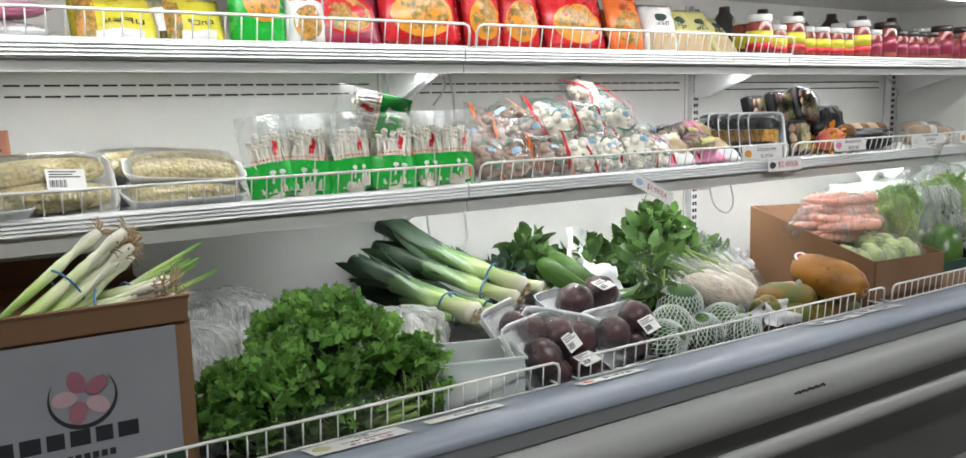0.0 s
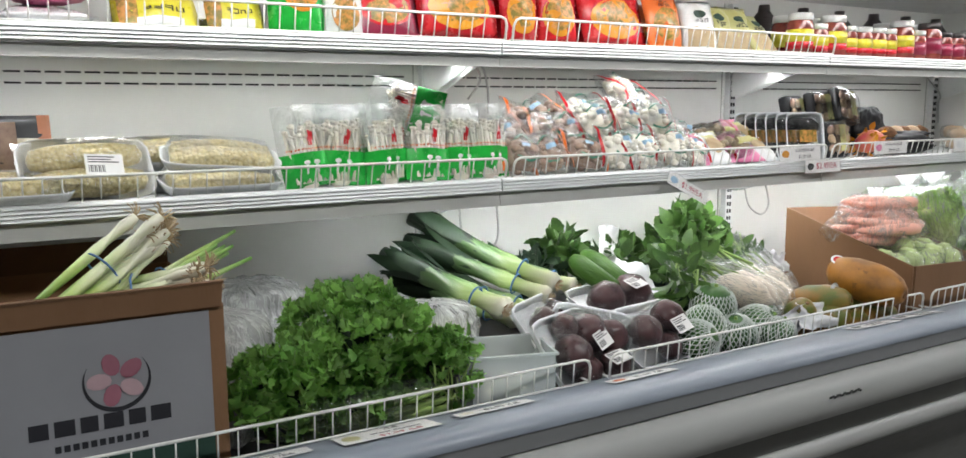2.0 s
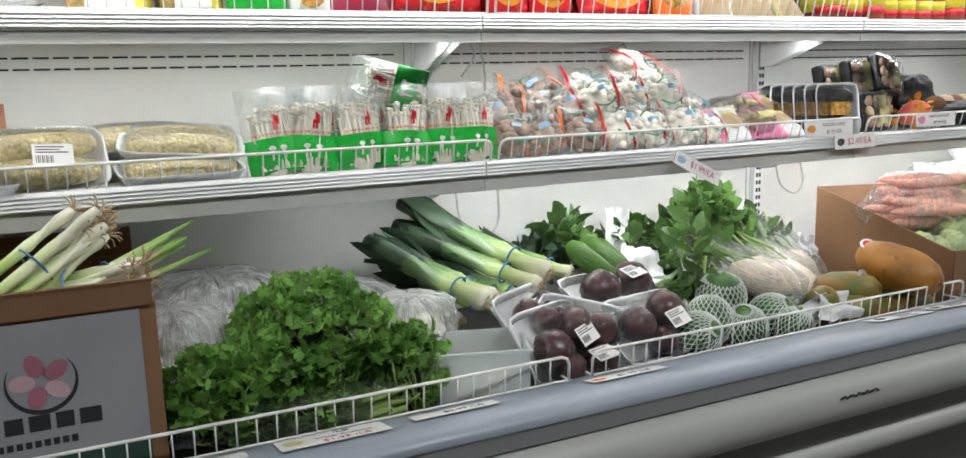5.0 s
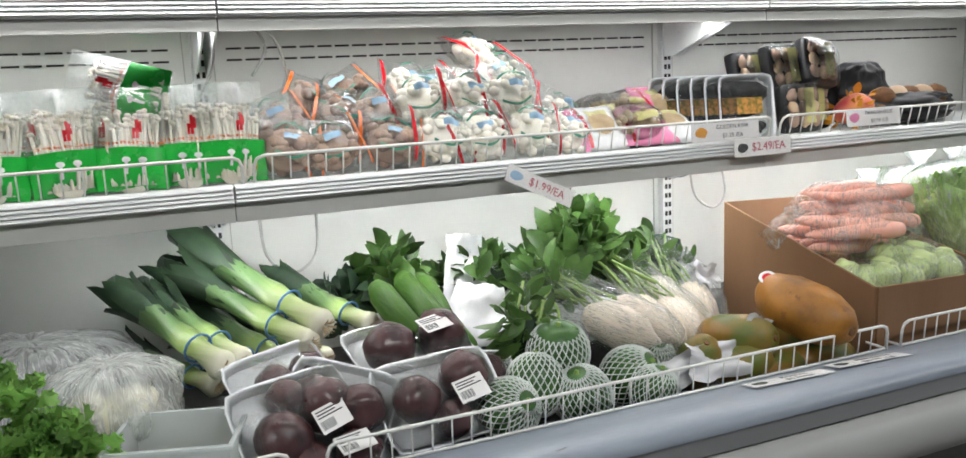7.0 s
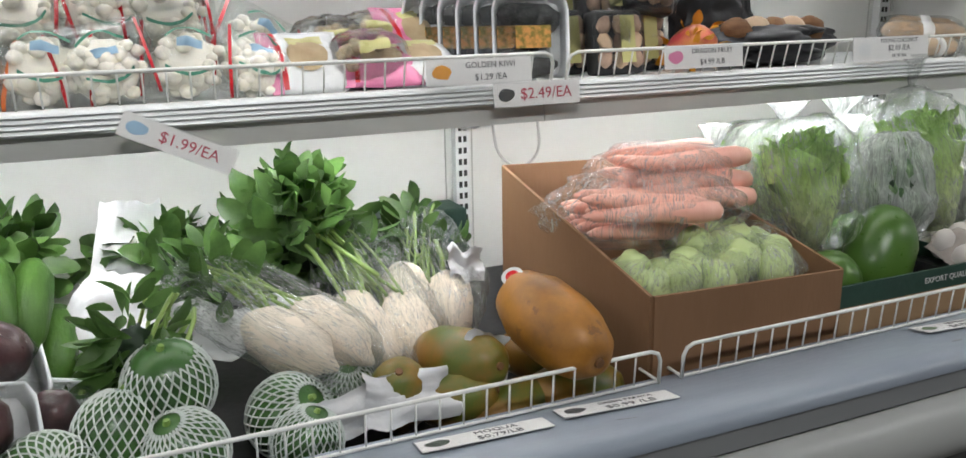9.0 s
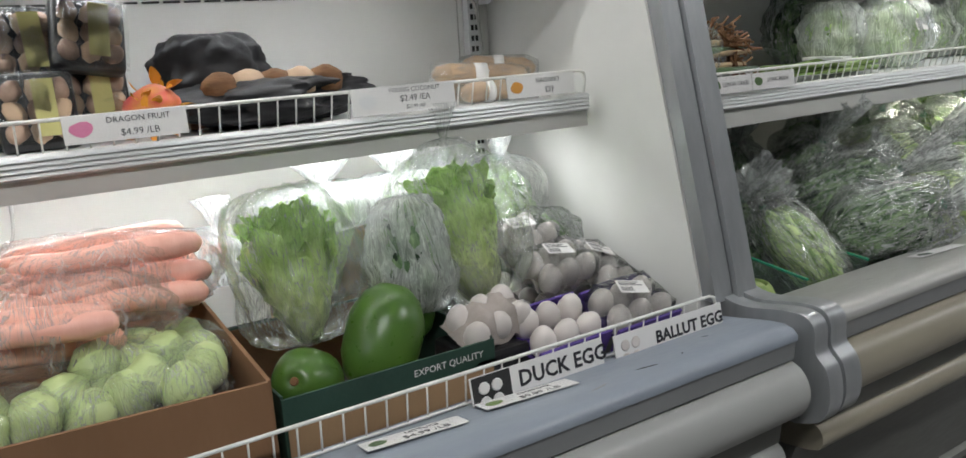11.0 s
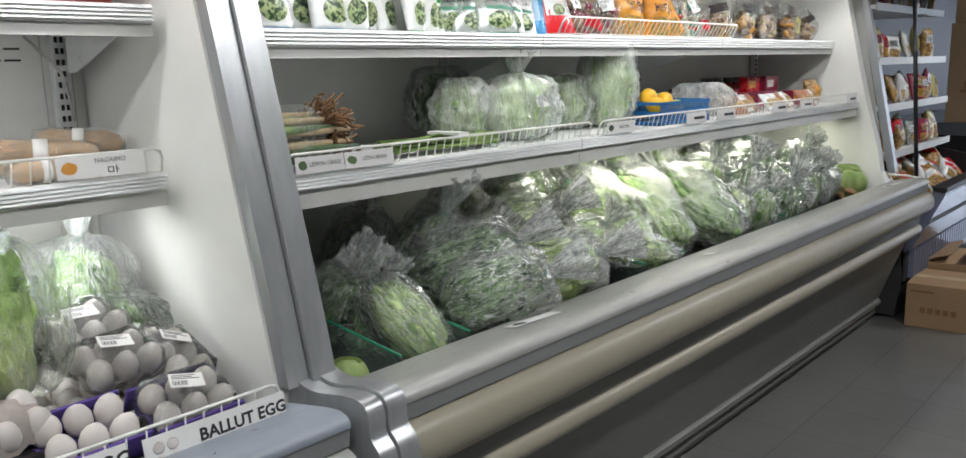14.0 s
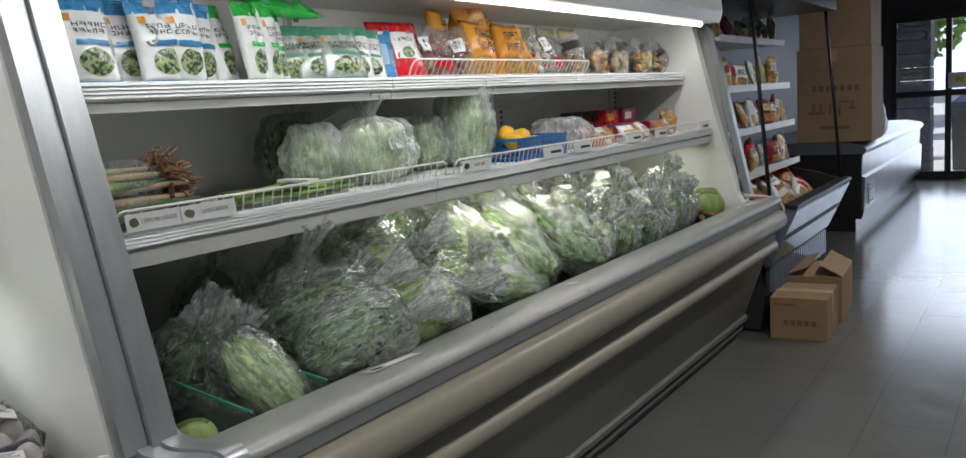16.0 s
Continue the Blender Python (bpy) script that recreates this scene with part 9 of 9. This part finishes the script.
# ---- chest freezer and stacked cartons ----
chrome = surf("dulled chrome", (0.26, 0.27, 0.30), (0.20, 0.21, 0.24), 0.34, metal=0.6, scale=3, bump=0.05)
card_tan = surf("pale tan carton", (0.34, 0.235, 0.14), (0.29, 0.20, 0.115), 0.8, scale=4, bump=0.1, bscale=120)
fz = thing("chest_freezer", "long glossy chest freezer with chrome front", "freezer", pose(13.0, 1.9, 0))
o = pose(-13.0, -1.9, 0)
part("base", prism(bmesh.new(), [(1.50, 0.0), (1.50, 0.12), (1.44, 0.14), (1.43, 0.20), (2.5, 0.20), (2.5, 0.0)], 11.1, 15.1), black_metal, fz, m=o)
part("front_panel", prism(bmesh.new(), [(1.43, 0.20), (1.42, 0.50), (1.45, 0.52), (1.44, 0.72), (2.5, 0.72), (2.5, 0.20)], 11.12, 15.1), chrome, fz, "reflective metal front", m=o)
part("end_panel", slab(11.095, 11.12, 1.45, 2.5, 0.12, 0.78), black_plastic, fz, "dark end panel", m=o)
part("top_rail", prism(bmesh.new(), [(1.42, 0.72), (1.40, 0.76), (1.44, 0.80), (1.60, 0.83), (2.5, 0.83), (2.5, 0.72)], 11.08, 15.12), chrome, fz, "chrome top rail", m=o)
for i in range(6):
    part("vent_slat", slab(11.25, 11.55, 1.408, 1.42, 0.24 + 0.035 * i, 0.262 + 0.035 * i), trim_metal, fz, m=o)
for (x0, x1, y0, y1, z0, z1), lab in (((11.15, 11.75, 1.37, 2.02, 0.832, 1.69), "tall brown carton with brush lettering on freezer"), ((11.17, 11.70, 1.38, 2.0, 1.692, 2.35), "brown carton stacked on another carton")):
    t = thing("stacked_carton", lab, "carton", pose(x0, (y0 + y1) / 2, z0), "stacked cartons")
    part("box", block(bmesh.new(), 0, x1 - x0, (y0 - y1) / 2, (y1 - y0) / 2, 0, z1 - z0, 0.006), card_tan, t)
    part("tape", slab(-0.0015, x1 - x0 + 0.0015, -0.03, 0.03, z1 - z0 - 0.12, z1 - z0 + 0.001), root_mat, t, "packing tape")
    if z0 < 1:
        marks = [(-0.20, -0.13, 0.30, 0.32), (-0.17, -0.15, 0.32, 0.38), (-0.14, -0.06, 0.36, 0.38), (-0.02, 0.0, 0.22, 0.40), (0.02, 0.04, 0.26, 0.36), (-0.06, -0.04, 0.24, 0.33), (0.08, 0.22, 0.26, 0.285), (0.10, 0.13, 0.29, 0.36), (0.16, 0.19, 0.29, 0.36), (-0.14, 0.12, 0.12, 0.15)]
        marks += [(-0.22 + k * 0.062, -0.18 + k * 0.062, 0.47, 0.52) for k in range(7)]
        for a in marks:
            part("brush_mark", block(bmesh.new(), -0.003, -0.001, *a), card, t, "dark brushed mark")
t = thing("white_packet", "pale plastic bag beside the stacked cartons", "plastic bag", pose(11.9, 1.46, 0.833))
part("bag", bag_skin(bmesh.new(), 0.3, 0.2, 0.32, 4.2, False, 0.25), milky_film, t, "", True)
part("contents", lathe(bmesh.new(), [(0.06, 0.01), (0.09, 0.05), (0.09, 0.2), (0.05, 0.26)], 12, None, 0.2), root_mat, t, "", True)

# ---- entrance ----
door = thing("door_1", "dark framed glass entrance door", "door", pose(15.6, 0.55, 0), "", "structure")
o = pose(-15.6, -0.55, 0)
for a in ((15.58, 15.66, 1.79, 1.85, 0, 2.2), (15.58, 15.66, 1.135, 1.205, 0, 2.2), (15.58, 15.66, -0.02, 0.05, 0, 2.2), (15.58, 15.66, -0.78, -0.72, 0, 2.2)):
    part("frame_post", slab(*a), black_metal, door, "dark metal post", m=o)
for ya, yb in ((1.205, 1.79), (0.05, 1.135), (-0.72, -0.02)):
    for z0, z1 in ((0.0, 0.10), (1.10, 1.18), (2.10, 2.2)):
        part("frame_rail", slab(15.585, 15.655, ya, yb, z0, z1), black_metal, door, "dark metal rail", m=o)
    for z0, z1 in ((0.10, 1.10), (1.18, 2.10)):
        pn = part("pane", slab(15.615, 15.622, ya, yb, z0, z1), door_glass, door, m=o)
        pn.visible_shadow = False
t = thing("door_notice", "white notice with a yellow mark on the door", "notice", pose(15.57, 1.04, 1.30, 90, 0, -90))
part("paper", slab(-0.13, 0.13, -0.10, 0.10, 0, 0.002), paper, t)
part("mark", slab(-0.05, 0.05, -0.03, 0.04, 0.0022, 0.003), print_yellow, t)
t = thing("glass_lettering", "pale opening hours lettering on the glass", "lettering", pose(15.60, 1.62, 1.5))
for k in range(4):
    part("printed_line", block(bmesh.new(), 0, 0.003, -0.14, 0.10, -0.22 + 0.075 * k, -0.18 + 0.075 * k), print_grey, t)
bm = bmesh.new()
for k in range(24):
    a = 2 * math.pi * k / 24
    block(bm, 0, 0.003, 0.2 * math.cos(a) - 0.03, 0.2 * math.cos(a) + 0.03, 0.42 + 0.07 * math.sin(a) - 0.014, 0.42 + 0.07 * math.sin(a) + 0.014)
part("oval_mark", bm, print_grey, t)
part("printed_line", block(bmesh.new(), 0, 0.003, -0.12, 0.12, 0.405, 0.435), print_grey, t)

# ---- outside ----
concrete = surf("pale concrete", (0.66, 0.65, 0.62), (0.58, 0.57, 0.54), 0.85, scale=3, bump=0.2)
brick_col = surf("grey stone pillar", (0.22, 0.22, 0.25), (0.13, 0.13, 0.16), 0.85, scale=7, bump=0.6, bscale=25)
structure("ground", slab(15.75, 300, -150, 150, -0.3, -0.01), concrete, "pale concrete ground outside")
# glowing sheet added behind the ground to brighten the view through the door
structure("backdrop", slab(90, 90.5, -90, 90, -1, 40), glow("bright hazy sky", (0.92, 0.96, 1.0), 1.5), "glowing backdrop for the bright sky beyond the car park")
t = thing("stone_pillar", "grey stone pillar outside the entrance", "pillar", pose(16.5, 1.75, -0.01))
for i in range(16):
    part("stone", block(bmesh.new(), -0.22, 0.22, -0.30 + 0.004 * (i % 3), 0.30 - 0.005 * (i % 2), 0.19 * i, 0.19 * i + 0.18, 0.01), brick_col, t)
t = thing("trash_bin", "grey outdoor litter bin with dark lid", "litter bin", pose(17.2, 0.92, -0.01))
part("body", prism(bmesh.new(), [(-0.30, 0), (-0.33, 0.9), (0.33, 0.9), (0.30, 0)], -0.3, 0.3), panel_grey, t)
part("lid", lathe(bmesh.new(), [(0.46, 0.9), (0.46, 0.98), (0.30, 1.08), (0.05, 1.1)], 4, pose(0, 0, 0, 0, 0, 45)), trough_blue, t)
for i in range(3):
    f_ = thing("fence_rail", "white wooden fence rail outside", "fence", pose(19.5, 0, 0.25 + 0.32 * i), "fence rails")
    part("rail", slab(-0.03, 0.03, -5, 5, 0, 0.12), print_white, f_)
for i in range(8):
    f_ = thing("fence_post", "white wooden fence post outside", "fence", pose(19.56, -4.6 + 1.3 * i, -0.01), "fence posts")
    part("post", slab(-0.05, 0.05, -0.06, 0.06, 0, 1.15), print_white, f_)
for i, (x, y, hgt) in enumerate(((34, 4.5, 6), (60, 12, 8))):
    rng = random.Random(300 + i)
    t = thing("tree", "leafy green tree beyond the car park", "tree", pose(x, y, -0.01), "trees")
    tb = bmesh.new()
    tube(tb, [(0, 0, 0), (0.1, 0, hgt * 0.3), (0, 0.1, hgt * 0.6)], 0.28, 8, (1.2, 0.9, 0.5))
    for k in range(5):
        a = k * 1.3
        tube(tb, [(0.05, 0, hgt * 0.35 + 0.3 * k), (math.cos(a) * 1.2, math.sin(a) * 1.2, hgt * 0.55 + 0.3 * k)], 0.1, 6, (1, 0.4))
    part("trunk", tb, burdock_mat, t, "", True)
    part("crown", foliage(bmesh.new(), rng, 1400, (0, 0, hgt * 0.62), (2.6, 2.6, hgt * 0.36), 0.42, 0.3, 0.2, False, 70, 0.3), leaf_light, t)
